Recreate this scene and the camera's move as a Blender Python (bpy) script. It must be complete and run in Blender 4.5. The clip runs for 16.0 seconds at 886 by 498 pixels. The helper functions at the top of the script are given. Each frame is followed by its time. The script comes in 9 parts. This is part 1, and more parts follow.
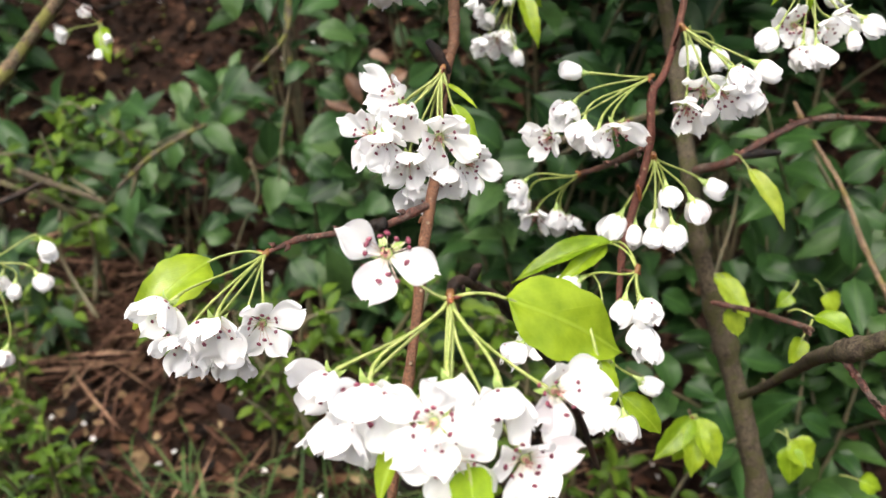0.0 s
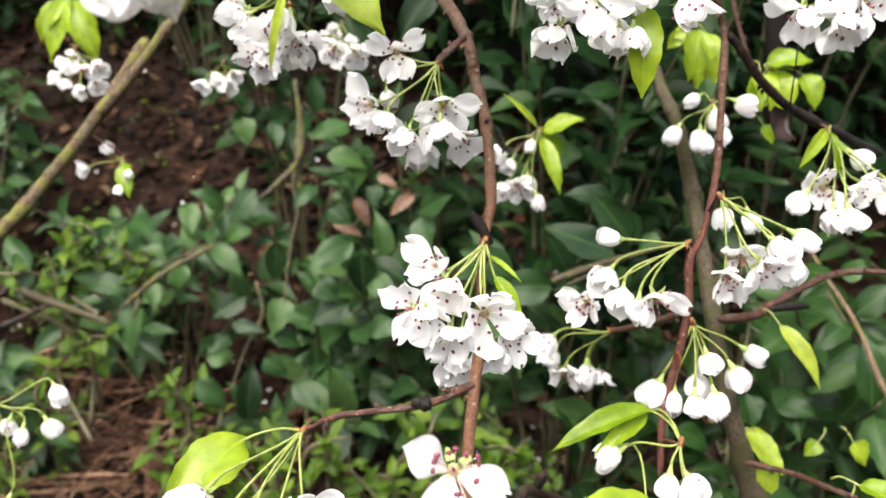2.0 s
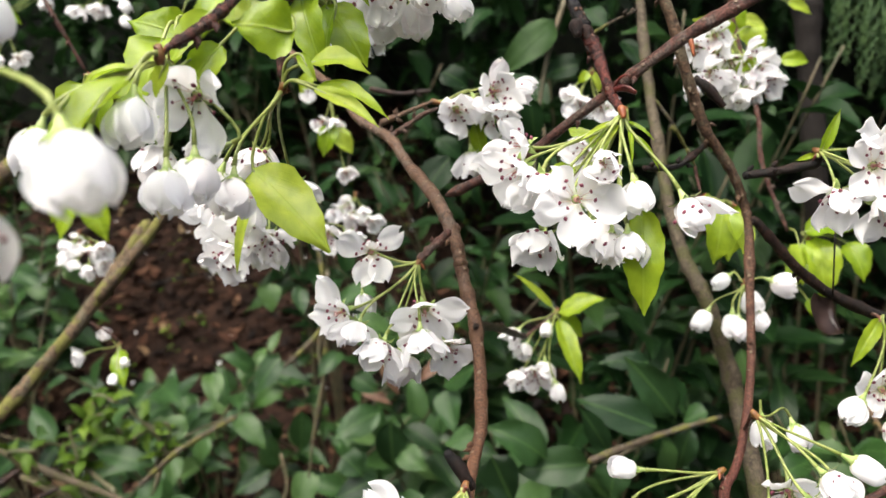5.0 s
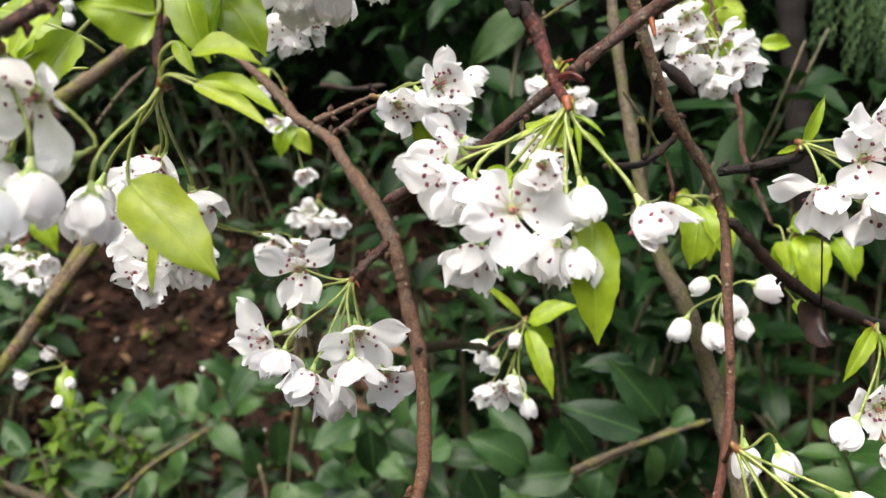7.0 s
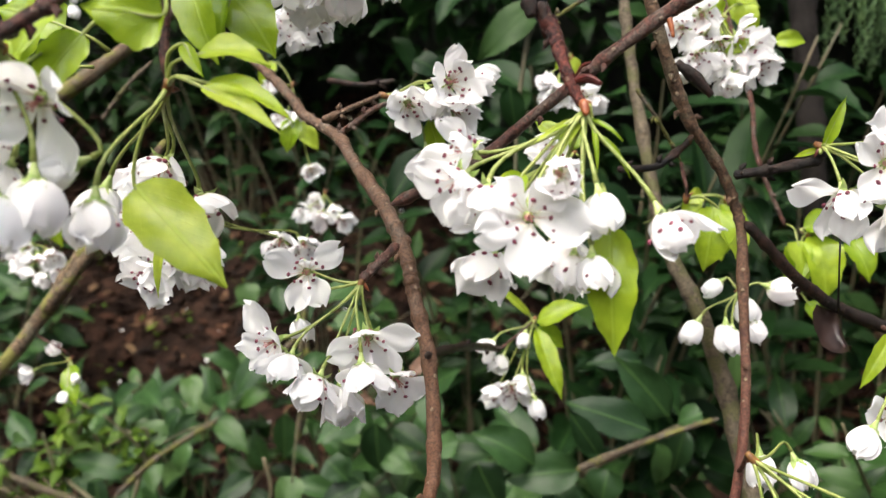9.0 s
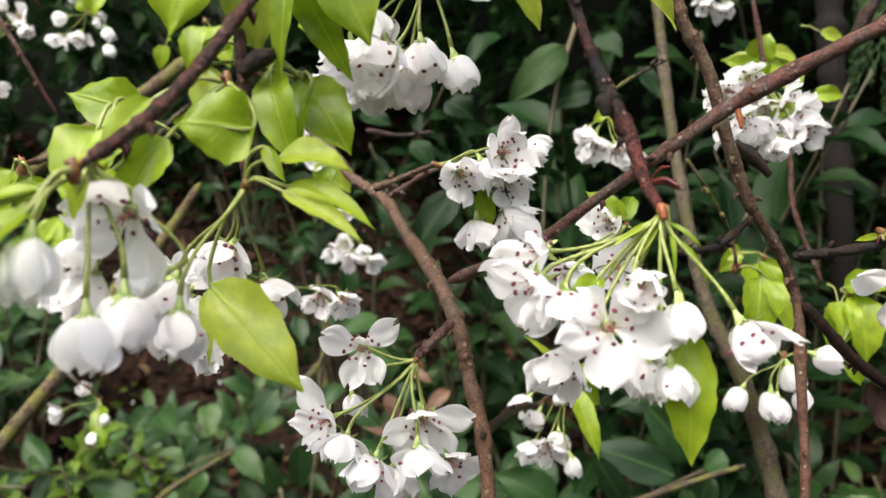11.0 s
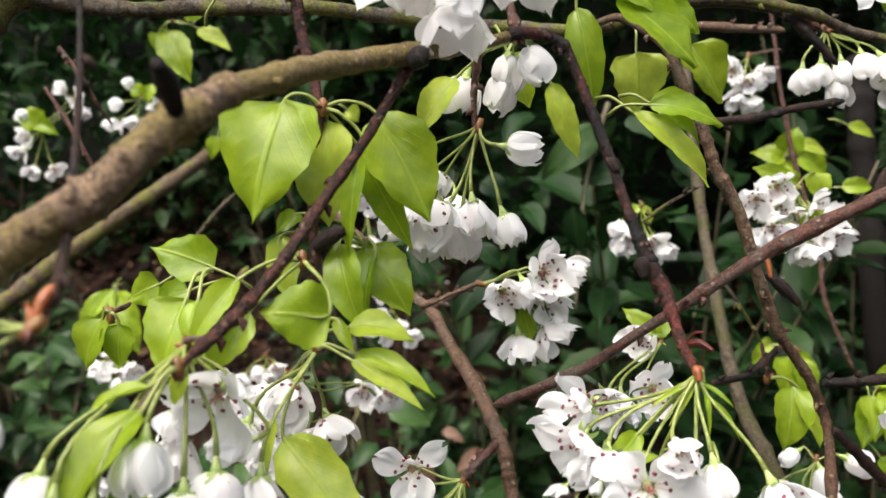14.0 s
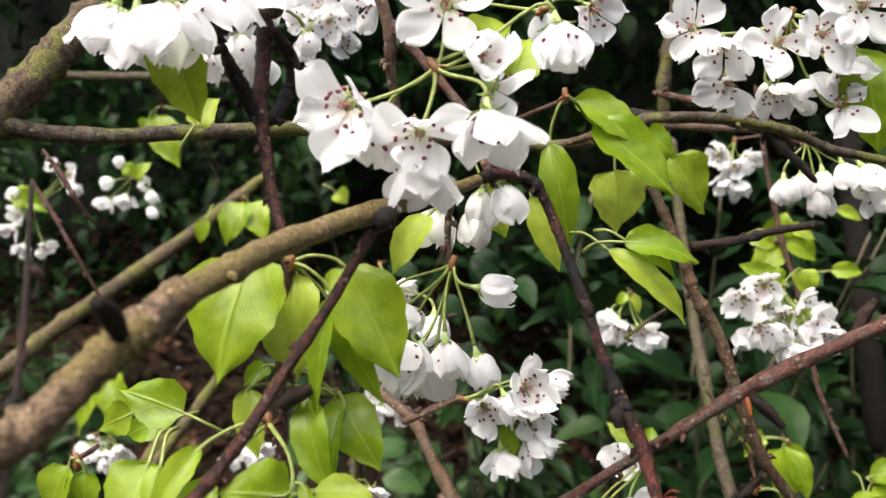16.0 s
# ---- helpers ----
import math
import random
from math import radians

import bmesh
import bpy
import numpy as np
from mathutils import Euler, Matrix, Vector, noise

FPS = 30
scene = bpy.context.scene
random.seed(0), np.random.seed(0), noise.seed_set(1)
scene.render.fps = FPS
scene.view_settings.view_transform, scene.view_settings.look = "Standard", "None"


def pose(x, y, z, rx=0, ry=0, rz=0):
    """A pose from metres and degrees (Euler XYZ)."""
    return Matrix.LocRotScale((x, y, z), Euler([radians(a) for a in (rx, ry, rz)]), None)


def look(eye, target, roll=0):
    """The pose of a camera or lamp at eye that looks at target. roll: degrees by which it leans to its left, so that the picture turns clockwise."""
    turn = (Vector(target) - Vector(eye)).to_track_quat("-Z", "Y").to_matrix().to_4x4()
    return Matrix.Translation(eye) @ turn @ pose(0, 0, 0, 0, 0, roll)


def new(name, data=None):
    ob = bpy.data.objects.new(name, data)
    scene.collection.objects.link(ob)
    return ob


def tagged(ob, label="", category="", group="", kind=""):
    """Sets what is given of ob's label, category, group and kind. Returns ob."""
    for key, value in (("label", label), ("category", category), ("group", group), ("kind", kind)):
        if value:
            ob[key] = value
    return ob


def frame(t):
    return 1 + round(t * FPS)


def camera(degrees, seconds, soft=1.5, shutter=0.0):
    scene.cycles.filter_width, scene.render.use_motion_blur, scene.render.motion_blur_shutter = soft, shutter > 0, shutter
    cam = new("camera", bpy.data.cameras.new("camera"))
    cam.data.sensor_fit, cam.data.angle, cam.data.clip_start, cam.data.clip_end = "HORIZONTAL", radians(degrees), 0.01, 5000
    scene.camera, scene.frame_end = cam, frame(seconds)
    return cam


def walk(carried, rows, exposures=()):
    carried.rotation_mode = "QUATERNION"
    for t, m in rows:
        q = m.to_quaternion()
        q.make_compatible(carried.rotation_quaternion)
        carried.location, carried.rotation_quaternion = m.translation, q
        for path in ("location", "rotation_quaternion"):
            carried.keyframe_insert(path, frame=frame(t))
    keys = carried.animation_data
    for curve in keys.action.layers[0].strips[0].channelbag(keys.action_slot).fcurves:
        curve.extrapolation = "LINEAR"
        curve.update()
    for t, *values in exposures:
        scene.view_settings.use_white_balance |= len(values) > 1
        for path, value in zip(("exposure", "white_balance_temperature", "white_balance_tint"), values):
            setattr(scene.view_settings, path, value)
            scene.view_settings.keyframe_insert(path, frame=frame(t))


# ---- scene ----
cam = camera(55.9, 16.0)
METRES, EYE, TILT, LEAN, TURN = 0.28, 0.95, -24.7, 2.2, 0.0
ROWS = [
    (0.0, 0.0, 0.0, 0.0, 0.0, 0.0, -0.0),
    (0.5, -0.0177, -0.0352, 0.0225, -0.21, 1.13, 0.0),
    (1.0, -0.0261, -0.0253, 0.0445, -0.77, 3.04, 0.03),
    (1.5, -0.0485, -0.0061, 0.069, -0.99, 5.18, -0.13),
    (2.0, -0.0651, 0.0178, 0.0892, -0.46, 7.33, -0.53),
    (2.5, -0.0865, 0.0487, 0.1072, 0.33, 9.2, -0.96),
    (3.0, -0.0962, 0.0898, 0.1354, 0.75, 10.79, -0.9),
    (3.5, -0.0988, 0.0909, 0.157, 1.63, 12.75, -0.88),
    (4.0, -0.0615, 0.091, 0.1733, 2.85, 14.93, -0.75),
    (4.5, -0.0135, 0.1204, 0.1987, 3.37, 16.43, -0.58),
    (5.0, 0.0273, 0.174, 0.2248, 3.09, 17.11, 0.06),
    (7.5, 0.0901, 0.3166, 0.2928, 3.0, 16.46, 1.59),
    (8.0, 0.0872, 0.3234, 0.2964, 2.93, 16.17, 1.44),
    (10.5, 0.0475, 0.2921, 0.3477, 3.67, 16.79, 0.51),
    (11.0, 0.0263, 0.2969, 0.3777, 3.52, 17.41, 0.04),
    (11.5, 0.0223, 0.268, 0.3926, 3.72, 18.14, -0.45),
    (12.0, 0.0239, 0.2503, 0.3956, 4.16, 18.59, -0.84),
    (12.5, 0.0121, 0.245, 0.4059, 4.5, 18.77, -0.94),
    (13.0, 0.0122, 0.2288, 0.4216, 4.81, 18.98, -0.95),
    (13.5, 0.0141, 0.2028, 0.4379, 5.15, 19.32, -0.89),
    (14.0, 0.0097, 0.1918, 0.4636, 5.26, 20.0, -0.84),
    (14.5, 0.0243, 0.1839, 0.4938, 5.25, 20.53, -0.89),
    (15.0, 0.0255, 0.1764, 0.5201, 5.36, 21.14, -0.91),
    (15.5, 0.0257, 0.1716, 0.55, 5.44, 22.0, -0.85),
    (16.0, 0.0406, 0.1655, 0.5683, 5.4, 22.8, -0.6),
]
walk(cam, [(t, pose(0, 0, EYE, TILT, LEAN, TURN) @ pose(METRES * x, METRES * y, METRES * z, 90 + pitch, roll, yaw)) for t, x, y, z, yaw, pitch, roll in ROWS], [(0.0, 1.42, 6500, 7), (1.5, 1.67, 6500, 7), (3.0, 1.63, 6500, 7), (4.0, 1.49, 6500, 7), (5.0, 1.42, 6500, 7), (8.0, 1.46, 6500, 7), (12.0, 1.25, 6500, 7), (14.0, 1.22, 6500, 7), (16.0, 1.27, 6500, 7)])

cam.data.dof.use_dof = True
cam.data.dof.focus_distance = 0.27
cam.data.dof.aperture_fstop = 18.5

# ---- light: soft overcast sky, diffuse sun from high up ----
world = bpy.data.worlds.new("overcast_sky")
scene.world = world
world.use_nodes = True
wn = world.node_tree.nodes
sky = wn.new("ShaderNodeTexSky")
sky.sky_type, sky.sun_disc = "NISHITA", False
sky.sun_elevation, sky.sun_rotation = radians(65), radians(205)
sky.dust_density, sky.air_density, sky.ozone_density = 6.0, 0.6, 0.3
world.node_tree.links.new(sky.outputs[0], wn["Background"].inputs[0])
wn["Background"].inputs[1].default_value = 0.15
sun = new("sun", bpy.data.lights.new("sun", "SUN"))
sun.data.energy, sun.data.angle, sun.data.color = 1.6, radians(70), (1.0, 0.97, 0.92)
sun.matrix_world = look((-0.6, -1.1, 2.9), (0, 0.2, 0))


# ---- materials ----
def material(name):
    m = bpy.data.materials.new(name)
    m.use_nodes = True
    t = m.node_tree
    return m, t.nodes, t.links, t.nodes["Principled BSDF"]


def node(ns, kind, **inputs):
    n = ns.new(kind)
    for k, v in inputs.items():
        n.inputs[k.replace("_", " ")].default_value = v
    return n


def ramp(ns, ls, fac, stops):
    r = ns.new("ShaderNodeValToRGB")
    while len(r.color_ramp.elements) < len(stops):
        r.color_ramp.elements.new(0.5)
    for e, (p, c) in zip(r.color_ramp.elements, stops):
        e.position, e.color = p, (*c, 1)
    ls.new(fac, r.inputs[0])
    return r.outputs[0]


def mix(ns, ls, fac, a, b, kind="MIX"):
    m = ns.new("ShaderNodeMix")
    m.data_type, m.blend_type = "RGBA", kind
    if isinstance(fac, float):
        m.inputs[0].default_value = fac
    else:
        ls.new(fac, m.inputs[0])
    for sock, v in ((m.inputs[6], a), (m.inputs[7], b)):
        if isinstance(v, tuple):
            sock.default_value = (*v, 1)
        else:
            ls.new(v, sock)
    return m.outputs[2]


def bump(ns, ls, bsdf, height, strength, dist):
    b = node(ns, "ShaderNodeBump", Strength=strength, Distance=dist)
    ls.new(height, b.inputs["Height"])
    ls.new(b.outputs[0], bsdf.inputs["Normal"])
    return b


def thin(m, ns, ls, bsdf, colour, share):
    """Lets light through a thin blade: part of the light scatters out on the far side."""
    tr = ns.new("ShaderNodeBsdfTranslucent")
    if isinstance(colour, tuple):
        tr.inputs[0].default_value = (*colour, 1)
    else:
        ls.new(colour, tr.inputs[0])
    ms = ns.new("ShaderNodeMixShader")
    ms.inputs[0].default_value = share
    ls.new(bsdf.outputs[0], ms.inputs[1])
    ls.new(tr.outputs[0], ms.inputs[2])
    ls.new(ms.outputs[0], ns["Material Output"].inputs[0])


def petal_material():
    m, ns, ls, p = material("petal_white")
    uv = ns.new("ShaderNodeTexCoord")
    sep = ns.new("ShaderNodeSeparateXYZ")
    ls.new(uv.outputs["UV"], sep.inputs[0])
    oi = ns.new("ShaderNodeObjectInfo")
    n1 = node(ns, "ShaderNodeTexNoise", Scale=260.0, Detail=3.0)
    ls.new(uv.outputs["Object"], n1.inputs["Vector"])
    base = ramp(ns, ls, n1.outputs[0], [(0.3, (0.92, 0.92, 0.925)), (0.7, (0.965, 0.965, 0.97))])
    blush = ramp(ns, ls, oi.outputs["Random"], [(0.0, (0.965, 0.965, 0.97)), (0.86, (0.96, 0.955, 0.965)), (0.93, (0.95, 0.88, 0.90)), (1.0, (0.95, 0.80, 0.85))])
    col = mix(ns, ls, 0.5, base, blush)
    claw = ramp(ns, ls, sep.outputs[1], [(0.0, (0.80, 0.80, 0.58)), (0.12, (0.96, 0.96, 0.93)), (0.2, (1.0, 1.0, 1.0))])
    col = mix(ns, ls, 1.0, col, claw, "MULTIPLY")
    ls.new(col, p.inputs["Base Color"])
    p.inputs["Roughness"].default_value = 0.55
    p.inputs["Specular IOR Level"].default_value = 0.3
    wave = node(ns, "ShaderNodeTexWave", Scale=3.0, Distortion=6.0, Detail=2.0)
    ls.new(uv.outputs["UV"], wave.inputs["Vector"])
    bump(ns, ls, p, mix(ns, ls, 0.6, wave.outputs["Fac"], n1.outputs[0]), 0.12, 0.0004)
    thin(m, ns, ls, p, (0.97, 0.97, 0.97), 0.48)
    return m


def leaf_material(name, dark, light, rim, rough, share, vein=0.35, scale=60.0, gloss=0.22):
    """A leaf blade: UV u across, v along; herringbone veins, blotches, a random shade for each leaf."""
    m, ns, ls, p = material(name)
    tc = ns.new("ShaderNodeTexCoord")
    oi, geo = ns.new("ShaderNodeObjectInfo"), ns.new("ShaderNodeNewGeometry")
    sep = ns.new("ShaderNodeSeparateXYZ")
    ls.new(tc.outputs["UV"], sep.inputs[0])
    rnd = ns.new("ShaderNodeMath")
    rnd.operation = "ADD"
    ls.new(oi.outputs["Random"], rnd.inputs[0])
    ls.new(geo.outputs["Random Per Island"], rnd.inputs[1])
    fr = ns.new("ShaderNodeMath")
    fr.operation = "FRACT"
    ls.new(rnd.outputs[0], fr.inputs[0])
    shade = ramp(ns, ls, fr.outputs[0], [(0.0, dark), (0.75, light), (1.0, rim)])
    n1 = node(ns, "ShaderNodeTexNoise", Scale=scale, Detail=4.0)
    ls.new(tc.outputs["Object"], n1.inputs["Vector"])
    blotch = ramp(ns, ls, n1.outputs[0], [(0.3, (0.66, 0.72, 0.62)), (0.65, (1.08, 1.06, 1.0))])
    col = mix(ns, ls, 1.0, shade, blotch, "MULTIPLY")
    dist = ns.new("ShaderNodeMath")
    dist.operation = "SUBTRACT"
    dist.inputs[1].default_value = 0.5
    ls.new(sep.outputs[0], dist.inputs[0])
    ab = ns.new("ShaderNodeMath")
    ab.operation = "ABSOLUTE"
    ls.new(dist.outputs[0], ab.inputs[0])
    ph = ns.new("ShaderNodeMath")
    ph.operation = "SUBTRACT"
    ls.new(sep.outputs[1], ph.inputs[0])
    ls.new(ab.outputs[0], ph.inputs[1])
    mul = ns.new("ShaderNodeMath")
    mul.operation = "MULTIPLY"
    mul.inputs[1].default_value = 48.0
    ls.new(ph.outputs[0], mul.inputs[0])
    si = ns.new("ShaderNodeMath")
    si.operation = "SINE"
    ls.new(mul.outputs[0], si.inputs[0])
    side = ramp(ns, ls, si.outputs[0], [(0.86, (0, 0, 0)), (1.0, (1, 1, 1))])
    mid = ramp(ns, ls, ab.outputs[0], [(0.012, (1, 1, 1)), (0.035, (0, 0, 0))])
    veins = mix(ns, ls, 1.0, mid, mix(ns, ls, 0.82, side, (0, 0, 0)), "ADD")
    vcol = mix(ns, ls, vein, col, mix(ns, ls, 1.0, rim, (0.9, 1.0, 0.8), "MULTIPLY"))
    col2 = mix(ns, ls, veins, col, vcol)
    ls.new(col2, p.inputs["Base Color"])
    p.inputs["Roughness"].default_value = rough
    p.inputs["Specular IOR Level"].default_value = gloss
    hm = mix(ns, ls, 0.72, veins, n1.outputs[0])
    bump(ns, ls, p, hm, 0.5, 0.0018)
    thin(m, ns, ls, p, col2, share)
    return m


def bark_material(name, base, dark, spot, moss=None, film=None, black=0.0, rough=0.5, dotty=0.8, patch_scale=34.0, relief=0.0014, young=None):
    m, ns, ls, p = material(name)
    tc = ns.new("ShaderNodeTexCoord")
    mp = ns.new("ShaderNodeMapping")
    mp.inputs["Scale"].default_value = (1, 1, 1)
    ls.new(tc.outputs["Object"], mp.inputs[0])
    n1 = node(ns, "ShaderNodeTexNoise", Scale=330.0, Detail=8.0, Roughness=0.7)
    n2 = node(ns, "ShaderNodeTexNoise", Scale=patch_scale, Detail=7.0, Roughness=0.65)
    vo = node(ns, "ShaderNodeTexVoronoi", Scale=310.0)
    for n in (n1, n2, vo):
        ls.new(mp.outputs[0], n.inputs["Vector"])
    col = ramp(ns, ls, n1.outputs[0], [(0.40, dark), (0.48, tuple(0.5 * (a + b) for a, b in zip(base, dark))), (0.56, base)])
    dots = ramp(ns, ls, vo.outputs["Distance"], [(0.17, (1, 1, 1)), (0.27, (0, 0, 0))])
    some = ramp(ns, ls, vo.outputs["Color"], [(0.45, (0, 0, 0)), (0.6, (dotty, dotty, dotty))])
    dots = mix(ns, ls, 1.0, dots, some, "MULTIPLY")
    if film:
        n3 = node(ns, "ShaderNodeTexNoise", Scale=95.0, Detail=8.0, Roughness=0.75)
        ls.new(mp.outputs[0], n3.inputs["Vector"])
        patch = ramp(ns, ls, n3.outputs[0], [(0.52, (0, 0, 0)), (0.57, (0.9, 0.9, 0.9))])
        col = mix(ns, ls, patch, col, mix(ns, ls, n1.outputs[0], film, tuple(0.4 * c for c in film)))
    if young:
        # wood of the last summers, lower on the hanging branches
        geo, high = ns.new("ShaderNodeNewGeometry"), ns.new("ShaderNodeSeparateXYZ")
        ls.new(geo.outputs["Position"], high.inputs[0])
        old = ramp(ns, ls, high.outputs[2], [(0.86, (0, 0, 0)), (0.96, (1, 1, 1))])
        col = mix(ns, ls, old, mix(ns, ls, n1.outputs[0], tuple(0.45 * c for c in young), young), col)
    if moss:
        patch = ramp(ns, ls, n2.outputs[0], [(0.50, (0, 0, 0)), (0.55, (1, 1, 1))])
        grain = mix(ns, ls, n1.outputs[0], moss, tuple(0.45 * c for c in moss))
        col = mix(ns, ls, patch, col, grain)
    if black:
        patch = ramp(ns, ls, n2.outputs[0], [(1 - black - 0.08, (0, 0, 0)), (1 - black + 0.08, (1, 1, 1))])
        col = mix(ns, ls, patch, col, (0.006, 0.005, 0.005))
    fine = node(ns, "ShaderNodeTexNoise", Scale=1150.0, Detail=6.0, Roughness=0.7)
    ls.new(mp.outputs[0], fine.inputs["Vector"])
    col = mix(ns, ls, dots, col, spot)
    col = mix(ns, ls, 1.0, col, ramp(ns, ls, fine.outputs[0], [(0.39, (0.58, 0.56, 0.54)), (0.5, (1.12, 1.12, 1.12)), (0.62, (1.7, 1.7, 1.7))]), "MULTIPLY")
    ls.new(col, p.inputs["Base Color"])
    p.inputs["Roughness"].default_value = rough
    p.inputs["Specular IOR Level"].default_value = 0.28
    h = mix(ns, ls, 0.6, mix(ns, ls, 0.45, n1.outputs[0], fine.outputs[0]), dots, "ADD")
    bump(ns, ls, p, h, 1.0, relief)
    return m


def plain(name, a, b, rough, scale=400.0):
    m, ns, ls, p = material(name)
    tc = ns.new("ShaderNodeTexCoord")
    n1 = node(ns, "ShaderNodeTexNoise", Scale=scale, Detail=3.0)
    ls.new(tc.outputs["Object"], n1.inputs["Vector"])
    ls.new(ramp(ns, ls, n1.outputs[0], [(0.35, a), (0.65, b)]), p.inputs["Base Color"])
    p.inputs["Roughness"].default_value = rough
    bump(ns, ls, p, n1.outputs[0], 0.3, 0.0006)
    return m


def litter_material(name, stops, rough=0.75):
    m, ns, ls, p = material(name)
    oi, geo, tc = ns.new("ShaderNodeObjectInfo"), ns.new("ShaderNodeNewGeometry"), ns.new("ShaderNodeTexCoord")
    n1 = node(ns, "ShaderNodeTexNoise", Scale=55.0, Detail=5.0)
    ls.new(tc.outputs["Object"], n1.inputs["Vector"])
    col = ramp(ns, ls, geo.outputs["Random Per Island"], stops)
    col = mix(ns, ls, 1.0, col, ramp(ns, ls, n1.outputs[0], [(0.3, (0.55, 0.5, 0.45)), (0.7, (1.1, 1.1, 1.1))]), "MULTIPLY")
    ls.new(col, p.inputs["Base Color"])
    p.inputs["Roughness"].default_value = rough
    p.inputs["Specular IOR Level"].default_value = 0.18
    bump(ns, ls, p, n1.outputs[0], 0.5, 0.003)
    return m


def soil_material():
    m, ns, ls, p = material("soil")
    tc = ns.new("ShaderNodeTexCoord")
    n1 = node(ns, "ShaderNodeTexNoise", Scale=9.0, Detail=8.0, Roughness=0.7)
    n2 = node(ns, "ShaderNodeTexNoise", Scale=90.0, Detail=5.0)
    vo = node(ns, "ShaderNodeTexVoronoi", Scale=38.0)
    for n in (n1, n2, vo):
        ls.new(tc.outputs["Object"], n.inputs["Vector"])
    a = ramp(ns, ls, n1.outputs[0], [(0.3, (0.006, 0.0035, 0.0025)), (0.5, (0.019, 0.0105, 0.007)), (0.7, (0.050, 0.028, 0.019))])
    b = ramp(ns, ls, vo.outputs["Color"], [(0.2, (0.5, 0.45, 0.4)), (0.8, (1.3, 1.2, 1.15))])
    col = mix(ns, ls, 1.0, a, b, "MULTIPLY")
    ls.new(col, p.inputs["Base Color"])
    p.inputs["Roughness"].default_value = 0.85
    p.inputs["Specular IOR Level"].default_value = 0.12
    h = mix(ns, ls, 0.5, n2.outputs[1], vo.outputs["Distance"])
    bump(ns, ls, p, h, 0.9, 0.012)
    return m


def water_material():
    m, ns, ls, p = material("water")
    p.inputs["Base Color"].default_value = (1, 1, 1, 1)
    p.inputs["Transmission Weight"].default_value = 1.0
    p.inputs["IOR"].default_value = 1.33
    p.inputs["Roughness"].default_value = 0.02
    return m


PETAL = petal_material()
PEAR_LEAF = leaf_material("pear_leaf", (0.24, 0.385, 0.018), (0.39, 0.53, 0.036), (0.52, 0.63, 0.09), 0.22, 0.53, vein=0.40, scale=150.0, gloss=0.5)
# darker copy of the shrub leaf, with the hedge's shade put into its colour
SHRUB_LEAF_SHADED = leaf_material("shrub_leaf_shaded", (0.0049, 0.0172, 0.0049), (0.0135, 0.0402, 0.0111), (0.0344, 0.0722, 0.0205), 0.45, 0.2, 0.6, gloss=0.15)
# lighter copy for the low shrubs, with daylight put into its colour
SHRUB_LEAF_LIT = leaf_material("shrub_leaf_lit", (0.0109, 0.0307, 0.0109), (0.0336, 0.0808, 0.0241), (0.0673, 0.1230, 0.0387), 0.42, 0.2, 0.6, gloss=0.27)
SHRUB_LIGHT = leaf_material("shrub_leaf_light", (0.0108, 0.0327, 0.0090), (0.0284, 0.0705, 0.0172), (0.0602, 0.1161, 0.0310), 0.38, 0.22, 0.6, gloss=0.22)
WEED_LEAF = leaf_material("weed_leaf", (0.0416, 0.0870, 0.0106), (0.0832, 0.1476, 0.0151), (0.1514, 0.2270, 0.0265), 0.5, 0.35)
GRASS = leaf_material("grass_blade", (0.0341, 0.0757, 0.0189), (0.0643, 0.1211, 0.0341), (0.1211, 0.1514, 0.0605), 0.5, 0.3)
BARK_TAN = bark_material("bark_tan", (0.1249, 0.0741, 0.0470), (0.0697, 0.0416, 0.0273), (0.2876, 0.2195, 0.1514), film=(0.1438, 0.1075, 0.0787), rough=0.40, young=(0.1514, 0.0697, 0.0378))
BARK_RED = bark_material("bark_red", (0.1120, 0.0480, 0.0360), (0.0303, 0.0159, 0.0121), (0.2573, 0.1968, 0.1438), film=(0.1324, 0.0984, 0.0802), black=0.30, rough=0.36)
BARK_CHAR = bark_material("bark_char", (0.140, 0.034, 0.024), (0.030, 0.008, 0.006), (0.16, 0.09, 0.065), black=0.56, rough=0.25)
BARK_BLACK = bark_material("bark_black", (0.045, 0.021, 0.014), (0.009, 0.006, 0.004), (0.05, 0.034, 0.025), film=(0.045, 0.032, 0.022), black=0.5, rough=0.5)
BARK_DIM = bark_material("bark_dim", (0.0911, 0.0728, 0.0468), (0.0292, 0.0208, 0.0143), (0.1431, 0.1170, 0.0780), moss=(0.0813, 0.0767, 0.0292), film=(0.0975, 0.0813, 0.0507), rough=0.7, dotty=0.4, patch_scale=80.0)
BARK_WINE = bark_material("bark_wine", (0.075, 0.026, 0.019), (0.016, 0.008, 0.006), (0.17, 0.11, 0.085), black=0.24, rough=0.26)
# near-black copy of the bark: the far trunk's shade is put into its colour
BARK_SHADE = bark_material("bark_shade", (0.011, 0.008, 0.006), (0.004, 0.003, 0.002), (0.02, 0.015, 0.012), rough=0.8, dotty=0.3)
BARK_MIX = bark_material("bark_mix", (0.1135, 0.0681, 0.0401), (0.0348, 0.0197, 0.0121), (0.2422, 0.1892, 0.1211), film=(0.1249, 0.0999, 0.0605), rough=0.5, young=(0.1211, 0.0424, 0.0303))
BARK_GREY = bark_material("bark_grey", (0.0804, 0.0605, 0.0378), (0.0227, 0.0170, 0.0114), (0.1797, 0.1514, 0.1041), moss=(0.1419, 0.1419, 0.0331), film=(0.1419, 0.1277, 0.1041), rough=0.65, dotty=0.4, patch_scale=60.0)
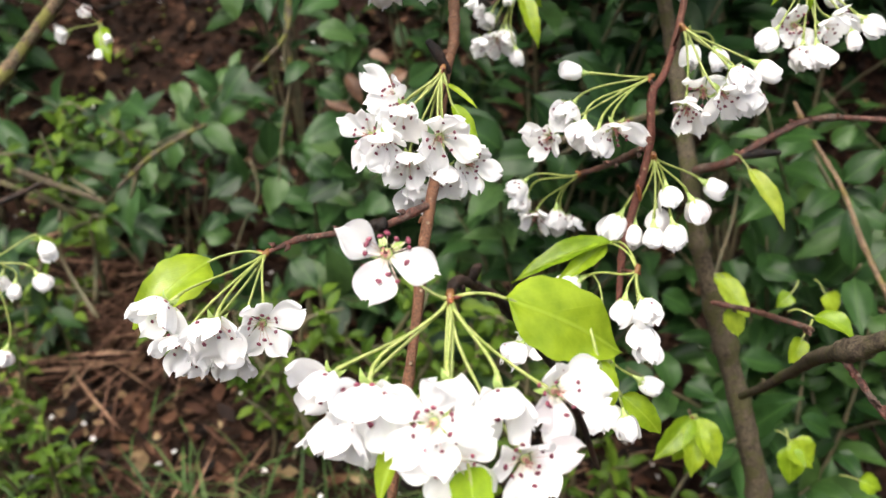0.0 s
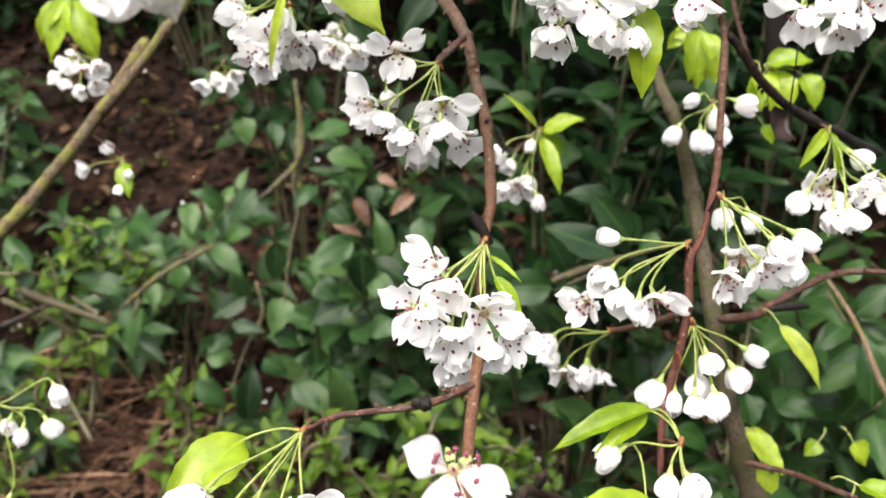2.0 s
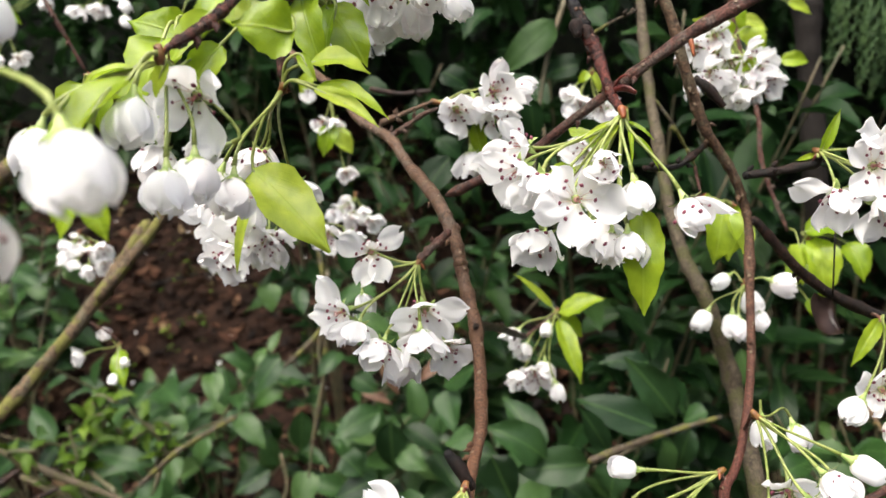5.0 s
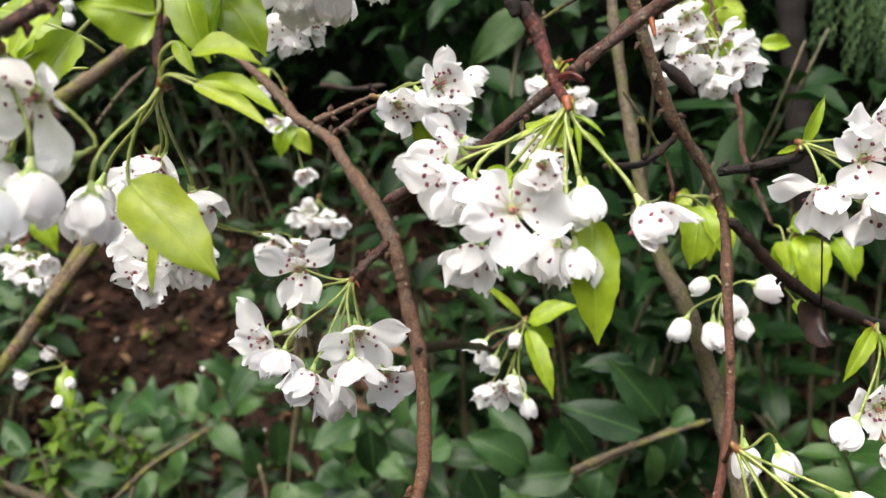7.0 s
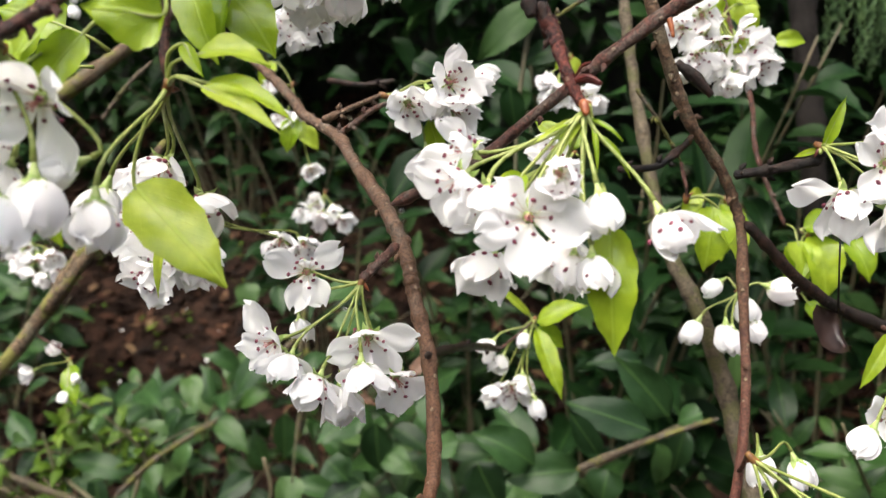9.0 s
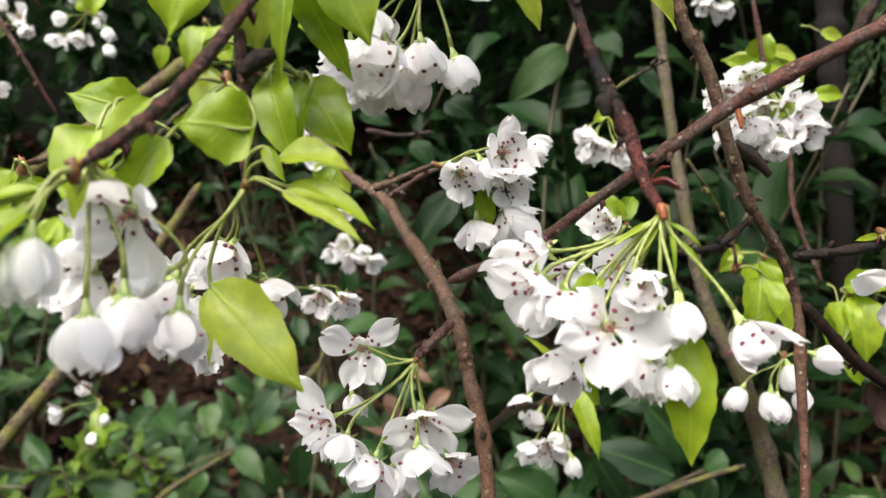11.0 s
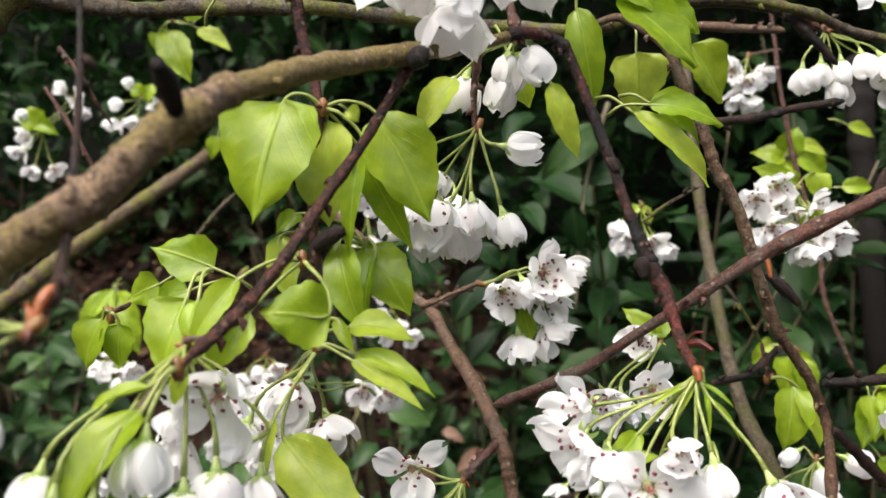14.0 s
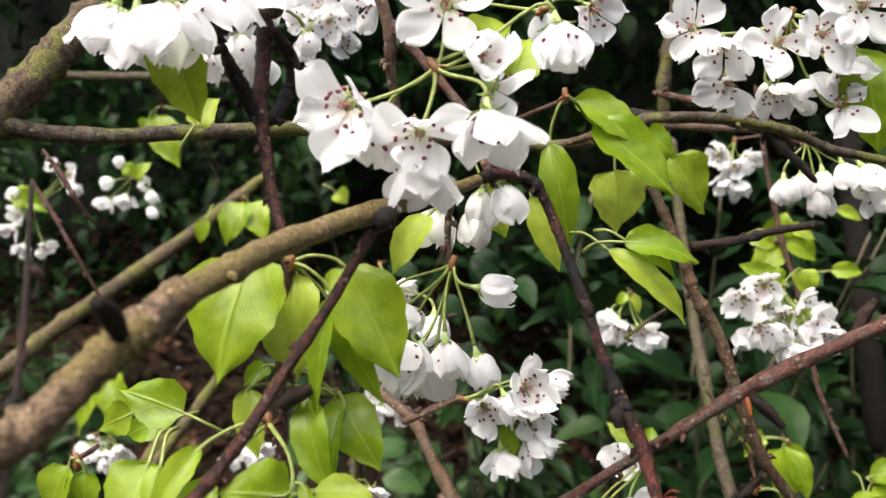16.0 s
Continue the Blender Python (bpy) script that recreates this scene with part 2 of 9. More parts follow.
BARK_OLIVE = bark_material("bark_olive", (0.2136, 0.1444, 0.0892), (0.0662, 0.0449, 0.0288), (0.3632, 0.2535, 0.1486), moss=(0.2136, 0.1609, 0.0576), film=(0.1816, 0.1092, 0.0594), rough=0.55, dotty=0.7, patch_scale=48.0)
BARK_MOSS = bark_material("bark_moss", (0.138, 0.0954, 0.0575), (0.0403, 0.0287, 0.0184), (0.184, 0.161, 0.069), moss=(0.184, 0.1782, 0.046), film=(0.1725, 0.1495, 0.0978), rough=0.75, dotty=0.15, patch_scale=70.0, relief=0.002)
STALK = plain("flower_stalk", (0.18, 0.234, 0.045), (0.297, 0.333, 0.099), 0.45)
CALYX = plain("calyx", (0.225, 0.342, 0.072), (0.378, 0.45, 0.162), 0.5)
ANTHER = plain("anther", (0.10, 0.018, 0.035), (0.24, 0.05, 0.085), 0.6, 900.0)
FILAMENT = plain("filament", (0.66, 0.45, 0.42), (0.80, 0.70, 0.62), 0.5)
THROAT = plain("flower_throat", (0.36, 0.13, 0.14), (0.46, 0.44, 0.22), 0.6, 900.0)
STYLE = plain("style", (0.40, 0.20, 0.14), (0.46, 0.10, 0.16), 0.5)
SPUR = plain("spur_end", (0.12, 0.042, 0.014), (0.22, 0.115, 0.03), 0.5, 700.0)
BUD_ORANGE = plain("bud_orange", (0.20, 0.05, 0.015), (0.30, 0.095, 0.03), 0.4)
BUD_RED = plain("bud_red", (0.06, 0.010, 0.008), (0.12, 0.020, 0.014), 0.4)
SHRUB_STEM = plain("shrub_stem", (0.0595, 0.0638, 0.0298), (0.119, 0.0935, 0.051), 0.6, 60.0)
DEAD_LEAF = plain("dead_leaf", (0.012, 0.008, 0.007), (0.05, 0.03, 0.024), 0.35, 120.0)
RUSSET = plain("russet_leaf", (0.07, 0.030, 0.016), (0.15, 0.080, 0.042), 0.6, 90.0)
THREAD = plain("thread", (0.01, 0.008, 0.008), (0.02, 0.016, 0.014), 0.6)
LITTER = litter_material("leaf_litter", [(0.0, (0.0047, 0.0026, 0.0020)), (0.45, (0.0142, 0.0068, 0.0045)), (0.70, (0.0530, 0.0222, 0.0121)), (0.90, (0.1154, 0.0585, 0.0333)), (1.0, (0.2394, 0.1814, 0.1008))])
STRAW = litter_material("straw", [(0.0, (0.045, 0.021, 0.014)), (0.6, (0.15, 0.080, 0.053)), (1.0, (0.34, 0.22, 0.15))])
CONIFER = plain("conifer", (0.03, 0.075, 0.02), (0.07, 0.13, 0.035), 0.6, 80.0)
# near-black: deep shade put into the colour of the backing walls
SHADE_WALL = plain("thicket", (0.003, 0.004, 0.002), (0.014, 0.018, 0.008), 1.0, 24.0)
SOIL = soil_material()
WATER = water_material()


# ---- building tools ----
rng = random.Random(7)


def mesh_of(name, verts, faces, mats, uvs=None, slots=None, smooth=True):
    me = bpy.data.meshes.new(name)
    me.from_pydata([tuple(v) for v in verts], [], faces)
    for m in mats:
        me.materials.append(m)
    if uvs is not None:
        lay = me.uv_layers.new(name="uv")
        for loop in me.loops:
            lay.data[loop.index].uv = uvs[loop.vertex_index]
    if slots is not None:
        me.polygons.foreach_set("material_index", slots)
    if smooth:
        me.polygons.foreach_set("use_smooth", [True] * len(me.polygons))
    me.update()
    return me


def child(name, me, parent, local=None, label=""):
    ob = new(name, me)
    ob.parent = parent
    if local is not None:
        ob.matrix_local = local
    return tagged(ob, label)


def grid_faces(nu, nv, start=0):
    return [(start + i * nv + j, start + i * nv + j + 1, start + (i + 1) * nv + j + 1, start + (i + 1) * nv + j) for i in range(nu - 1) for j in range(nv - 1)]


def smooth_path(points, steps, ease=0.5):
    """A curve through points of any length of tuple; a small ease keeps the kinks at its points."""
    pts = [np.array(p, float) for p in points]
    pts = [2 * pts[0] - pts[1], *pts, 2 * pts[-1] - pts[-2]]
    res = []
    for a, b, c, d in zip(pts, pts[1:], pts[2:], pts[3:]):
        for k in range(steps):
            u = k / steps
            m0, m1 = ease * (c - a), ease * (d - b)
            res.append((2 * u ** 3 - 3 * u * u + 1) * b + (u ** 3 - 2 * u * u + u) * m0 + (3 * u * u - 2 * u ** 3) * c + (u ** 3 - u * u) * m1)
    return res + [pts[-2]]


def tube(path, sides=8, rough=0.0, seed=0.0, start=0):
    """Vertices and faces of a round stem along rows x, y, z, radius, with closed ends."""
    verts, faces = [], []
    side = Vector((0.31, 0.2, 0.93))
    n = len(path)
    for i, p in enumerate(path):
        here = Vector(p[:3])
        ahead = Vector(path[min(i + 1, n - 1)][:3]) - Vector(path[max(i - 1, 0)][:3])
        if ahead.length < 1e-9:
            ahead = Vector((0, 0, 1))
        ahead.normalize()
        side = (side - ahead * side.dot(ahead))
        if side.length < 1e-4:
            side = ahead.orthogonal()
        side.normalize()
        up = ahead.cross(side)
        r = max(p[3], 1e-5)
        for k in range(sides):
            a = 2 * math.pi * k / sides
            rr = r
            if rough:
                q = here / max(r, 0.001) * 0.45
                rr *= 1 + rough * (0.10 * noise.noise(q + Vector((math.cos(a), math.sin(a), seed))) + 0.04 * noise.noise(here * 60 + Vector((0, 0, seed))))
            verts.append(here + (side * math.cos(a) + up * math.sin(a)) * rr)
    for i in range(n - 1):
        for k in range(sides):
            k2 = (k + 1) % sides
            faces.append((start + i * sides + k, start + i * sides + k2, start + (i + 1) * sides + k2, start + (i + 1) * sides + k))
    faces.append(tuple(start + k for k in range(sides))[::-1])
    faces.append(tuple(start + (n - 1) * sides + k for k in range(sides)))
    return verts, faces


# ---- the pear tree: branches ----
BARK_SEED = [0.0]


def eased(rows, reach):
    """Rows averaged with their neighbours, the ends kept."""
    res = []
    for i in range(len(rows)):
        k = min(reach, i, len(rows) - 1 - i)
        res.append(sum(rows[i - k:i + k + 1]) / (2 * k + 1))
    return res


def branch(name, label, points, mat, rough):
    BARK_SEED[0] += 3.7
    rows = eased(smooth_path(points, 14, 0.30), 5)
    for i, p in enumerate(rows):
        w = Vector(p[:3])
        for k in range(3):
            p[k] += 0.0006 * noise.noise(w * 45 + Vector((k * 7, 0, BARK_SEED[0]))) + 0.10 * p[3] * noise.noise(w * 120 + Vector((k * 7, 3, BARK_SEED[0])))
    root = tagged(new(name), label, "branch", "branches of the pear tree")
    root.location = rows[len(rows) // 2][:3]
    off = np.array([*root.location, 0.0])
    # swollen rings where old bud scales sat
    rings = [(rng.uniform(0.03, 0.97) * len(rows), rng.uniform(0.06, 0.26), rng.choice((0.6, 0.8, 1.6))) for _ in range(4 + 2 * len(points))]
    body = []
    for i, p in enumerate(rows):
        q = np.array(p) - off
        q[3] = p[3] * (1 + sum(h * math.exp(-((i - k) / w) ** 2) for k, h, w in rings))
        body.append(q)
    for k, w in ((1, 0.35), (2, 0.7), (3, 0.88)):
        body[-k][3] *= w
    body[0][3] *= 0.5
    verts, faces = tube(body, 12, rough, BARK_SEED[0])
    child("bark", mesh_of("bark", verts, faces, [mat]), root)
    # small side buds sitting on the bark
    for _ in range(3 + len(points) // 2):
        i = rng.randrange(2, len(body) - 2)
        p, r = Vector(body[i][:3]), body[i][3]
        ahead = (Vector(body[i + 1][:3]) - Vector(body[i - 1][:3])).normalized()
        out = ahead.orthogonal().normalized()
        out.rotate(Matrix.Rotation(rng.uniform(0, 6.28), 3, ahead))
        if r > 0.0028:
            v, f = tube([(*(p + out * r * 0.6), 0.0022), (*(p + out * r * 0.95), 0.0019), (*(p + out * (r + 0.0004)), 0.0010), (*(p + out * (r + 0.0005)), 0.0002)], 9, 2.0, i)
            child("knot", mesh_of("knot", v, f, [mat]), root)
            continue
        tip = p + out * (r + 0.0022) + ahead * 0.0016
        v, f = tube([(*(p + out * r * 0.7), 0.0009), (*(p + out * (r + 0.0008)), 0.0011), (*tip, 0.0002)], 6)
        child("bud", mesh_of("bud", v, f, [mat]), root)
    return root


def stub(root, a, b, radius, label, mat=None):
    a, b = Vector(a) - root.location, Vector(b) - root.location
    m = (a + b) / 2 + Vector((0, 0, 0.001))
    rows = smooth_path([(*a, radius * 0.7), (*m, radius * 1.05), (*b, radius * 0.55)], 6)
    v, f = tube(rows, 9, 3.0 if mat is None else 0.5, BARK_SEED[0] + 1)
    child("spur", mesh_of("spur", v, f, [mat or BARK_BLACK]), root, label=label)


# ---- the pear tree: flowers ----
LEVELS = (0.0, 0.2, 0.4, 0.6, 0.8, 1.0)


def petal_mesh(level, variant):
    """One petal in the flower's own axes: z along the stalk, outward along x. level 0 is a shut bud, 1 is wide open."""
    r = random.Random(int(level * 100) + variant * 17)
    nu, nv = 13, 17
    long_, wide = (0.0124 + 0.0018 * level) * r.uniform(0.92, 1.08), (0.0066 - 0.0007 * level) * r.uniform(0.86, 1.12)
    key = [(0.0, 56, -38), (0.2, 53, -21), (0.4, 52, -8), (0.7, 55, 30), (1.0, 58, 86)]
    for (l0, a0, b0), (l1, a1, b1) in zip(key, key[1:]):
        if l0 <= level <= l1:
            u = (level - l0) / (l1 - l0)
            first, last = a0 + u * (a1 - a0), b0 + u * (b1 - b0)
    wrap = max(0.0, 1 - level * 1.25)
    box, shut = max(0.0, 1 - level / 0.65) * 0.85, -72 + 165 * level + r.uniform(-20, 20)
    x, z, verts, uvs = 0.0018, 0.0, [], []
    f1, f2, f3 = r.uniform(0, 6), r.uniform(0, 6), r.uniform(0, 6)
    twist, dent = r.uniform(-0.35, 0.35) * level, r.uniform(0.0, 0.0010)
    first, last = first + r.uniform(-6, 6), last + r.uniform(-16, 16) * (0.3 + level)
    for i in range(nu):
        u = i / (nu - 1)
        # a bud is boxy: flared base, straight sides, tips folding in
        boxy = 84 - 76 * u / 0.34 if u < 0.34 else 8 - 12 * (u - 0.34) / 0.38 if u < 0.72 else -4 + (shut + 4) * (u - 0.72) / 0.28
        th = radians((1 - box) * (first + (last - first) * u ** 0.9) + box * boxy)
        w = wide * (0.22 + 0.78 * math.sin(math.pi * min(1, u * 0.72 + 0.02)) ** (1.2 + 0.35 * level)) * (1 if u < 0.58 else math.sqrt(max(0.10, 1 - ((u - 0.58) / 0.424) ** 3.3)))
        if i:
            x += math.sin(th) * long_ / (nu - 1)
            z += math.cos(th) * long_ / (nu - 1)
        for j in range(nv):
            v = j / (nv - 1) * 2 - 1
            ruffle = (0.35 + level) * (0.0010 * math.sin(3.6 * v + f1 + 3 * u) * u * (0.4 + 0.6 * abs(v)) + 0.0007 * math.sin(6.0 * u + f2 + 2 * v) * abs(v) + 0.0004 * math.sin(8.0 * u + f3 + 6 * v) * u) + twist * v * w * u - dent * math.exp(-((v * 2) ** 2)) * math.sin(math.pi * u)
            notch = (0.0009 * math.sin(3.2 * v + f3) + 0.00048 * math.sin(7 * v + f1) + 0.00026 * math.sin(15 * v + f2)) * u ** 3
            rho = wrap * max(x, 0.0042) + (1 - wrap) * 0.017
            a = v * w / rho
            # the sideways arc bends round the flower's axis in a bud, and lifts its rims slightly when open
            px, py = x - rho * (1 - math.cos(a)) * (wrap + 0.25 * (1 - wrap)), rho * math.sin(a)
            pz = z + (1 - wrap) * 0.55 * rho * (1 - math.cos(a)) * math.sin(th)
            nx, nz = -math.cos(th), math.sin(th)
            verts.append((px + nx * ruffle + math.sin(th) * notch, py, pz + nz * ruffle + math.cos(th) * notch))
            uvs.append((j / (nv - 1), u))
    return mesh_of("petal", verts, grid_faces(nu, nv), [PETAL], uvs)


PETALS = {(k, v): petal_mesh(l, v) for k, l in enumerate(LEVELS) for v in range(8)}


def ball(c, r, stretch, start):
    """A small faceted oval round c, long along stretch."""
    d = Vector(stretch).normalized()
    a = d.orthogonal().normalized()
    b = d.cross(a)
    verts = [c - d * r * 1.5]
    for h, w in ((-0.8, 0.85), (0.5, 1.0), ):
        for k in range(5):
            t = 2 * math.pi * k / 5
            verts.append(c + d * r * h + (a * math.cos(t) + b * math.sin(t)) * r * w)
    verts.append(c + d * r * 1.5)
    faces = [(start, start + 1 + (k + 1) % 5, start + 1 + k) for k in range(5)]
    faces += [(start + 1 + k, start + 1 + (k + 1) % 5, start + 6 + (k + 1) % 5, start + 6 + k) for k in range(5)]
    faces += [(start + 11, start + 6 + k, start + 6 + (k + 1) % 5) for k in range(5)]
    return verts, faces


def stamens_mesh(level, variant):
    r = random.Random(90 + int(level * 10) + variant)
    verts, faces, slots = [], [], []
    count = r.randint(9, 13)
    for k in range(count):
        a = 2 * math.pi * k / count + r.uniform(-0.3, 0.3)
        lean = radians(r.uniform(10, 40) + 40 * max(0, level - 0.4) * r.uniform(0.5, 1.3))
        ln = r.uniform(0.0036, 0.0080)
        base = Vector((math.cos(a) * 0.0017, math.sin(a) * 0.0017, 0.0004))
        out = Vector((math.cos(a) * math.sin(lean), math.sin(a) * math.sin(lean), math.cos(lean)))
        tip = base + out * ln
        v, f = tube([(*base, 0.00014), (*(base + out * ln * 0.55 + Vector((0, 0, 0.0003))), 0.00012), (*tip, 0.0001)], 4, start=len(verts))
        verts += v
        faces += f
        slots += [0] * len(f)
        v, f = ball(tip, r.uniform(0.00054, 0.00076), (math.cos(a + 1.3), math.sin(a + 1.3), 0.3), len(verts))
        verts += v
        faces += f
        slots += [1] * len(f)
    for k in range(4):
        a = k * 1.57 + 0.4
        v, f = tube([(0, 0, 0.0002, 0.0003), (0.0007 * math.cos(a), 0.0007 * math.sin(a), 0.0048, 0.0002), (0.0010 * math.cos(a), 0.0010 * math.sin(a), 0.0054, 0.00035)], 5, start=len(verts))
        verts += v
        faces += f
        slots += [2] * len(f)
    # green nectar disc in the throat
    n0 = len(verts)
    verts += [Vector((0, 0, 0.0009))] + [Vector((0.0015 * math.cos(k * 0.785), 0.0015 * math.sin(k * 0.785), 0.0003)) for k in range(8)]
    faces += [(n0, n0 + 1 + k, n0 + 1 + (k + 1) % 8) for k in range(8)]
    slots += [3] * 8
    return mesh_of("flower_centre", verts, faces, [FILAMENT, ANTHER, STYLE, THROAT], slots=slots)


STAMENS = [[stamens_mesh(l, v) for v in range(4)] for l in (0.4, 0.6, 0.8, 1.0)]


def calyx_mesh(level):
    rows = [(0, 0, -0.0044, 0.0006), (0, 0, -0.0034, 0.0008), (0, 0, -0.0020, 0.0012), (0, 0, -0.0006, 0.0017), (0, 0, 0.0004, 0.0016)]
    verts, faces = tube(rows, 10)
    for k in range(5):
        a = 2 * math.pi * (k + 0.5) / 5
        out, side = Vector((math.cos(a), math.sin(a), 0)), Vector((-math.sin(a), math.cos(a), 0))
        th = radians(20 + 85 * level)
        n0 = len(verts)
        for u, w in ((0, 0.0013), (0.4, 0.0010), (0.75, 0.0005), (1.0, 0.00005)):
            t = th * (0.7 + 0.5 * u)
            c = out * (0.0022 + 0.0042 * u * math.sin(t)) + Vector((0, 0, -0.0004 + 0.0042 * u * math.cos(t)))
            verts += [c - side * w, c + side * w]
        for i in range(3):
            faces.append((n0 + 2 * i, n0 + 2 * i + 1, n0 + 2 * i + 3, n0 + 2 * i + 2))
    return mesh_of("calyx", verts, faces, [CALYX])


CALYXES = [calyx_mesh(l) for l in LEVELS]


def cluster(label, at, lean, hold):
    """hold is the way from the spur end to nearby wood, or a short way back out of the camera's view."""
    root = tagged(new("flower_cluster"), label, "flower cluster", "clusters on the pear tree")
    root.location = at
    LEAN_OF[root.name] = Vector(lean)
    # woody spur end with bud scales, from which the stalks rise
    way = Vector(lean).normalized()
    v, f = tube([(*(-way * 0.0024), 0.0009), (*(-way * 0.0008), 0.0013), (*(way * 0.0010), 0.0012), (*(way * 0.0026), 0.0007)], 8, 2.5, at[0] * 50)
    child("spur_end", mesh_of("spur_end", v, f, [SPUR]), root)
    hold = Vector(hold)
    if hold.length > 0.001:
        bend = Vector([rng.uniform(-0.1, 0.1) * hold.length for _ in range(3)])
        rows = smooth_path([(*(-way * 0.001), 0.0009), (*(hold * 0.3 - way * 0.05 * hold.length + bend), 0.00075), (*(hold * 0.7), 0.00085), (*hold, 0.0008)], 6, 0.35)
        v, f = tube(rows, 8, 2.5, at[1] * 70)
        child("spur_twig", mesh_of("spur_twig", v, f, [BARK_RED]), root)
    for k in range(2):
        tip = (way * 0.3 + Vector([rng.uniform(-1, 1) for _ in range(3)])).normalized() * rng.uniform(0.0025, 0.0045)
        v, f = tube([(0, 0, 0, 0.0006), (*(tip * 0.6), 0.0006), (*tip, 0.0001)], 6)
        child("bud_scale", mesh_of("bud_scale", v, f, [BUD_RED if k else BUD_ORANGE]), root)
    return root


LEAN_OF = {}


def flower_stalk(root, flower, place, centre, axis, grow):
    """The stalk leaves the spur and bends into the back of the flower."""
    end = centre - axis * 0.0044 * grow
    gap = end.length
    mid1, mid2 = end * 0.33, end - axis * min(gap * 0.35, 0.010)
    mid1 = 0.4 * mid1 + 0.6 * LEAN_OF[root.name].normalized() * gap * 0.34 + Vector((0, 0, 0.04 * gap)) + Vector([rng.uniform(-0.08, 0.08) * gap for _ in range(3)])
    mid2 = mid2 + Vector([rng.uniform(-0.05, 0.05) * gap for _ in range(3)])
    rows = []
    for s in range(9):
        u = s / 8
        q = 3 * (1 - u) ** 2 * u * mid1 + 3 * (1 - u) * u * u * mid2 + u ** 3 * end
        rows.append((*q, 0.00048 + 0.00030 * (abs(2 * u - 1) ** 4)))
    v, f = tube(rows, 6)
    inv = place.inverted()
    child("stalk", mesh_of("stalk", [inv @ a for a in v], f, [STALK]), flower)


def nearest_level(level):
    return min(range(len(LEVELS)), key=lambda i: abs(LEVELS[i] - level))


def bloom(root, at, facing, spread, size, right=None, rays=None):
    """One flower: its calyx carries stalk, petals and stamens. rays turns each petal, in degrees from right."""
    k = nearest_level(spread if spread > 0.98 else 0.88 * spread + rng.uniform(-0.06, 0.06))
    away = (Vector(at) - root.location).normalized()
    droop = 1.0 if 0.3 < spread < 0.98 else 0.25
    axis = (Vector(facing).normalized() + droop * (0.35 * away + Vector((0, 0, -0.22))) + Vector([rng.uniform(-0.09, 0.09) for _ in range(3)])).normalized()
    grow = size * rng.uniform(0.92, 1.06) * 0.90
    centre = Vector(at) - root.location
    centre -= axis * (0.0065 if spread < 0.35 else 0.0042 if spread < 0.9 else 0.002)
    turn = axis.to_track_quat("Z", "Y").to_matrix().to_4x4() @ Matrix.Rotation(rng.uniform(0, 6.28), 4, "Z")
    if rays:
        x = Vector(right) - axis * axis.dot(Vector(right))
        x.normalize()
        turn = Matrix((x, axis.cross(x), axis)).transposed().to_4x4()
    place = Matrix.Translation(centre) @ turn @ Matrix.Scale(grow, 4)
    flower = child("flower", CALYXES[k], root, place)
    lost = rng.randrange(5) if spread > 0.98 or (spread > 0.55 and rng.random() < 0.15) else -1
    for i in range(len(rays) if rays else 5):
        if i == lost and not rays:
            continue
        wob = Matrix.Rotation(radians(rays[i] if rays else 72 * i + rng.uniform(-11, 11)), 4, "Z") @ Matrix.Rotation(radians(rng.uniform(-20, 16) * (0.42 + 0.85 * spread)), 4, "Y") @ Matrix.Rotation(radians(rng.uniform(-15, 15) * (0.5 + 0.7 * spread)), 4, "X")
        child("petal", PETALS[(k, rng.randrange(8))], flower, wob @ Matrix.Scale(rng.uniform(0.88, 1.10), 4))
    if k >= 2:
        child("flower_centre", STAMENS[min(k, 5) - 2][rng.randrange(4)], flower)
    flower_stalk(root, flower, place, centre, axis, grow)
    return flower


# how the petals of a flower stand: degrees round the axis, how far open, and size
HOOD = ((92, 0.5, 1.15), (18, 0.7, 1.05), (163, 0.7, 1.05), (236, 0.9, 1.1), (306, 0.85, 1.08))
OPEN = ((90, 0.9, 1.0), (16, 1.0, 1.05), (160, 1.0, 1.05), (236, 1.0, 1.05), (304, 1.0, 1.05))
CUP = ((90, 0.45, 1.1), (20, 0.6, 1.1), (160, 0.5, 1.1), (235, 0.7, 1.1), (305, 0.6, 1.1))
BELL = ((95, 0.4, 1.0), (22, 0.4, 1.05), (160, 0.45, 1.0), (238, 0.5, 1.05), (310, 0.4, 1.05))
BUD = ((90, 0.2, 1.0), (15, 0.15, 1.0), (162, 0.25, 1.0), (230, 0.2, 1.05), (305, 0.2, 1.0))


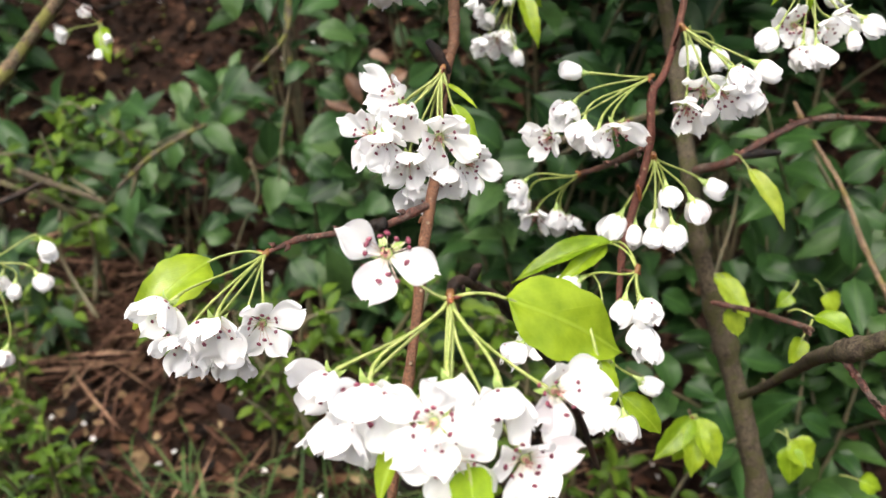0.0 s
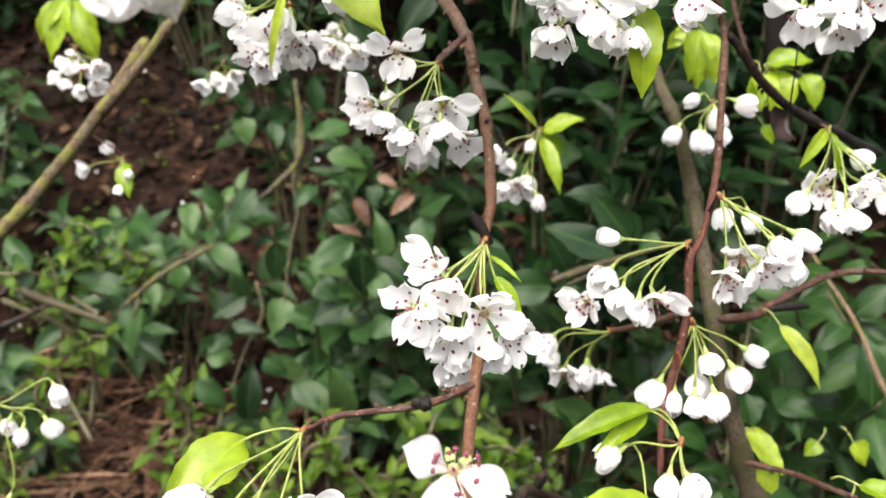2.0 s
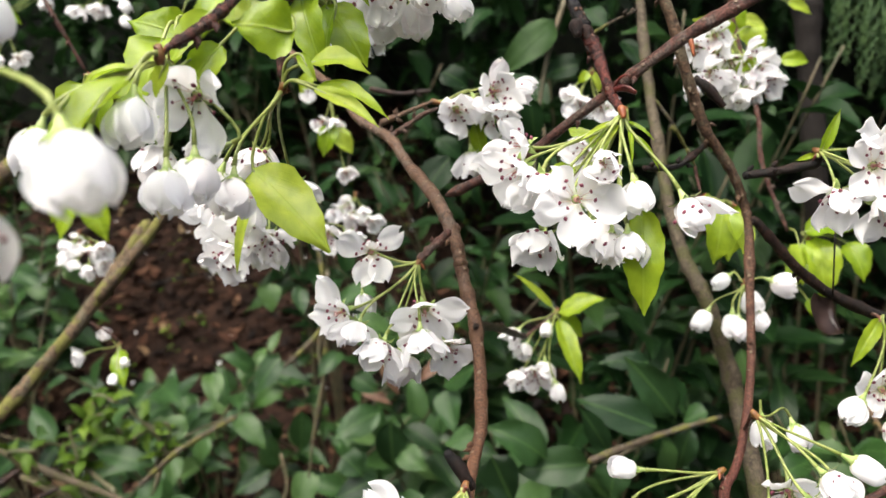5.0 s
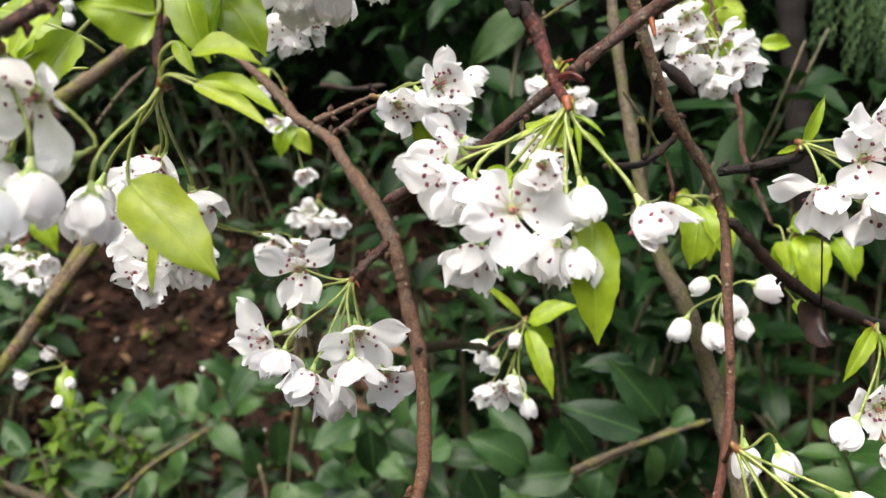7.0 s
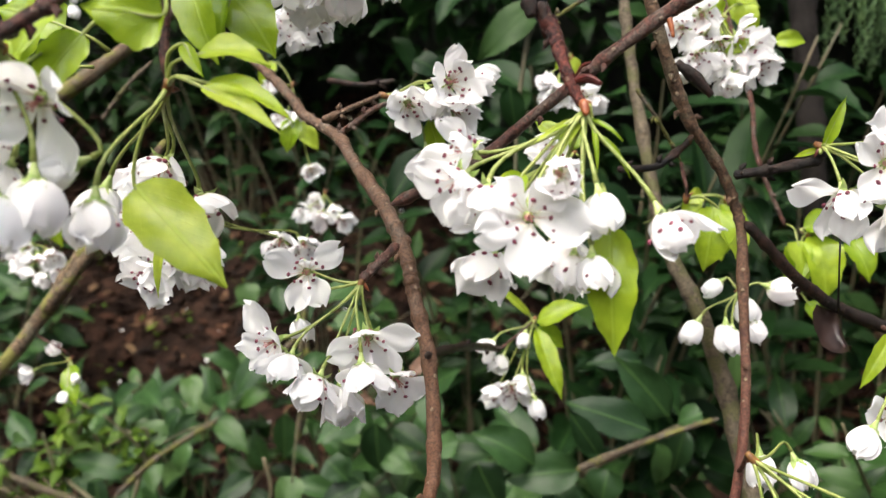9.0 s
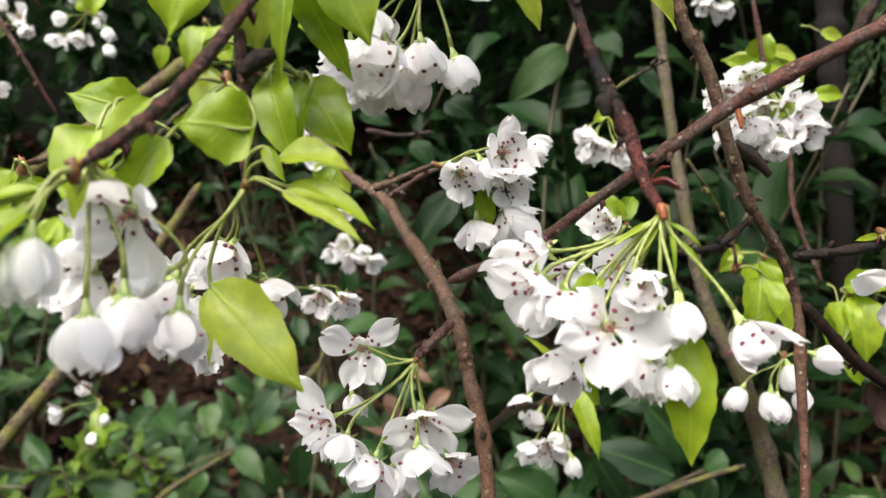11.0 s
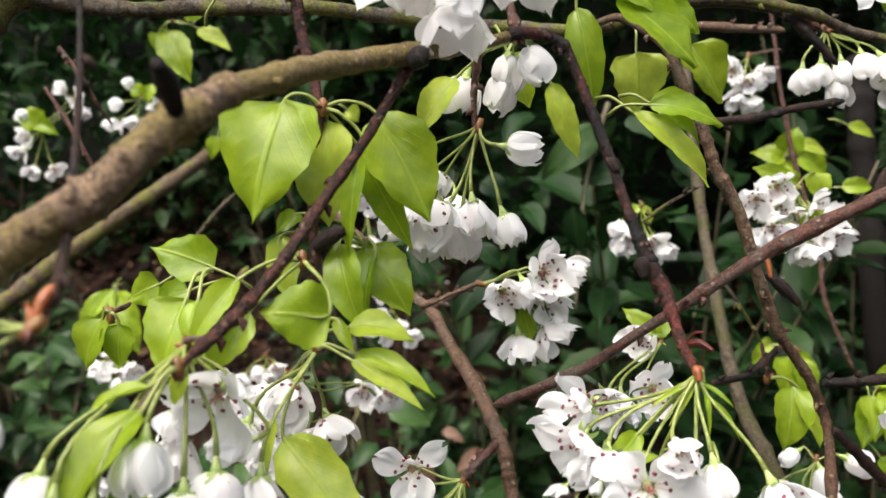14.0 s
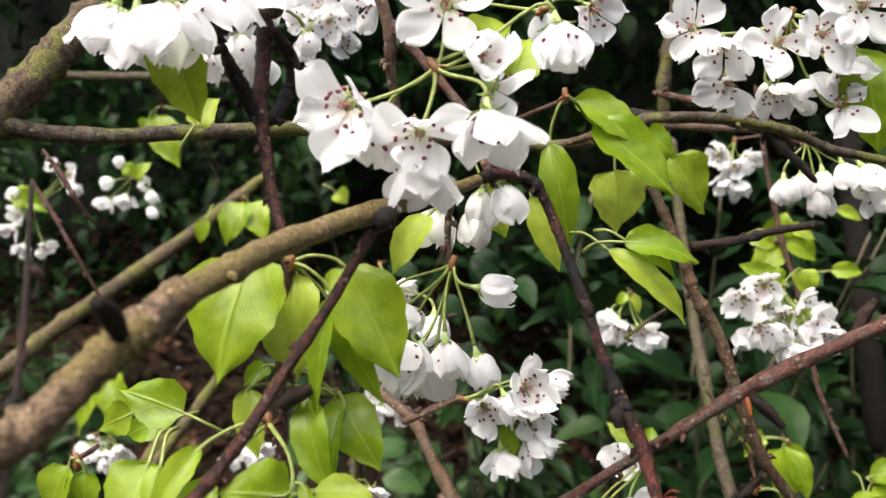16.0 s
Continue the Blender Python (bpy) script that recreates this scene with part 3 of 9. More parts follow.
def blossom(root, at, axis, right, size, form, spin=0):
    """A flower with its throat at a place; form says how each of its petals stands, counted round from right."""
    # hooded flowers nod
    axis, x = (Vector(axis).normalized() + Vector((0, 0, -0.28 if form is HOOD else 0))).normalized(), Vector(right)
    x = (x - axis * axis.dot(x)).normalized()
    centre = Vector(at) - root.location
    widest = max(level for _, level, _ in form)
    grow = size * (0.67 if widest > 0.6 else 0.62)
    place = Matrix.Translation(centre) @ Matrix((x, axis.cross(x), axis)).transposed().to_4x4() @ Matrix.Scale(grow, 4)
    flower = child("flower", CALYXES[nearest_level(widest)], root, place)
    for angle, level, scale in form:
        wob = Matrix.Rotation(radians(angle + spin + rng.uniform(-7, 7)), 4, "Z") @ Matrix.Rotation(radians(rng.uniform(-9, 9)), 4, "Y") @ Matrix.Rotation(radians(rng.uniform(-12, 12)), 4, "X")
        child("petal", PETALS[(nearest_level(level), rng.randrange(8))], flower, wob @ Matrix.Scale(scale * rng.uniform(0.95, 1.05), 4))
    if widest > 0.35:
        child("flower_centre", STAMENS[max(0, nearest_level(widest) - 2)][rng.randrange(4)], flower)
    flower_stalk(root, flower, place, centre, axis, grow)
    return flower


# ---- leaves ----
def blade(length, width, fold, curl, seed, nu=13, nv=7, teeth=0.0, acute=0.0):
    """A leaf blade along +y with its upper side to +z: oval, pointed, folded along the midrib."""
    r = random.Random(seed)
    ph, sag = r.uniform(0, 6), r.uniform(-0.05, 0.05)
    verts, uvs = [], []
    y = z = 0.0
    for i in range(nu):
        u = i / (nu - 1)
        th = curl * (u - 0.25) * 1.6
        if i:
            y += math.cos(th) * length / (nu - 1)
            z -= math.sin(th) * length / (nu - 1)
        w = width / 2 * (math.sin(math.pi * u ** (0.56 if width > 0.62 * length else 0.72)) ** 0.82 if 0 < u < 1 else 0.0)
        if u > 0.8:
            w *= 1 - 0.45 * (u - 0.8) / 0.2
        if u > 0.5:
            w *= 1 - acute * ((u - 0.5) / 0.5) ** 1.3
        w = max(w, 0.012 * width)
        for j in range(nv):
            v = j / (nv - 1) * 2 - 1
            lift = fold * abs(v) ** 1.2 * w + 0.075 * width * math.sin(6 * u + ph + 2.5 * v) * abs(v) + 0.03 * width * math.sin(15 * u + ph * 2 + 2 * v) * v * v
            tooth = 1 + teeth * (0.05 * math.sin(u * 60 + ph)) * (abs(v) > 0.95)
            verts.append((v * w * math.cos(fold * 0.7) * tooth + sag * length * u * u, y + math.sin(th) * lift, z + math.cos(th) * lift))
            uvs.append((0.5 + v * 0.5 * w / (width / 2), u))
    return verts, grid_faces(nu, nv), uvs


def leaf(root, base, tip, width, facing, fold):
    """A pear leaf with its petiole back to the spur."""
    base, tip = Vector(base) - root.location, Vector(tip) - root.location
    along = tip - base
    length = along.length
    y = along.normalized()
    z = Vector(facing)
    z = (z - y * z.dot(y)).normalized()
    x = y.cross(z)
    m = Matrix((x, y, z)).transposed().to_4x4()
    curl = rng.uniform(0.25, 0.7)
    verts, faces, uvs = blade(length * (1 + 0.06 * curl), max(width, 0.09 * length), fold + rng.uniform(-0.05, 0.1), curl, rng.randrange(9999), 15, 9, 1.0)
    place = Matrix.Translation(base) @ m @ Matrix.Rotation(curl * 0.2, 4, "X")
    ob = child("leaf", mesh_of("leaf", verts, faces, [PEAR_LEAF], uvs), root, place)
    start = place.inverted() @ Vector((0, 0, 0))
    if start.length > 0.028:
        start = Vector((rng.uniform(-0.003, 0.003), -0.012, -0.004))
    v, f = tube(smooth_path([(*start, 0.0007), (*(start * 0.5 + Vector((0, -0.002, 0.002))), 0.0005), (0, 0, 0, 0.0005), (0, length * 0.5, -curl * 0.05 * length, 0.00025)], 4), 5)
    child("petiole", mesh_of("petiole", v, f, [STALK]), ob)
    return ob


# ---- single shoots of the shrubs behind ----
def shoot_stem(root, points):
    rows = smooth_path([(*(Vector(p) - root.location), 0.0026 - 0.0014 * k / len(points)) for k, p in enumerate(points)], 6)
    v, f = tube(rows, 6, 0.8, points[0][0] * 30)
    child("stem", mesh_of("stem", v, f, [SHRUB_STEM]), root)


def shoot(label, points):
    root = tagged(new("shrub_shoot"), label, "shrub", "shrubs behind the tree")
    root.location = points[-1]
    shoot_stem(root, points)
    return root


def shoot_leaf(root, base, tip, width, facing, mat):
    base, tip = Vector(base) - root.location, Vector(tip) - root.location
    y = (tip - base).normalized()
    z = Vector(facing)
    z = (z - y * z.dot(y)).normalized()
    curl = rng.uniform(0.1, 0.7)
    verts, faces, uvs = blade((tip - base).length * 1.04, width, rng.uniform(0.1, 0.35), curl, rng.randrange(9999), 11, 7)
    m = Matrix((y.cross(z), y, z)).transposed().to_4x4()
    child("leaf", mesh_of("leaf", verts, faces, [mat], uvs), root, Matrix.Translation(base) @ m @ Matrix.Rotation(curl * 0.3, 4, "X"))


# ---- branches and blossom of the pear tree ----
b = branch("branch", "smooth reddish-brown branch with pale lenticels and a fork", [(-0.0988, 0.5366, 1.0436, 0.0018), (-0.0771, 0.5152, 1.0253, 0.0020), (-0.0600, 0.4989, 1.0088, 0.0022), (-0.0522, 0.4898, 0.9982, 0.0023), (-0.0364, 0.4775, 0.9894, 0.0026), (-0.0273, 0.4591, 0.9766, 0.0024), (-0.0111, 0.4216, 0.9606, 0.0027), (-0.0055, 0.4112, 0.9483, 0.0027), (-0.0038, 0.4072, 0.9400, 0.0025), (-0.0023, 0.4031, 0.9313, 0.0026), (0.0011, 0.3943, 0.9167, 0.0025), (0.0027, 0.3818, 0.8973, 0.0024), (0.0023, 0.3654, 0.8806, 0.0023), (-0.0021, 0.3508, 0.8702, 0.0021), (-0.0076, 0.2867, 0.8436, 0.0021), (-0.0124, 0.2558, 0.8245, 0.0020), (-0.0154, 0.2418, 0.8061, 0.0018), (-0.0191, 0.2281, 0.7885, 0.0018), (-0.0244, 0.2102, 0.7618, 0.0017)], BARK_TAN, 1.0)
stub(b, (-0.0008, 0.3224, 0.8768), (-0.0081, 0.3209, 0.8898), 0.0022, "charred black spur stub")
b = branch("branch", "dull grey-brown upright limb rising behind the blossom", [(0.1239, 0.6910, 1.1234, 0.0031), (0.1211, 0.6681, 1.0658, 0.0033), (0.1207, 0.6337, 0.9956, 0.0034), (0.1200, 0.5733, 0.9202, 0.0038), (0.1328, 0.5489, 0.8831, 0.0043), (0.1476, 0.5530, 0.8308, 0.0049), (0.1489, 0.5041, 0.7719, 0.0053), (0.1607, 0.4983, 0.7108, 0.0057), (0.1848, 0.4976, 0.6365, 0.0069), (0.2068, 0.4842, 0.5586, 0.0078), (0.2328, 0.4803, 0.4533, 0.0088)], BARK_DIM, 1.0)
b = branch("twig", "long reddish-brown twig hung with flower clusters", [(0.0365, 0.4428, 1.1036, 0.0015), (0.0490, 0.4340, 1.1051, 0.0015), (0.0626, 0.4256, 1.0929, 0.0017), (0.0654, 0.4148, 1.0823, 0.0017), (0.0688, 0.4091, 1.0707, 0.0017), (0.0724, 0.4052, 1.0573, 0.0019), (0.0753, 0.4044, 1.0453, 0.0021), (0.0821, 0.4047, 1.0311, 0.0021), (0.0865, 0.4047, 1.0150, 0.0022), (0.0914, 0.4067, 0.9984, 0.0021), (0.0965, 0.4089, 0.9836, 0.0020), (0.1038, 0.4127, 0.9733, 0.0020), (0.1100, 0.4154, 0.9626, 0.0019), (0.1142, 0.4178, 0.9516, 0.0018), (0.1145, 0.4139, 0.9396, 0.0019), (0.1102, 0.3996, 0.9100, 0.0017), (0.1039, 0.3807, 0.8839, 0.0016), (0.0928, 0.3640, 0.8612, 0.0016), (0.0877, 0.3586, 0.8576, 0.0019), (0.0864, 0.3523, 0.8366, 0.0018), (0.0815, 0.3467, 0.8151, 0.0018), (0.0744, 0.3391, 0.7941, 0.0018), (0.0705, 0.3258, 0.7700, 0.0014)], BARK_MIX, 1.0)
stub(b, (0.0819, 0.3442, 0.8121), (0.0794, 0.3404, 0.8207), 0.0010, "orange pointed bud", BUD_ORANGE)
stub(b, (0.0955, 0.4208, 1.0051), (0.1074, 0.4209, 0.9928), 0.0022, "black burnt spur knob")
b = branch("branch", "warm brown diagonal branch with ring scars", [(0.1385, 0.3648, 1.0437, 0.0023), (0.1076, 0.3687, 1.0297, 0.0022), (0.0823, 0.3723, 1.0180, 0.0023), (0.0577, 0.3786, 1.0015, 0.0018), (0.0226, 0.3913, 0.9771, 0.0019), (-0.0075, 0.4005, 0.9646, 0.0018)], BARK_RED, 1.0)
stub(b, (0.1146, 0.3707, 1.0320), (0.1210, 0.3686, 1.0439), 0.0020, "short grey side spur")
b = branch("twig", "slender twig charred black along its middle", [(0.0058, 0.3541, 1.0875, 0.0019), (0.0116, 0.3597, 1.0890, 0.0019), (0.0218, 0.3627, 1.0865, 0.0016), (0.0256, 0.3622, 1.0774, 0.0015), (0.0298, 0.3593, 1.0633, 0.0015), (0.0335, 0.3555, 1.0502, 0.0016), (0.0378, 0.3494, 1.0341, 0.0015), (0.0396, 0.3470, 1.0276, 0.0018), (0.0411, 0.3456, 1.0219, 0.0024), (0.0427, 0.3433, 1.0171, 0.0022), (0.0456, 0.3411, 1.0115, 0.0021), (0.0471, 0.3343, 1.0020, 0.0016), (0.0486, 0.3309, 0.9962, 0.0015), (0.0505, 0.3267, 0.9918, 0.0014)], BARK_CHAR, 1.0)
stub(b, (0.0494, 0.3312, 0.9984), (0.0553, 0.3276, 0.9968), 0.0011, "dark red pointed bud", BUD_RED)
stub(b, (0.0497, 0.3302, 0.9986), (0.0549, 0.3256, 0.9973), 0.0004, "dark red narrow bud scale", BUD_RED)
stub(b, (0.0493, 0.3303, 0.9994), (0.0529, 0.3258, 1.0022), 0.0004, "dark red narrow bud scale", BUD_RED)
stub(b, (0.0394, 0.3423, 1.0205), (0.0401, 0.3399, 1.0159), 0.0022, "charred lump on the twig")
stub(b, (0.0338, 0.3548, 1.0490), (0.0352, 0.3528, 1.0455), 0.0017, "charred lump on the twig")
stub(b, (0.0421, 0.3440, 1.0190), (0.0436, 0.3410, 1.0150), 0.0018, "charred lump on the twig")
stub(b, (0.0503, 0.3267, 0.9927), (0.0507, 0.3235, 0.9897), 0.0012, "orange-brown spur end", BUD_ORANGE)
b = branch("limb", "thick smooth olive-brown limb ending in a knobbly joint", [(0.0058, 0.3541, 1.0875, 0.0018), (-0.0062, 0.3378, 1.0833, 0.0020), (-0.0213, 0.3176, 1.0788, 0.0027), (-0.0319, 0.2981, 1.0752, 0.0028), (-0.0397, 0.2768, 1.0708, 0.0027), (-0.0454, 0.2577, 1.0654, 0.0028), (-0.0483, 0.2490, 1.0620, 0.0029), (-0.0505, 0.2425, 1.0589, 0.0035), (-0.0542, 0.2388, 1.0553, 0.0034), (-0.0581, 0.2360, 1.0509, 0.0033), (-0.0672, 0.2336, 1.0442, 0.0037), (-0.0766, 0.2322, 1.0391, 0.0036), (-0.0901, 0.2293, 1.0316, 0.0037), (-0.1173, 0.2244, 1.0172, 0.0036)], BARK_OLIVE, 1.0)
stub(b, (-0.0500, 0.2405, 1.0594), (-0.0477, 0.2285, 1.0668), 0.0019, "dark broken snag on the limb", BARK_SHADE)
stub(b, (-0.0142, 0.3148, 1.0776), (-0.0188, 0.3143, 1.0755), 0.0030, "black swollen bark at the joint", BARK_BLACK)
b = branch("twig", "dark brown wet twig with leafy tip", [(-0.0198, 0.3203, 1.0765, 0.0016), (-0.0233, 0.3177, 1.0712, 0.0013), (-0.0330, 0.3094, 1.0555, 0.0014), (-0.0425, 0.3001, 1.0407, 0.0015), (-0.0495, 0.2904, 1.0295, 0.0014), (-0.0577, 0.2806, 1.0193, 0.0015), (-0.0645, 0.2713, 1.0126, 0.0014)], BARK_WINE, 1.0)
b = branch("twig", "straight dark red hanging twig", [(-0.0483, 0.3515, 1.1706, 0.0022), (-0.0508, 0.3456, 1.1477, 0.0021), (-0.0525, 0.3419, 1.1293, 0.0021), (-0.0534, 0.3392, 1.1098, 0.0019), (-0.0512, 0.3338, 1.0887, 0.0016), (-0.0461, 0.3278, 1.0699, 0.0014), (-0.0492, 0.3237, 1.0412, 0.0014), (-0.0489, 0.3201, 1.0232, 0.0014), (-0.0486, 0.3157, 1.0071, 0.0011)], BARK_WINE, 1.0)
stub(b, (-0.0480, 0.3189, 1.0307), (-0.0395, 0.3180, 1.0350), 0.0024, "black burnt fruit spur")
b = branch("twig", "short black crooked dead twig", [(-0.0655, 0.3269, 1.1276, 0.0016), (-0.0633, 0.3270, 1.1305, 0.0022), (-0.0587, 0.3293, 1.1321, 0.0017), (-0.0538, 0.3315, 1.1340, 0.0019), (-0.0493, 0.3344, 1.1361, 0.0022), (-0.0451, 0.3381, 1.1385, 0.0016)], BARK_BLACK, 1.0)
b = branch("twig", "black thorny dead side twig", [(-0.0588, 0.3283, 1.1273, 0.0005), (-0.0592, 0.3299, 1.1244, 0.0014), (-0.0582, 0.3321, 1.1204, 0.0020), (-0.0570, 0.3356, 1.1159, 0.0020), (-0.0561, 0.3377, 1.1111, 0.0018), (-0.0535, 0.3404, 1.1058, 0.0020)], BARK_BLACK, 1.0)
b = branch("twig", "black curved dead twig bent back to the stem", [(-0.0527, 0.3425, 1.1073, 0.0016), (-0.0500, 0.3458, 1.1117, 0.0019), (-0.0474, 0.3496, 1.1181, 0.0018), (-0.0463, 0.3498, 1.1242, 0.0021), (-0.0472, 0.3463, 1.1291, 0.0018), (-0.0489, 0.3396, 1.1330, 0.0015)], BARK_BLACK, 1.0)
b = branch("branch", "horizontal grey branch spotted with green lichen", [(-0.1631, 0.3827, 1.1213, 0.0043), (-0.1479, 0.3910, 1.1172, 0.0028), (-0.1226, 0.3983, 1.1144, 0.0028), (-0.0895, 0.4114, 1.1153, 0.0029), (-0.0649, 0.4237, 1.1155, 0.0029), (-0.0306, 0.4419, 1.1121, 0.0027), (0.0367, 0.4478, 1.1025, 0.0025), (0.0682, 0.4460, 1.1115, 0.0022), (0.0968, 0.4385, 1.1088, 0.0021), (0.1222, 0.4406, 1.1012, 0.0019), (0.1390, 0.4419, 1.0933, 0.0018), (0.1705, 0.4396, 1.0835, 0.0015)], BARK_GREY, 1.0)
b = branch("limb", "thick old limb covered in yellow-green moss", [(-0.1981, 0.3603, 1.0821, 0.0101), (-0.1705, 0.3809, 1.1177, 0.0084), (-0.1549, 0.3908, 1.1325, 0.0066), (-0.1431, 0.4024, 1.1509, 0.0060), (-0.1278, 0.4145, 1.1744, 0.0058), (-0.1059, 0.4327, 1.2107, 0.0056)], BARK_MOSS, 1.0)
b = branch("twig", "thin grey-brown side twig", [(0.0757, 0.4109, 1.0615, 0.0016), (0.0921, 0.4135, 1.0622, 0.0015), (0.1070, 0.4171, 1.0646, 0.0015), (0.1253, 0.4190, 1.0661, 0.0012)], BARK_BLACK, 1.0)
b = branch("twig", "crooked black-brown side twig", [(0.1159, 0.4130, 0.9477, 0.0016), (0.1345, 0.4234, 0.9266, 0.0021), (0.1520, 0.4326, 0.9119, 0.0022), (0.1823, 0.4423, 0.8958, 0.0025), (0.2150, 0.4522, 0.8801, 0.0026)], BARK_BLACK, 1.0)
b = branch("twig", "short dark spur twig", [(0.1120, 0.4139, 0.9645, 0.0016), (0.1249, 0.4078, 0.9663, 0.0016), (0.1364, 0.4037, 0.9684, 0.0019), (0.1381, 0.4012, 0.9716, 0.0013)], BARK_BLACK, 1.0)
b = branch("twig", "slim red-brown twig tipped with flower stalks", [(-0.0094, 0.2765, 0.8406, 0.0016), (-0.0236, 0.2763, 0.8336, 0.0013), (-0.0426, 0.2795, 0.8293, 0.0012), (-0.0577, 0.2815, 0.8270, 0.0011), (-0.0704, 0.2810, 0.8217, 0.0009)], BARK_RED, 1.0)
stub(b, (-0.0245, 0.2755, 0.8345), (-0.0275, 0.2748, 0.8318), 0.0026, "black gnarled lump on the twig")
stub(b, (-0.0270, 0.2760, 0.8330), (-0.0310, 0.2768, 0.8325), 0.0020, "black gnarled lump on the twig")
b = branch("twig", "gnarled black spur beneath the blossom", [(-0.0021, 0.1876, 0.8505, 0.0011), (-0.0005, 0.1947, 0.8515, 0.0015), (0.0044, 0.2033, 0.8462, 0.0012), (0.0105, 0.2125, 0.8373, 0.0014), (0.0159, 0.2212, 0.8271, 0.0019), (0.0223, 0.2343, 0.8123, 0.0014), (0.0418, 0.2673, 0.7636, 0.0013), (0.0581, 0.2875, 0.7111, 0.0013)], BARK_BLACK, 1.0)
stub(b, (0.0200, 0.2283, 0.8186), (0.0158, 0.2198, 0.8288), 0.0011, "orange-brown bud scale", BUD_ORANGE)
b = branch("twig", "thin dark red twig carrying a small cluster", [(0.0835, 0.3520, 0.8337, 0.0015), (0.0764, 0.3805, 0.8170, 0.0015), (0.0654, 0.4068, 0.8029, 0.0012)], BARK_RED, 1.0)
b = branch("branch", "rough brown branch with a pale bud scar", [(0.1668, 0.4173, 0.6542, 0.0022), (0.1624, 0.3778, 0.6880, 0.0024), (0.1582, 0.3386, 0.7228, 0.0027), (0.1419, 0.2822, 0.7682, 0.0030), (0.1374, 0.2522, 0.7894, 0.0032), (0.1437, 0.2338, 0.8065, 0.0033), (0.1586, 0.2187, 0.8211, 0.0032)], BARK_DIM, 1.0)
b = branch("twig", "thin orange-red side shoot", [(0.1361, 0.2544, 0.7846, 0.0013), (0.1400, 0.2479, 0.7799, 0.0012), (0.1433, 0.2412, 0.7749, 0.0011), (0.1486, 0.2328, 0.7683, 0.0009)], BARK_RED, 1.0)
b = branch("twig", "thin purple-brown twig with a black tip", [(0.1375, 0.4013, 0.7281, 0.0015), (0.1572, 0.3859, 0.7299, 0.0013), (0.1630, 0.3575, 0.7397, 0.0014), (0.1697, 0.3471, 0.7408, 0.0015)], BARK_RED, 1.0)
b = branch("twig", "slender brown twig curving outward", [(0.2921, 0.4654, 0.8018, 0.0016), (0.2494, 0.4672, 0.8073, 0.0016), (0.2209, 0.4677, 0.8096, 0.0016), (0.2013, 0.4666, 0.8080, 0.0018), (0.1801, 0.4668, 0.7973, 0.0021), (0.1616, 0.4664, 0.7850, 0.0027), (0.1495, 0.4929, 0.7713, 0.0032)], BARK_RED, 1.0)
stub(b, (0.1666, 0.4630, 0.7894), (0.1884, 0.4593, 0.7925), 0.0026, "black burnt spur")
b = branch("branch", "straight olive-grey branch leaning over the ground", [(-0.4304, 0.6185, 0.7316, 0.0063), (-0.3558, 0.6558, 0.8099, 0.0054), (-0.3278, 0.6707, 0.8413, 0.0049), (-0.2815, 0.6871, 0.8947, 0.0054), (-0.2488, 0.6979, 0.9407, 0.0045), (-0.2882, 0.6669, 0.8805, 0.0044), (-0.2266, 0.6785, 0.9483, 0.0038), (-0.1904, 0.6868, 0.9960, 0.0031)], BARK_MOSS, 1.0)
b = branch("branch", "dull green-brown branch behind the leaves", [(-0.5806, 0.8421, 0.9018, 0.0081), (-0.4974, 0.8650, 0.9574, 0.0082), (-0.4175, 0.8877, 1.0147, 0.0078), (-0.3146, 0.9184, 1.0807, 0.0068), (-0.2369, 0.9461, 1.1394, 0.0058)], BARK_MOSS, 1.0)
b = branch("twig", "thin straight wine-red young shoot", [(0.1787, 0.6839, 1.1536, 0.0013), (0.1815, 0.6795, 1.1014, 0.0013), (0.1878, 0.6751, 1.0453, 0.0015), (0.1997, 0.6662, 0.9892, 0.0015), (0.1994, 0.6622, 0.9563, 0.0015), (0.2154, 0.6554, 0.9084, 0.0013)], BARK_RED, 1.0)
b = branch("twig", "short brown spur holding a hanging flower cluster", [(-0.0032, 0.3634, 1.0879, 0.0012), (-0.0059, 0.3698, 1.0745, 0.0011), (-0.0058, 0.3664, 1.0605, 0.0008)], BARK_RED, 1.0)
b = branch("twig", "brown forked twig above the limb", [(-0.0252, 0.3784, 1.1600, 0.0022), (-0.0214, 0.3782, 1.1396, 0.0020), (-0.0224, 0.3827, 1.1259, 0.0017), (-0.0215, 0.3875, 1.1135, 0.0013), (-0.0217, 0.3921, 1.1006, 0.0011)], BARK_TAN, 1.0)
b = branch("twig", "short dark branchlet beside the fork", [(-0.0213, 0.3783, 1.1414, 0.0016), (-0.0124, 0.3767, 1.1294, 0.0016), (-0.0022, 0.3743, 1.1156, 0.0015), (0.0061, 0.3696, 1.1019, 0.0014), (0.0091, 0.3595, 1.0888, 0.0014)], BARK_RED, 1.0)
b = branch("twig", "very short spur under a blossom", [(-0.0192, 0.3942, 0.9400, 0.0012), (-0.0126, 0.3983, 0.9452, 0.0016), (-0.0063, 0.4014, 0.9506, 0.0016)], BARK_RED, 1.0)
b = branch("twig", "thin side twig reaching to small flowers", [(-0.0371, 0.4448, 0.9955, 0.0015), (-0.0239, 0.4454, 1.0000, 0.0009), (-0.0125, 0.4469, 1.0040, 0.0007)], BARK_TAN, 1.0)
b = branch("twig", "dark knobbly spur twig", [(0.0015, 0.3860, 0.9145, 0.0014), (0.0104, 0.4628, 0.8959, 0.0018), (0.0184, 0.5315, 0.8770, 0.0019), (0.0270, 0.5707, 0.8638, 0.0016)], BARK_BLACK, 1.0)
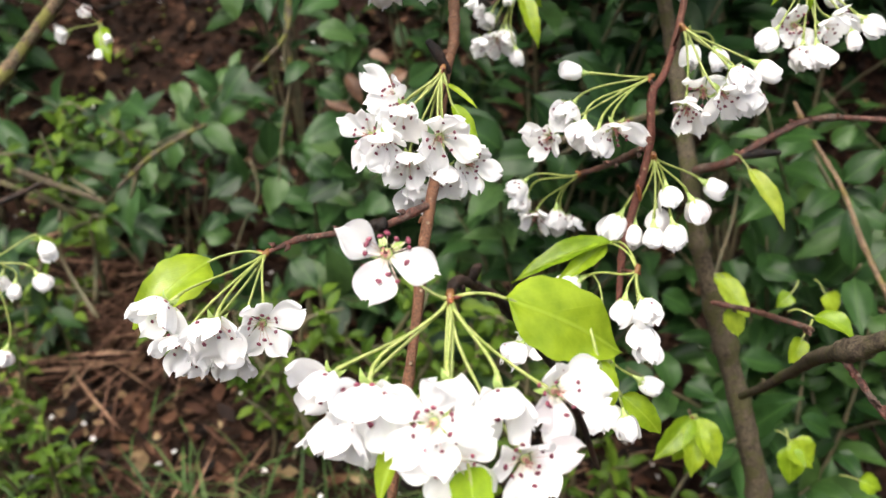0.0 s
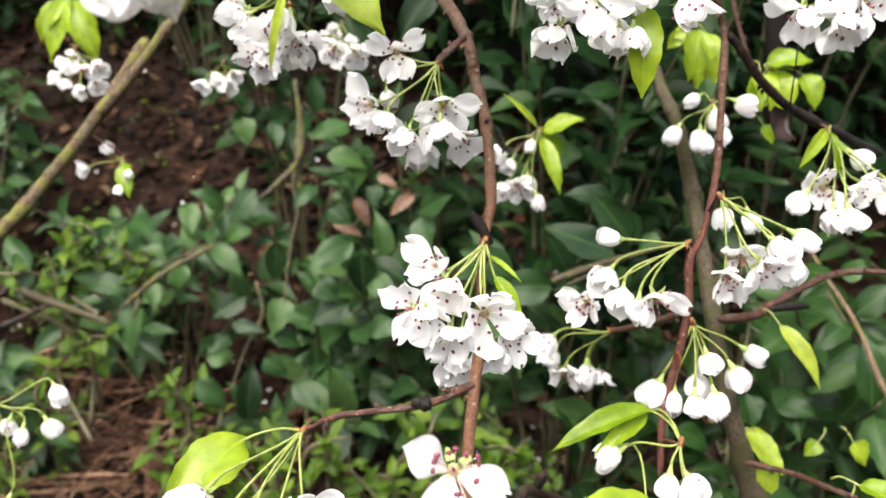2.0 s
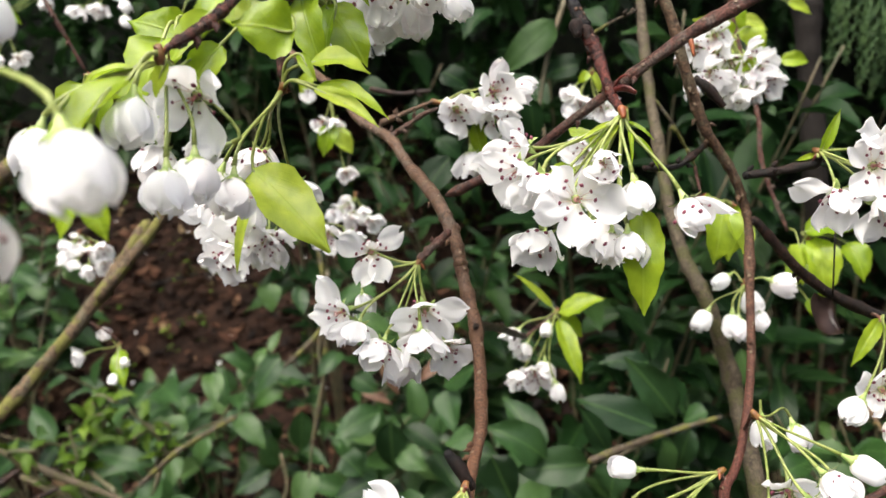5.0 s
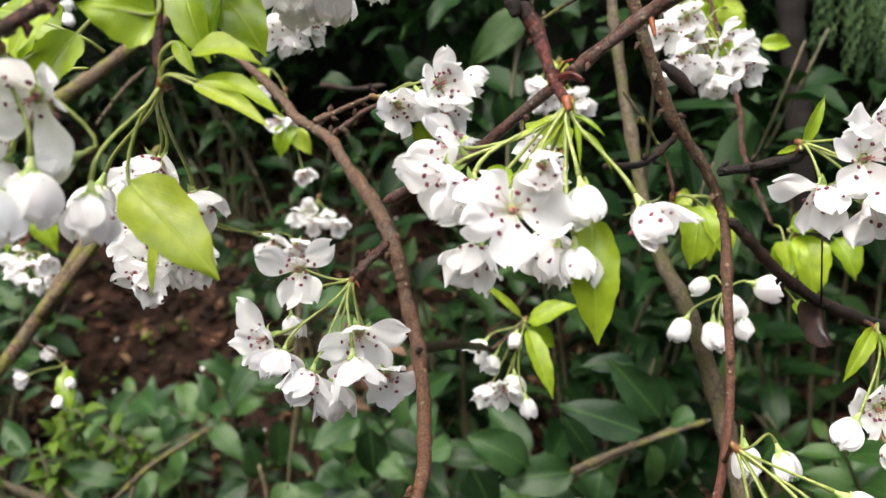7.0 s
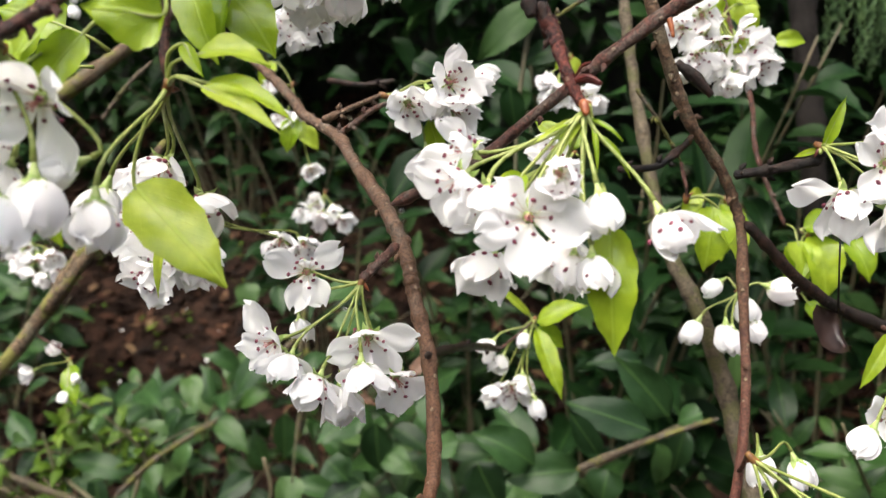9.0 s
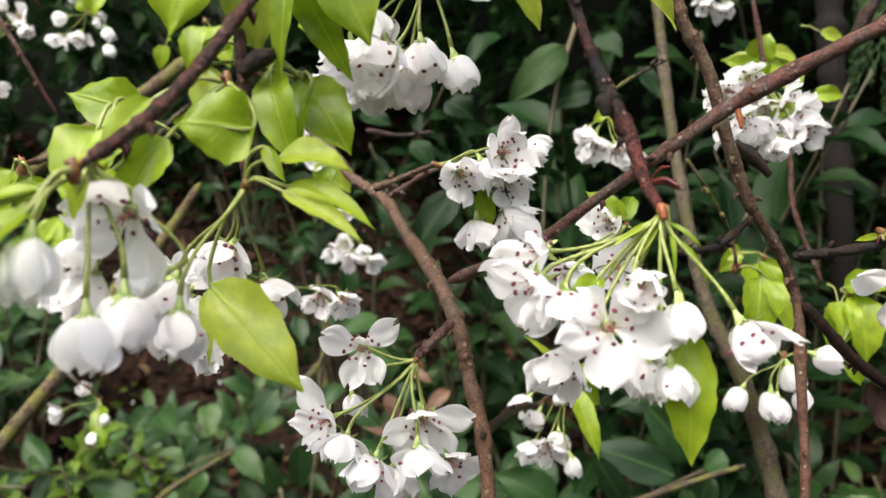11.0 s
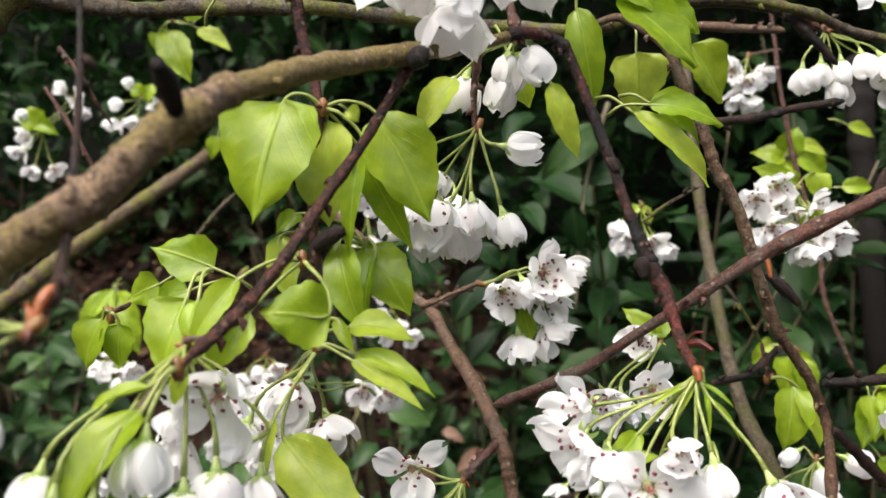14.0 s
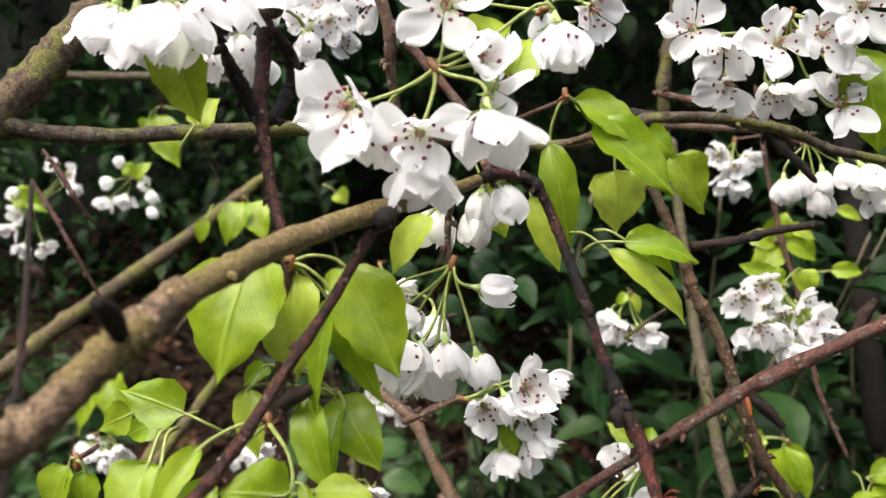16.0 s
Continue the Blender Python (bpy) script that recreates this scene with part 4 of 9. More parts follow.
b = branch("twig", "bare grey twig lying across the leaves", [(0.0873, 0.8042, 0.6876, 0.0029), (0.1355, 0.8278, 0.6952, 0.0030), (0.1785, 0.8409, 0.7018, 0.0025), (0.2226, 0.8541, 0.7082, 0.0021)], BARK_GREY, 1.0)
b = branch("twig", "dark hooked twig in the shade", [(-0.0642, 0.6225, 1.0222, 0.0017), (-0.0442, 0.6228, 1.0178, 0.0015), (-0.0237, 0.6239, 1.0187, 0.0012)], BARK_BLACK, 1.0)
b = branch("twig", "thin dark twig joining the shaded limb", [(0.0693, 0.3952, 0.9712, 0.0012), (0.0836, 0.4065, 0.9698, 0.0013), (0.0935, 0.4129, 0.9747, 0.0012), (0.0991, 0.4167, 0.9780, 0.0010)], BARK_BLACK, 1.0)
stub(b, (0.0039, 0.2017, 0.8474), (0.0062, 0.1999, 0.8530), 0.0014, "black broken spur tip")
b = branch("twig", "near dark red twig ending in an orange tip", [(-0.0720, 0.2551, 1.0875, 0.0004), (-0.0708, 0.2493, 1.0744, 0.0005), (-0.0693, 0.2434, 1.0600, 0.0006), (-0.0666, 0.2346, 1.0450, 0.0008), (-0.0666, 0.2289, 1.0356, 0.0010), (-0.0680, 0.2264, 1.0299, 0.0011)], BARK_BLACK, 1.0)
stub(b, (-0.0671, 0.2277, 1.0332), (-0.0691, 0.2241, 1.0278), 0.0011, "orange swollen shoot end", BUD_ORANGE)
b = branch("twig", "thin dry stem lying over the leaf litter", [(-0.7117, 1.1943, 0.5823, 0.0051), (-0.6284, 1.1802, 0.5483, 0.0051), (-0.5532, 1.1696, 0.5224, 0.0042), (-0.5198, 1.1643, 0.5095, 0.0030)], BARK_DIM, 1.0)
b = branch("twig", "bare grey shrub stem among leaves", [(-0.2264, 1.2534, 0.8120, 0.0037), (-0.2324, 1.2195, 0.7384, 0.0037), (-0.2323, 1.2088, 0.6672, 0.0033), (-0.2650, 1.2476, 0.5613, 0.0031)], BARK_GREY, 1.0)
b = branch("twig", "dry bent stem over the soil", [(-0.4966, 1.1563, 0.5352, 0.0032), (-0.4316, 1.1494, 0.5875, 0.0036), (-0.3829, 1.1568, 0.6131, 0.0036), (-0.3560, 1.1801, 0.6215, 0.0024)], BARK_GREY, 1.0)
b = branch("twig", "forked black dead stick near the ground", [(-0.6083, 0.9588, 0.5898, 0.0041), (-0.5736, 0.9669, 0.6217, 0.0044), (-0.5494, 0.9712, 0.6374, 0.0034)], BARK_BLACK, 1.0)
b = branch("twig", "dark crooked dead stick", [(-0.5951, 0.9571, 0.5794, 0.0030), (-0.5472, 0.9629, 0.5975, 0.0037), (-0.5027, 0.9685, 0.6158, 0.0024)], BARK_BLACK, 1.0)
b = branch("twig", "thin brown creeping stem", [(-0.7198, 1.2469, 0.5220, 0.0044), (-0.6323, 1.2237, 0.4924, 0.0043), (-0.5593, 1.2221, 0.4711, 0.0039), (-0.5117, 1.2337, 0.4197, 0.0026)], BARK_DIM, 1.0)
b = branch("twig", "slender upright shrub stem", [(-0.2122, 1.1341, 0.8622, 0.0030), (-0.2058, 1.1160, 0.7745, 0.0034), (-0.2255, 1.1077, 0.7388, 0.0030), (-0.2679, 1.1196, 0.7061, 0.0023)], BARK_GREY, 1.0)
b = branch("twig", "thin arching green-brown shoot on the shrub", [(0.3486, 0.8350, 0.7177, 0.0017), (0.3673, 0.8181, 0.6803, 0.0020), (0.3898, 0.7895, 0.6411, 0.0023), (0.4054, 0.7543, 0.5878, 0.0022), (0.4263, 0.7220, 0.5408, 0.0022)], BARK_OLIVE, 1.0)
b = branch("twig", "dark upright stem behind the hedge edge", [(0.3842, 1.0737, 1.1568, 0.0135), (0.3824, 1.0620, 1.0676, 0.0135), (0.3878, 1.0607, 0.9780, 0.0130), (0.3922, 1.0570, 0.7936, 0.0126)], BARK_SHADE, 1.0)
b = branch("twig", "dark fallen stick lying on the bank", [(-0.9952, 2.4508, 0.6127, 0.0060), (-0.9172, 2.4722, 0.6293, 0.0054), (-0.8274, 2.4828, 0.6357, 0.0048), (-0.7316, 2.4920, 0.6421, 0.0036)], BARK_SHADE, 1.0)
b = branch("twig", "thin dead stem leaning over damp soil", [(-0.7295, 2.5383, 0.6714, 0.0030), (-0.7389, 2.6083, 0.7149, 0.0027), (-0.7229, 2.6518, 0.7449, 0.0024), (-0.6941, 2.6870, 0.7674, 0.0018)], BARK_SHADE, 1.0)
b = branch("twig", "thin dark root across the bank", [(-1.2750, 2.2203, 0.4637, 0.0045), (-1.2511, 2.2563, 0.4864, 0.0040), (-1.2447, 2.3070, 0.5185, 0.0036)], BARK_SHADE, 1.0)
stub(b, (0.0820, 0.3726, 1.0180), (0.0830, 0.3697, 1.0100), 0.0009, "orange pointed bud", BUD_ORANGE)
b = branch("branch", "shaded brown branch crossing behind the twigs", [(-0.3177, 0.6654, 1.1999, 0.0029), (-0.2633, 0.6703, 1.1940, 0.0031), (-0.2126, 0.6750, 1.1908, 0.0029), (-0.1721, 0.6988, 1.1872, 0.0022)], BARK_DIM, 1.0)
b = branch("branch", "dim brown branch behind the blossom", [(0.0908, 0.5394, 1.1179, 0.0020), (0.1190, 0.5420, 1.1144, 0.0020), (0.1443, 0.5443, 1.1117, 0.0016)], BARK_TAN, 1.0)
b = branch("twig", "upright dim brown stem in the hedge", [(0.1487, 0.7287, 1.2571, 0.0049), (0.1349, 0.7259, 1.2011, 0.0045), (0.1253, 0.7240, 1.1651, 0.0041), (0.1281, 0.7427, 1.1051, 0.0034)], BARK_GREY, 1.0)
b = branch("twig", "black crooked twig tangled with another", [(0.0564, 0.4612, 1.1181, 0.0019), (0.0752, 0.4527, 1.1127, 0.0020), (0.0964, 0.4495, 1.1093, 0.0019), (0.1124, 0.4459, 1.1049, 0.0022), (0.1210, 0.4412, 1.0940, 0.0017), (0.1303, 0.4396, 1.0813, 0.0012)], BARK_BLACK, 1.0)
b = branch("twig", "dark forked twig ending in red buds", [(0.0754, 0.4632, 1.1239, 0.0014), (0.0958, 0.4548, 1.1164, 0.0016), (0.1163, 0.4514, 1.1075, 0.0015), (0.1283, 0.4501, 1.0965, 0.0011)], BARK_RED, 1.0)
b = branch("twig", "fine brown side twig from the branch", [(-0.0357, 0.4765, 0.9899, 0.0016), (-0.0275, 0.4736, 0.9945, 0.0012), (-0.0202, 0.4705, 0.9985, 0.0011), (-0.0118, 0.4683, 1.0013, 0.0008)], BARK_RED, 1.0)
b = branch("twig", "fine dark twig in the shade", [(0.0546, 0.4390, 1.0259, 0.0007), (0.0646, 0.4455, 1.0315, 0.0007), (0.0796, 0.4525, 1.0379, 0.0006)], BARK_GREY, 1.0)
b = branch("twig", "thin dim twig crossing the shade", [(0.0902, 0.4702, 0.9986, 0.0007), (0.0981, 0.4698, 0.9860, 0.0007), (0.1096, 0.4792, 0.9665, 0.0006)], BARK_GREY, 1.0)
b = branch("twig", "thin dark thread-like dead stem", [(-0.0590, 0.3308, 1.1489, 0.0003), (-0.0598, 0.3315, 1.1400, 0.0003), (-0.0605, 0.3331, 1.1310, 0.0003)], BARK_BLACK, 1.0)
b = branch("twig", "dark red dead stem with fine side spines", [(-0.2194, 0.5102, 1.1266, 0.0010), (-0.2117, 0.5106, 1.1147, 0.0013), (-0.2042, 0.5109, 1.0999, 0.0011), (-0.2001, 0.5210, 1.0868, 0.0007)], BARK_RED, 1.0)
b = branch("twig", "dark thin stem leaning in the shade", [(-0.2736, 0.5879, 1.1194, 0.0012), (-0.2612, 0.5872, 1.0984, 0.0014), (-0.2490, 0.5862, 1.0740, 0.0012), (-0.2386, 0.5944, 1.0428, 0.0009)], BARK_RED, 1.0)
b = branch("twig", "pale brown twig far in the shade", [(-0.2311, 0.6832, 1.0123, 0.0014), (-0.2137, 0.6867, 1.0335, 0.0014), (-0.1979, 0.6998, 1.0507, 0.0010)], BARK_DIM, 1.0)

c = cluster("open white pear blossom cluster with maroon anthers", (-0.0020, 0.1865, 0.8505), (-0.0030, -0.0237, -0.0178), (0.0000, 0.0000, 0.0000))
blossom(c, (-0.0218, 0.1641, 0.8389), (-0.05, -0.97, 0.10), (1.00, -0.00, -0.04), 1.4, HOOD)
blossom(c, (-0.0284, 0.1676, 0.8278), (-0.25, -0.95, -0.18), (1.00, -0.00, -0.04), 1.2, HOOD)
blossom(c, (-0.0328, 0.1782, 0.8335), (-0.35, -0.88, 0.20), (1.00, -0.00, -0.04), 1.15, HOOD)
blossom(c, (-0.0031, 0.1620, 0.8409), (-0.04, -0.98, 0.17), (1.00, -0.00, -0.04), 1.1, HOOD)
blossom(c, (-0.0063, 0.1507, 0.8389), (-0.13, -0.88, 0.46), (1.00, -0.00, -0.04), 1.12, OPEN, -12)
blossom(c, (0.0089, 0.1589, 0.8401), (0.00, -1.00, 0.07), (1.00, -0.00, -0.04), 1.25, HOOD, 4)
blossom(c, (0.0220, 0.1665, 0.8353), (0.32, -0.87, 0.39), (1.00, -0.00, -0.04), 1.15, ((35, 1, 1.1), (0, 1, 1.1), (278, 1, 1.15), (215, 0.8, 1), (110, 0.7, 0.9)))
blossom(c, (-0.0026, 0.1492, 0.8301), (0.01, -0.97, 0.23), (1.00, -0.00, -0.04), 1.15, OPEN, 20)
blossom(c, (0.0141, 0.1531, 0.8263), (0.13, -0.94, 0.32), (1.00, -0.00, -0.04), 1.12, ((0, 1, 1.1), (255, 1, 1.05), (310, 0.9, 1), (85, 0.7, 1), (170, 0.9, 1)))
bloom(c, (-0.0172, 0.1840, 0.8649), (0.02, -0.86, 0.51), 1, 1.04, (1.00, 0.00, -0.04), (165, 248, -22))
leaf(c, (0.0121, 0.1874, 0.8495), (0.0453, 0.1929, 0.8291), 0.0222, (0.08, -0.62, 0.78), 0.12)
leaf(c, (-0.0134, 0.1637, 0.8276), (-0.0204, 0.1485, 0.8188), 0.0063, (-0.36, -0.84, 0.40), 0.6)
leaf(c, (0.0011, 0.1477, 0.8283), (0.0028, 0.1295, 0.8245), 0.0096, (0.02, -0.91, 0.42), 0.3)
leaf(c, (0.0365, 0.1875, 0.8297), (0.0405, 0.1825, 0.8187), 0.0060, (0.30, -0.87, 0.39), 0.3)

c = cluster("white blossom and pale buds half hidden behind", (0.0602, 0.2955, 0.7644), (-0.0056, 0.0082, -0.0161), (-0.0139, -0.0227, -0.0151))
bloom(c, (0.0239, 0.3086, 0.7584), (-0.53, -0.61, -0.59), 0.5, 1.0)
bloom(c, (0.0357, 0.3107, 0.7624), (-0.20, -0.97, 0.11), 0.6, 1.0)
bloom(c, (0.0569, 0.2968, 0.7315), (-0.13, -0.59, -0.80), 0.4, 1.0)
bloom(c, (0.0642, 0.2961, 0.7297), (0.07, -0.59, -0.81), 0.3, 1.0)
bloom(c, (0.0820, 0.2977, 0.7444), (0.84, -0.37, -0.39), 0.08, 1.0)
bloom(c, (0.0693, 0.2859, 0.7312), (0.16, -0.58, -0.80), 0.1, 1.0)
bloom(c, (0.0501, 0.3300, 0.7799), (-0.79, -0.59, -0.19), 0.4, 1.0)
leaf(c, (0.0690, 0.3007, 0.7394), (0.0867, 0.2941, 0.7244), 0.0122, (0.03, -0.72, 0.69), 0.3)
leaf(c, (0.0602, 0.3119, 0.7641), (0.0637, 0.2943, 0.7497), 0.0072, (0.03, -0.72, 0.69), 0.3)

c = cluster("drooping tuft of young lime-green leaves", (0.1513, 0.4532, 0.6130), (0.0000, 0.0000, 0.0100), (0.0011, 0.0117, -0.0023))
leaf(c, (0.1513, 0.4532, 0.6130), (0.1239, 0.4335, 0.5952), 0.0166, (0.03, -0.72, 0.69), 0.3)
leaf(c, (0.1531, 0.4524, 0.6112), (0.1461, 0.4289, 0.5843), 0.0184, (0.03, -0.72, 0.69), 0.3)
leaf(c, (0.1550, 0.4532, 0.6129), (0.1631, 0.4312, 0.5887), 0.0184, (0.03, -0.72, 0.69), 0.3)
leaf(c, (0.1495, 0.4532, 0.6131), (0.1391, 0.4407, 0.5864), 0.0149, (0.03, -0.72, 0.69), 0.3)

c = cluster("white pear blossom cluster at a twig tip", (-0.0706, 0.2799, 0.8218), (-0.0158, -0.0331, -0.0114), (0.0000, 0.0000, 0.0000))
blossom(c, (-0.0967, 0.2453, 0.8202), (-0.35, -0.86, 0.10), (1.00, -0.00, -0.04), 1.3, HOOD)
blossom(c, (-0.0923, 0.2430, 0.8088), (-0.15, -0.99, 0.07), (1.00, -0.00, -0.04), 1.15, HOOD, 15)
blossom(c, (-0.0790, 0.2361, 0.8179), (0.00, -0.97, -0.02), (1.00, -0.00, -0.04), 1.35, HOOD)
blossom(c, (-0.0655, 0.2426, 0.8137), (0.13, -0.99, 0.12), (1.00, -0.00, -0.04), 1.22, ((95, 0.6, 1.1), (165, 0.9, 1), (12, 1, 1.05), (240, 1, 1), (310, 0.95, 1.05)))
blossom(c, (-0.0779, 0.2494, 0.7989), (-0.01, -0.97, -0.22), (1.00, -0.00, -0.04), 1.1, HOOD, -10)
blossom(c, (-0.0915, 0.2501, 0.7995), (-0.06, -0.97, -0.24), (1.00, -0.00, -0.04), 1, CUP)
leaf(c, (-0.0895, 0.2736, 0.8227), (-0.1126, 0.2481, 0.8136), 0.0195, (-0.15, -0.80, 0.58), 0.15)

c = cluster("dense white pear blossom cluster with dark anthers", (-0.0030, 0.3183, 0.8787), (-0.0120, -0.0151, -0.0259), (-0.0012, 0.0091, -0.0182))
blossom(c, (-0.0213, 0.3155, 0.8698), (-0.33, -0.74, 0.58), (1.00, -0.00, -0.04), 1.2, ((140, 1, 1.15), (205, 0.9, 1), (255, 0.7, 1), (315, 0.5, 1.05), (50, 0.6, 0.9)))
blossom(c, (-0.0182, 0.3028, 0.8681), (-0.05, -1.00, 0.06), (1.00, -0.00, -0.04), 1.15, HOOD)
blossom(c, (-0.0305, 0.3013, 0.8592), (-0.49, -0.82, 0.29), (1.00, -0.00, -0.04), 1.2, OPEN)
blossom(c, (-0.0247, 0.2957, 0.8596), (-0.11, -0.99, -0.05), (1.00, -0.00, -0.04), 1.1, HOOD, 10)
blossom(c, (-0.0165, 0.2976, 0.8506), (-0.05, -1.00, 0.01), (1.00, -0.00, -0.04), 1.2, HOOD, -8)
blossom(c, (-0.0047, 0.2927, 0.8602), (0.10, -0.99, 0.06), (1.00, -0.00, -0.04), 1.3, ((95, 0.6, 1.15), (350, 1, 1.1), (30, 0.8, 1), (265, 0.95, 1.1), (185, 0.8, 1)))
blossom(c, (0.0055, 0.3048, 0.8456), (0.46, -0.88, 0.11), (1.00, -0.00, -0.04), 1.15, ((-20, 1, 1.15), (60, 0.7, 1), (120, 0.6, 1), (210, 0.8, 1), (280, 0.9, 1.05)))
blossom(c, (-0.0035, 0.2968, 0.8469), (0.04, -0.97, -0.22), (1.00, -0.00, -0.04), 1.15, HOOD)
blossom(c, (-0.0143, 0.3041, 0.8385), (-0.13, -0.87, -0.48), (1.00, -0.00, -0.04), 1.15, CUP)
leaf(c, (0.0003, 0.3119, 0.8671), (0.0097, 0.2981, 0.8510), 0.0068, (0.30, -0.78, 0.55), 0.7)
leaf(c, (-0.0016, 0.3151, 0.8740), (0.0090, 0.3038, 0.8683), 0.0026, (0.03, -0.63, 0.78), 0.5)

c = cluster("loose cluster of half-open white flowers and a bud", (0.0864, 0.3600, 0.8630), (-0.0331, -0.0186, -0.0132), (0.0027, 0.0001, -0.0044))
bloom(c, (0.0495, 0.3539, 0.8680), (-0.98, -0.13, 0.12), 0.08, 1.0)
bloom(c, (0.0492, 0.3490, 0.8524), (-0.44, -0.79, -0.43), 0.4, 1.0)
bloom(c, (0.0399, 0.3465, 0.8402), (-0.50, -0.86, 0.08), 0.85, 1.0)
bloom(c, (0.0543, 0.3385, 0.8461), (-0.13, -0.75, -0.65), 0.4, 1.0)
bloom(c, (0.0599, 0.3321, 0.8440), (-0.03, -0.68, -0.73), 0.35, 1.0)
bloom(c, (0.0670, 0.3286, 0.8481), (0.29, -0.96, 0.00), 0.8, 1.0)

c = cluster("small white cluster on a thin twig", (0.0654, 0.4068, 0.8029), (-0.0193, 0.0137, -0.0250), (0.0000, 0.0000, 0.0000))
bloom(c, (0.0347, 0.4227, 0.7907), (-0.65, -0.65, -0.38), 0.45, 1.0)
bloom(c, (0.0426, 0.4181, 0.7731), (-0.21, -0.98, -0.00), 0.85, 1.0)
bloom(c, (0.0545, 0.4160, 0.7752), (0.08, -0.68, -0.73), 0.4, 1.0)
bloom(c, (0.0616, 0.4221, 0.7691), (0.53, -0.81, -0.24), 0.85, 1.0)
bloom(c, (0.0370, 0.4238, 0.7810), (-0.45, -0.64, -0.62), 0.5, 1.0)

c = cluster("white flowers with pink-brown anthers on long stalks", (0.0990, 0.3587, 0.8837), (0.0165, -0.0061, -0.0226), (-0.0001, 0.0144, -0.0101))
bloom(c, (0.1101, 0.3332, 0.8612), (0.20, -0.98, 0.05), 0.9, 1.0)
bloom(c, (0.0970, 0.3368, 0.8527), (-0.21, -0.97, -0.12), 0.75, 1.0)
bloom(c, (0.1158, 0.3333, 0.8685), (0.41, -0.89, -0.19), 0.5, 1.0)
bloom(c, (0.1345, 0.3490, 0.8659), (0.81, -0.41, -0.42), 0.1, 1.0)
bloom(c, (0.1124, 0.3914, 0.8632), (-0.13, -0.59, -0.80), 0.1, 1.0)
bloom(c, (0.1255, 0.3906, 0.8610), (0.16, -0.58, -0.80), 0.1, 1.0)
bloom(c, (0.1229, 0.3399, 0.8585), (0.27, -0.65, -0.71), 0.5, 1.0)
bloom(c, (0.1063, 0.3468, 0.8574), (-0.30, -0.93, 0.21), 0.8, 1.0)

c = cluster("crowded white cluster with pale swelling buds", (0.1746, 0.4299, 0.8979), (0.0045, -0.0248, -0.0276), (-0.0006, 0.0097, 0.0023))
bloom(c, (0.1509, 0.4024, 0.8676), (-0.62, -0.45, -0.64), 0.1, 1.0)
bloom(c, (0.1665, 0.4099, 0.8733), (-0.21, -0.81, 0.54), 0.8, 1.0)
bloom(c, (0.1678, 0.4000, 0.8614), (-0.14, -0.63, -0.77), 0.45, 1.0)
bloom(c, (0.1793, 0.4037, 0.8714), (0.09, -1.00, 0.04), 0.7, 1.0)
bloom(c, (0.1890, 0.4192, 0.8841), (0.54, -0.66, -0.53), 0.15, 1.0)
bloom(c, (0.2024, 0.4041, 0.8725), (0.84, -0.36, -0.40), 0.1, 1.0)
bloom(c, (0.1930, 0.4013, 0.8650), (0.33, -0.50, -0.80), 0.15, 1.0)
bloom(c, (0.1733, 0.3950, 0.8624), (0.06, -0.61, -0.79), 0.4, 1.0)
bloom(c, (0.1896, 0.4102, 0.8745), (0.44, -0.84, 0.30), 0.6, 1.0)
leaf(c, (0.1730, 0.4245, 0.8979), (0.1765, 0.4169, 0.8778), 0.0063, (0.20, -0.83, 0.52), 0.7)
leaf(c, (0.1738, 0.4301, 0.8984), (0.1588, 0.4187, 0.8824), 0.0074, (-0.29, -0.89, 0.35), 0.6)

c = cluster("hanging bunch of round white buds", (0.0879, 0.3494, 0.8303), (0.0043, -0.0101, -0.0269), (-0.0028, 0.0014, 0.0005))
bloom(c, (0.1161, 0.3441, 0.8153), (0.81, -0.41, -0.42), 0.05, 1.0)
bloom(c, (0.0943, 0.3411, 0.8120), (0.08, -0.68, -0.73), 0.3, 1.0)
bloom(c, (0.1059, 0.3399, 0.8089), (0.40, -0.64, -0.65), 0.35, 1.0)
bloom(c, (0.0701, 0.3418, 0.8000), (-0.51, -0.45, -0.73), 0.2, 1.0)
bloom(c, (0.0787, 0.3396, 0.7951), (-0.08, -0.59, -0.81), 0.15, 1.0)
bloom(c, (0.0853, 0.3309, 0.7974), (-0.03, -0.59, -0.81), 0.15, 1.0)
bloom(c, (0.0957, 0.3314, 0.7981), (0.07, -0.59, -0.81), 0.2, 1.0)
bloom(c, (0.0910, 0.3456, 0.8003), (-0.03, -0.59, -0.81), 0.3, 1.0)

c = cluster("few drooping half-open white flowers", (0.0759, 0.3161, 0.7919), (-0.0065, -0.0118, -0.0167), (-0.0033, 0.0170, -0.0087))
bloom(c, (0.0672, 0.3020, 0.7783), (-0.22, -0.58, -0.79), 0.2, 1.0)
bloom(c, (0.0769, 0.3004, 0.7815), (0.35, -0.90, -0.26), 0.55, 1.0)
bloom(c, (0.0758, 0.2989, 0.7712), (-0.03, -0.66, -0.75), 0.35, 1.0)
bloom(c, (0.0777, 0.2955, 0.7637), (0.07, -0.50, -0.86), 0.3, 1.0)
bloom(c, (0.0494, 0.3250, 0.7811), (-0.88, -0.43, -0.20), 0.35, 1.0)
leaf(c, (0.0695, 0.3375, 0.7956), (0.0240, 0.3219, 0.7872), 0.0114, (-0.06, -0.35, 0.94), 0.5)
leaf(c, (0.0670, 0.3371, 0.7948), (0.0427, 0.3211, 0.7847), 0.0084, (0.12, -0.75, 0.65), 0.5)

c = cluster("small cluster with opening white buds and lime leaves", (0.0475, 0.5762, 0.8781), (-0.0151, -0.0049, -0.0301), (-0.0205, -0.0055, -0.0143))
bloom(c, (0.0408, 0.5726, 0.8656), (-0.21, -0.44, -0.87), 0.1, 1.0)
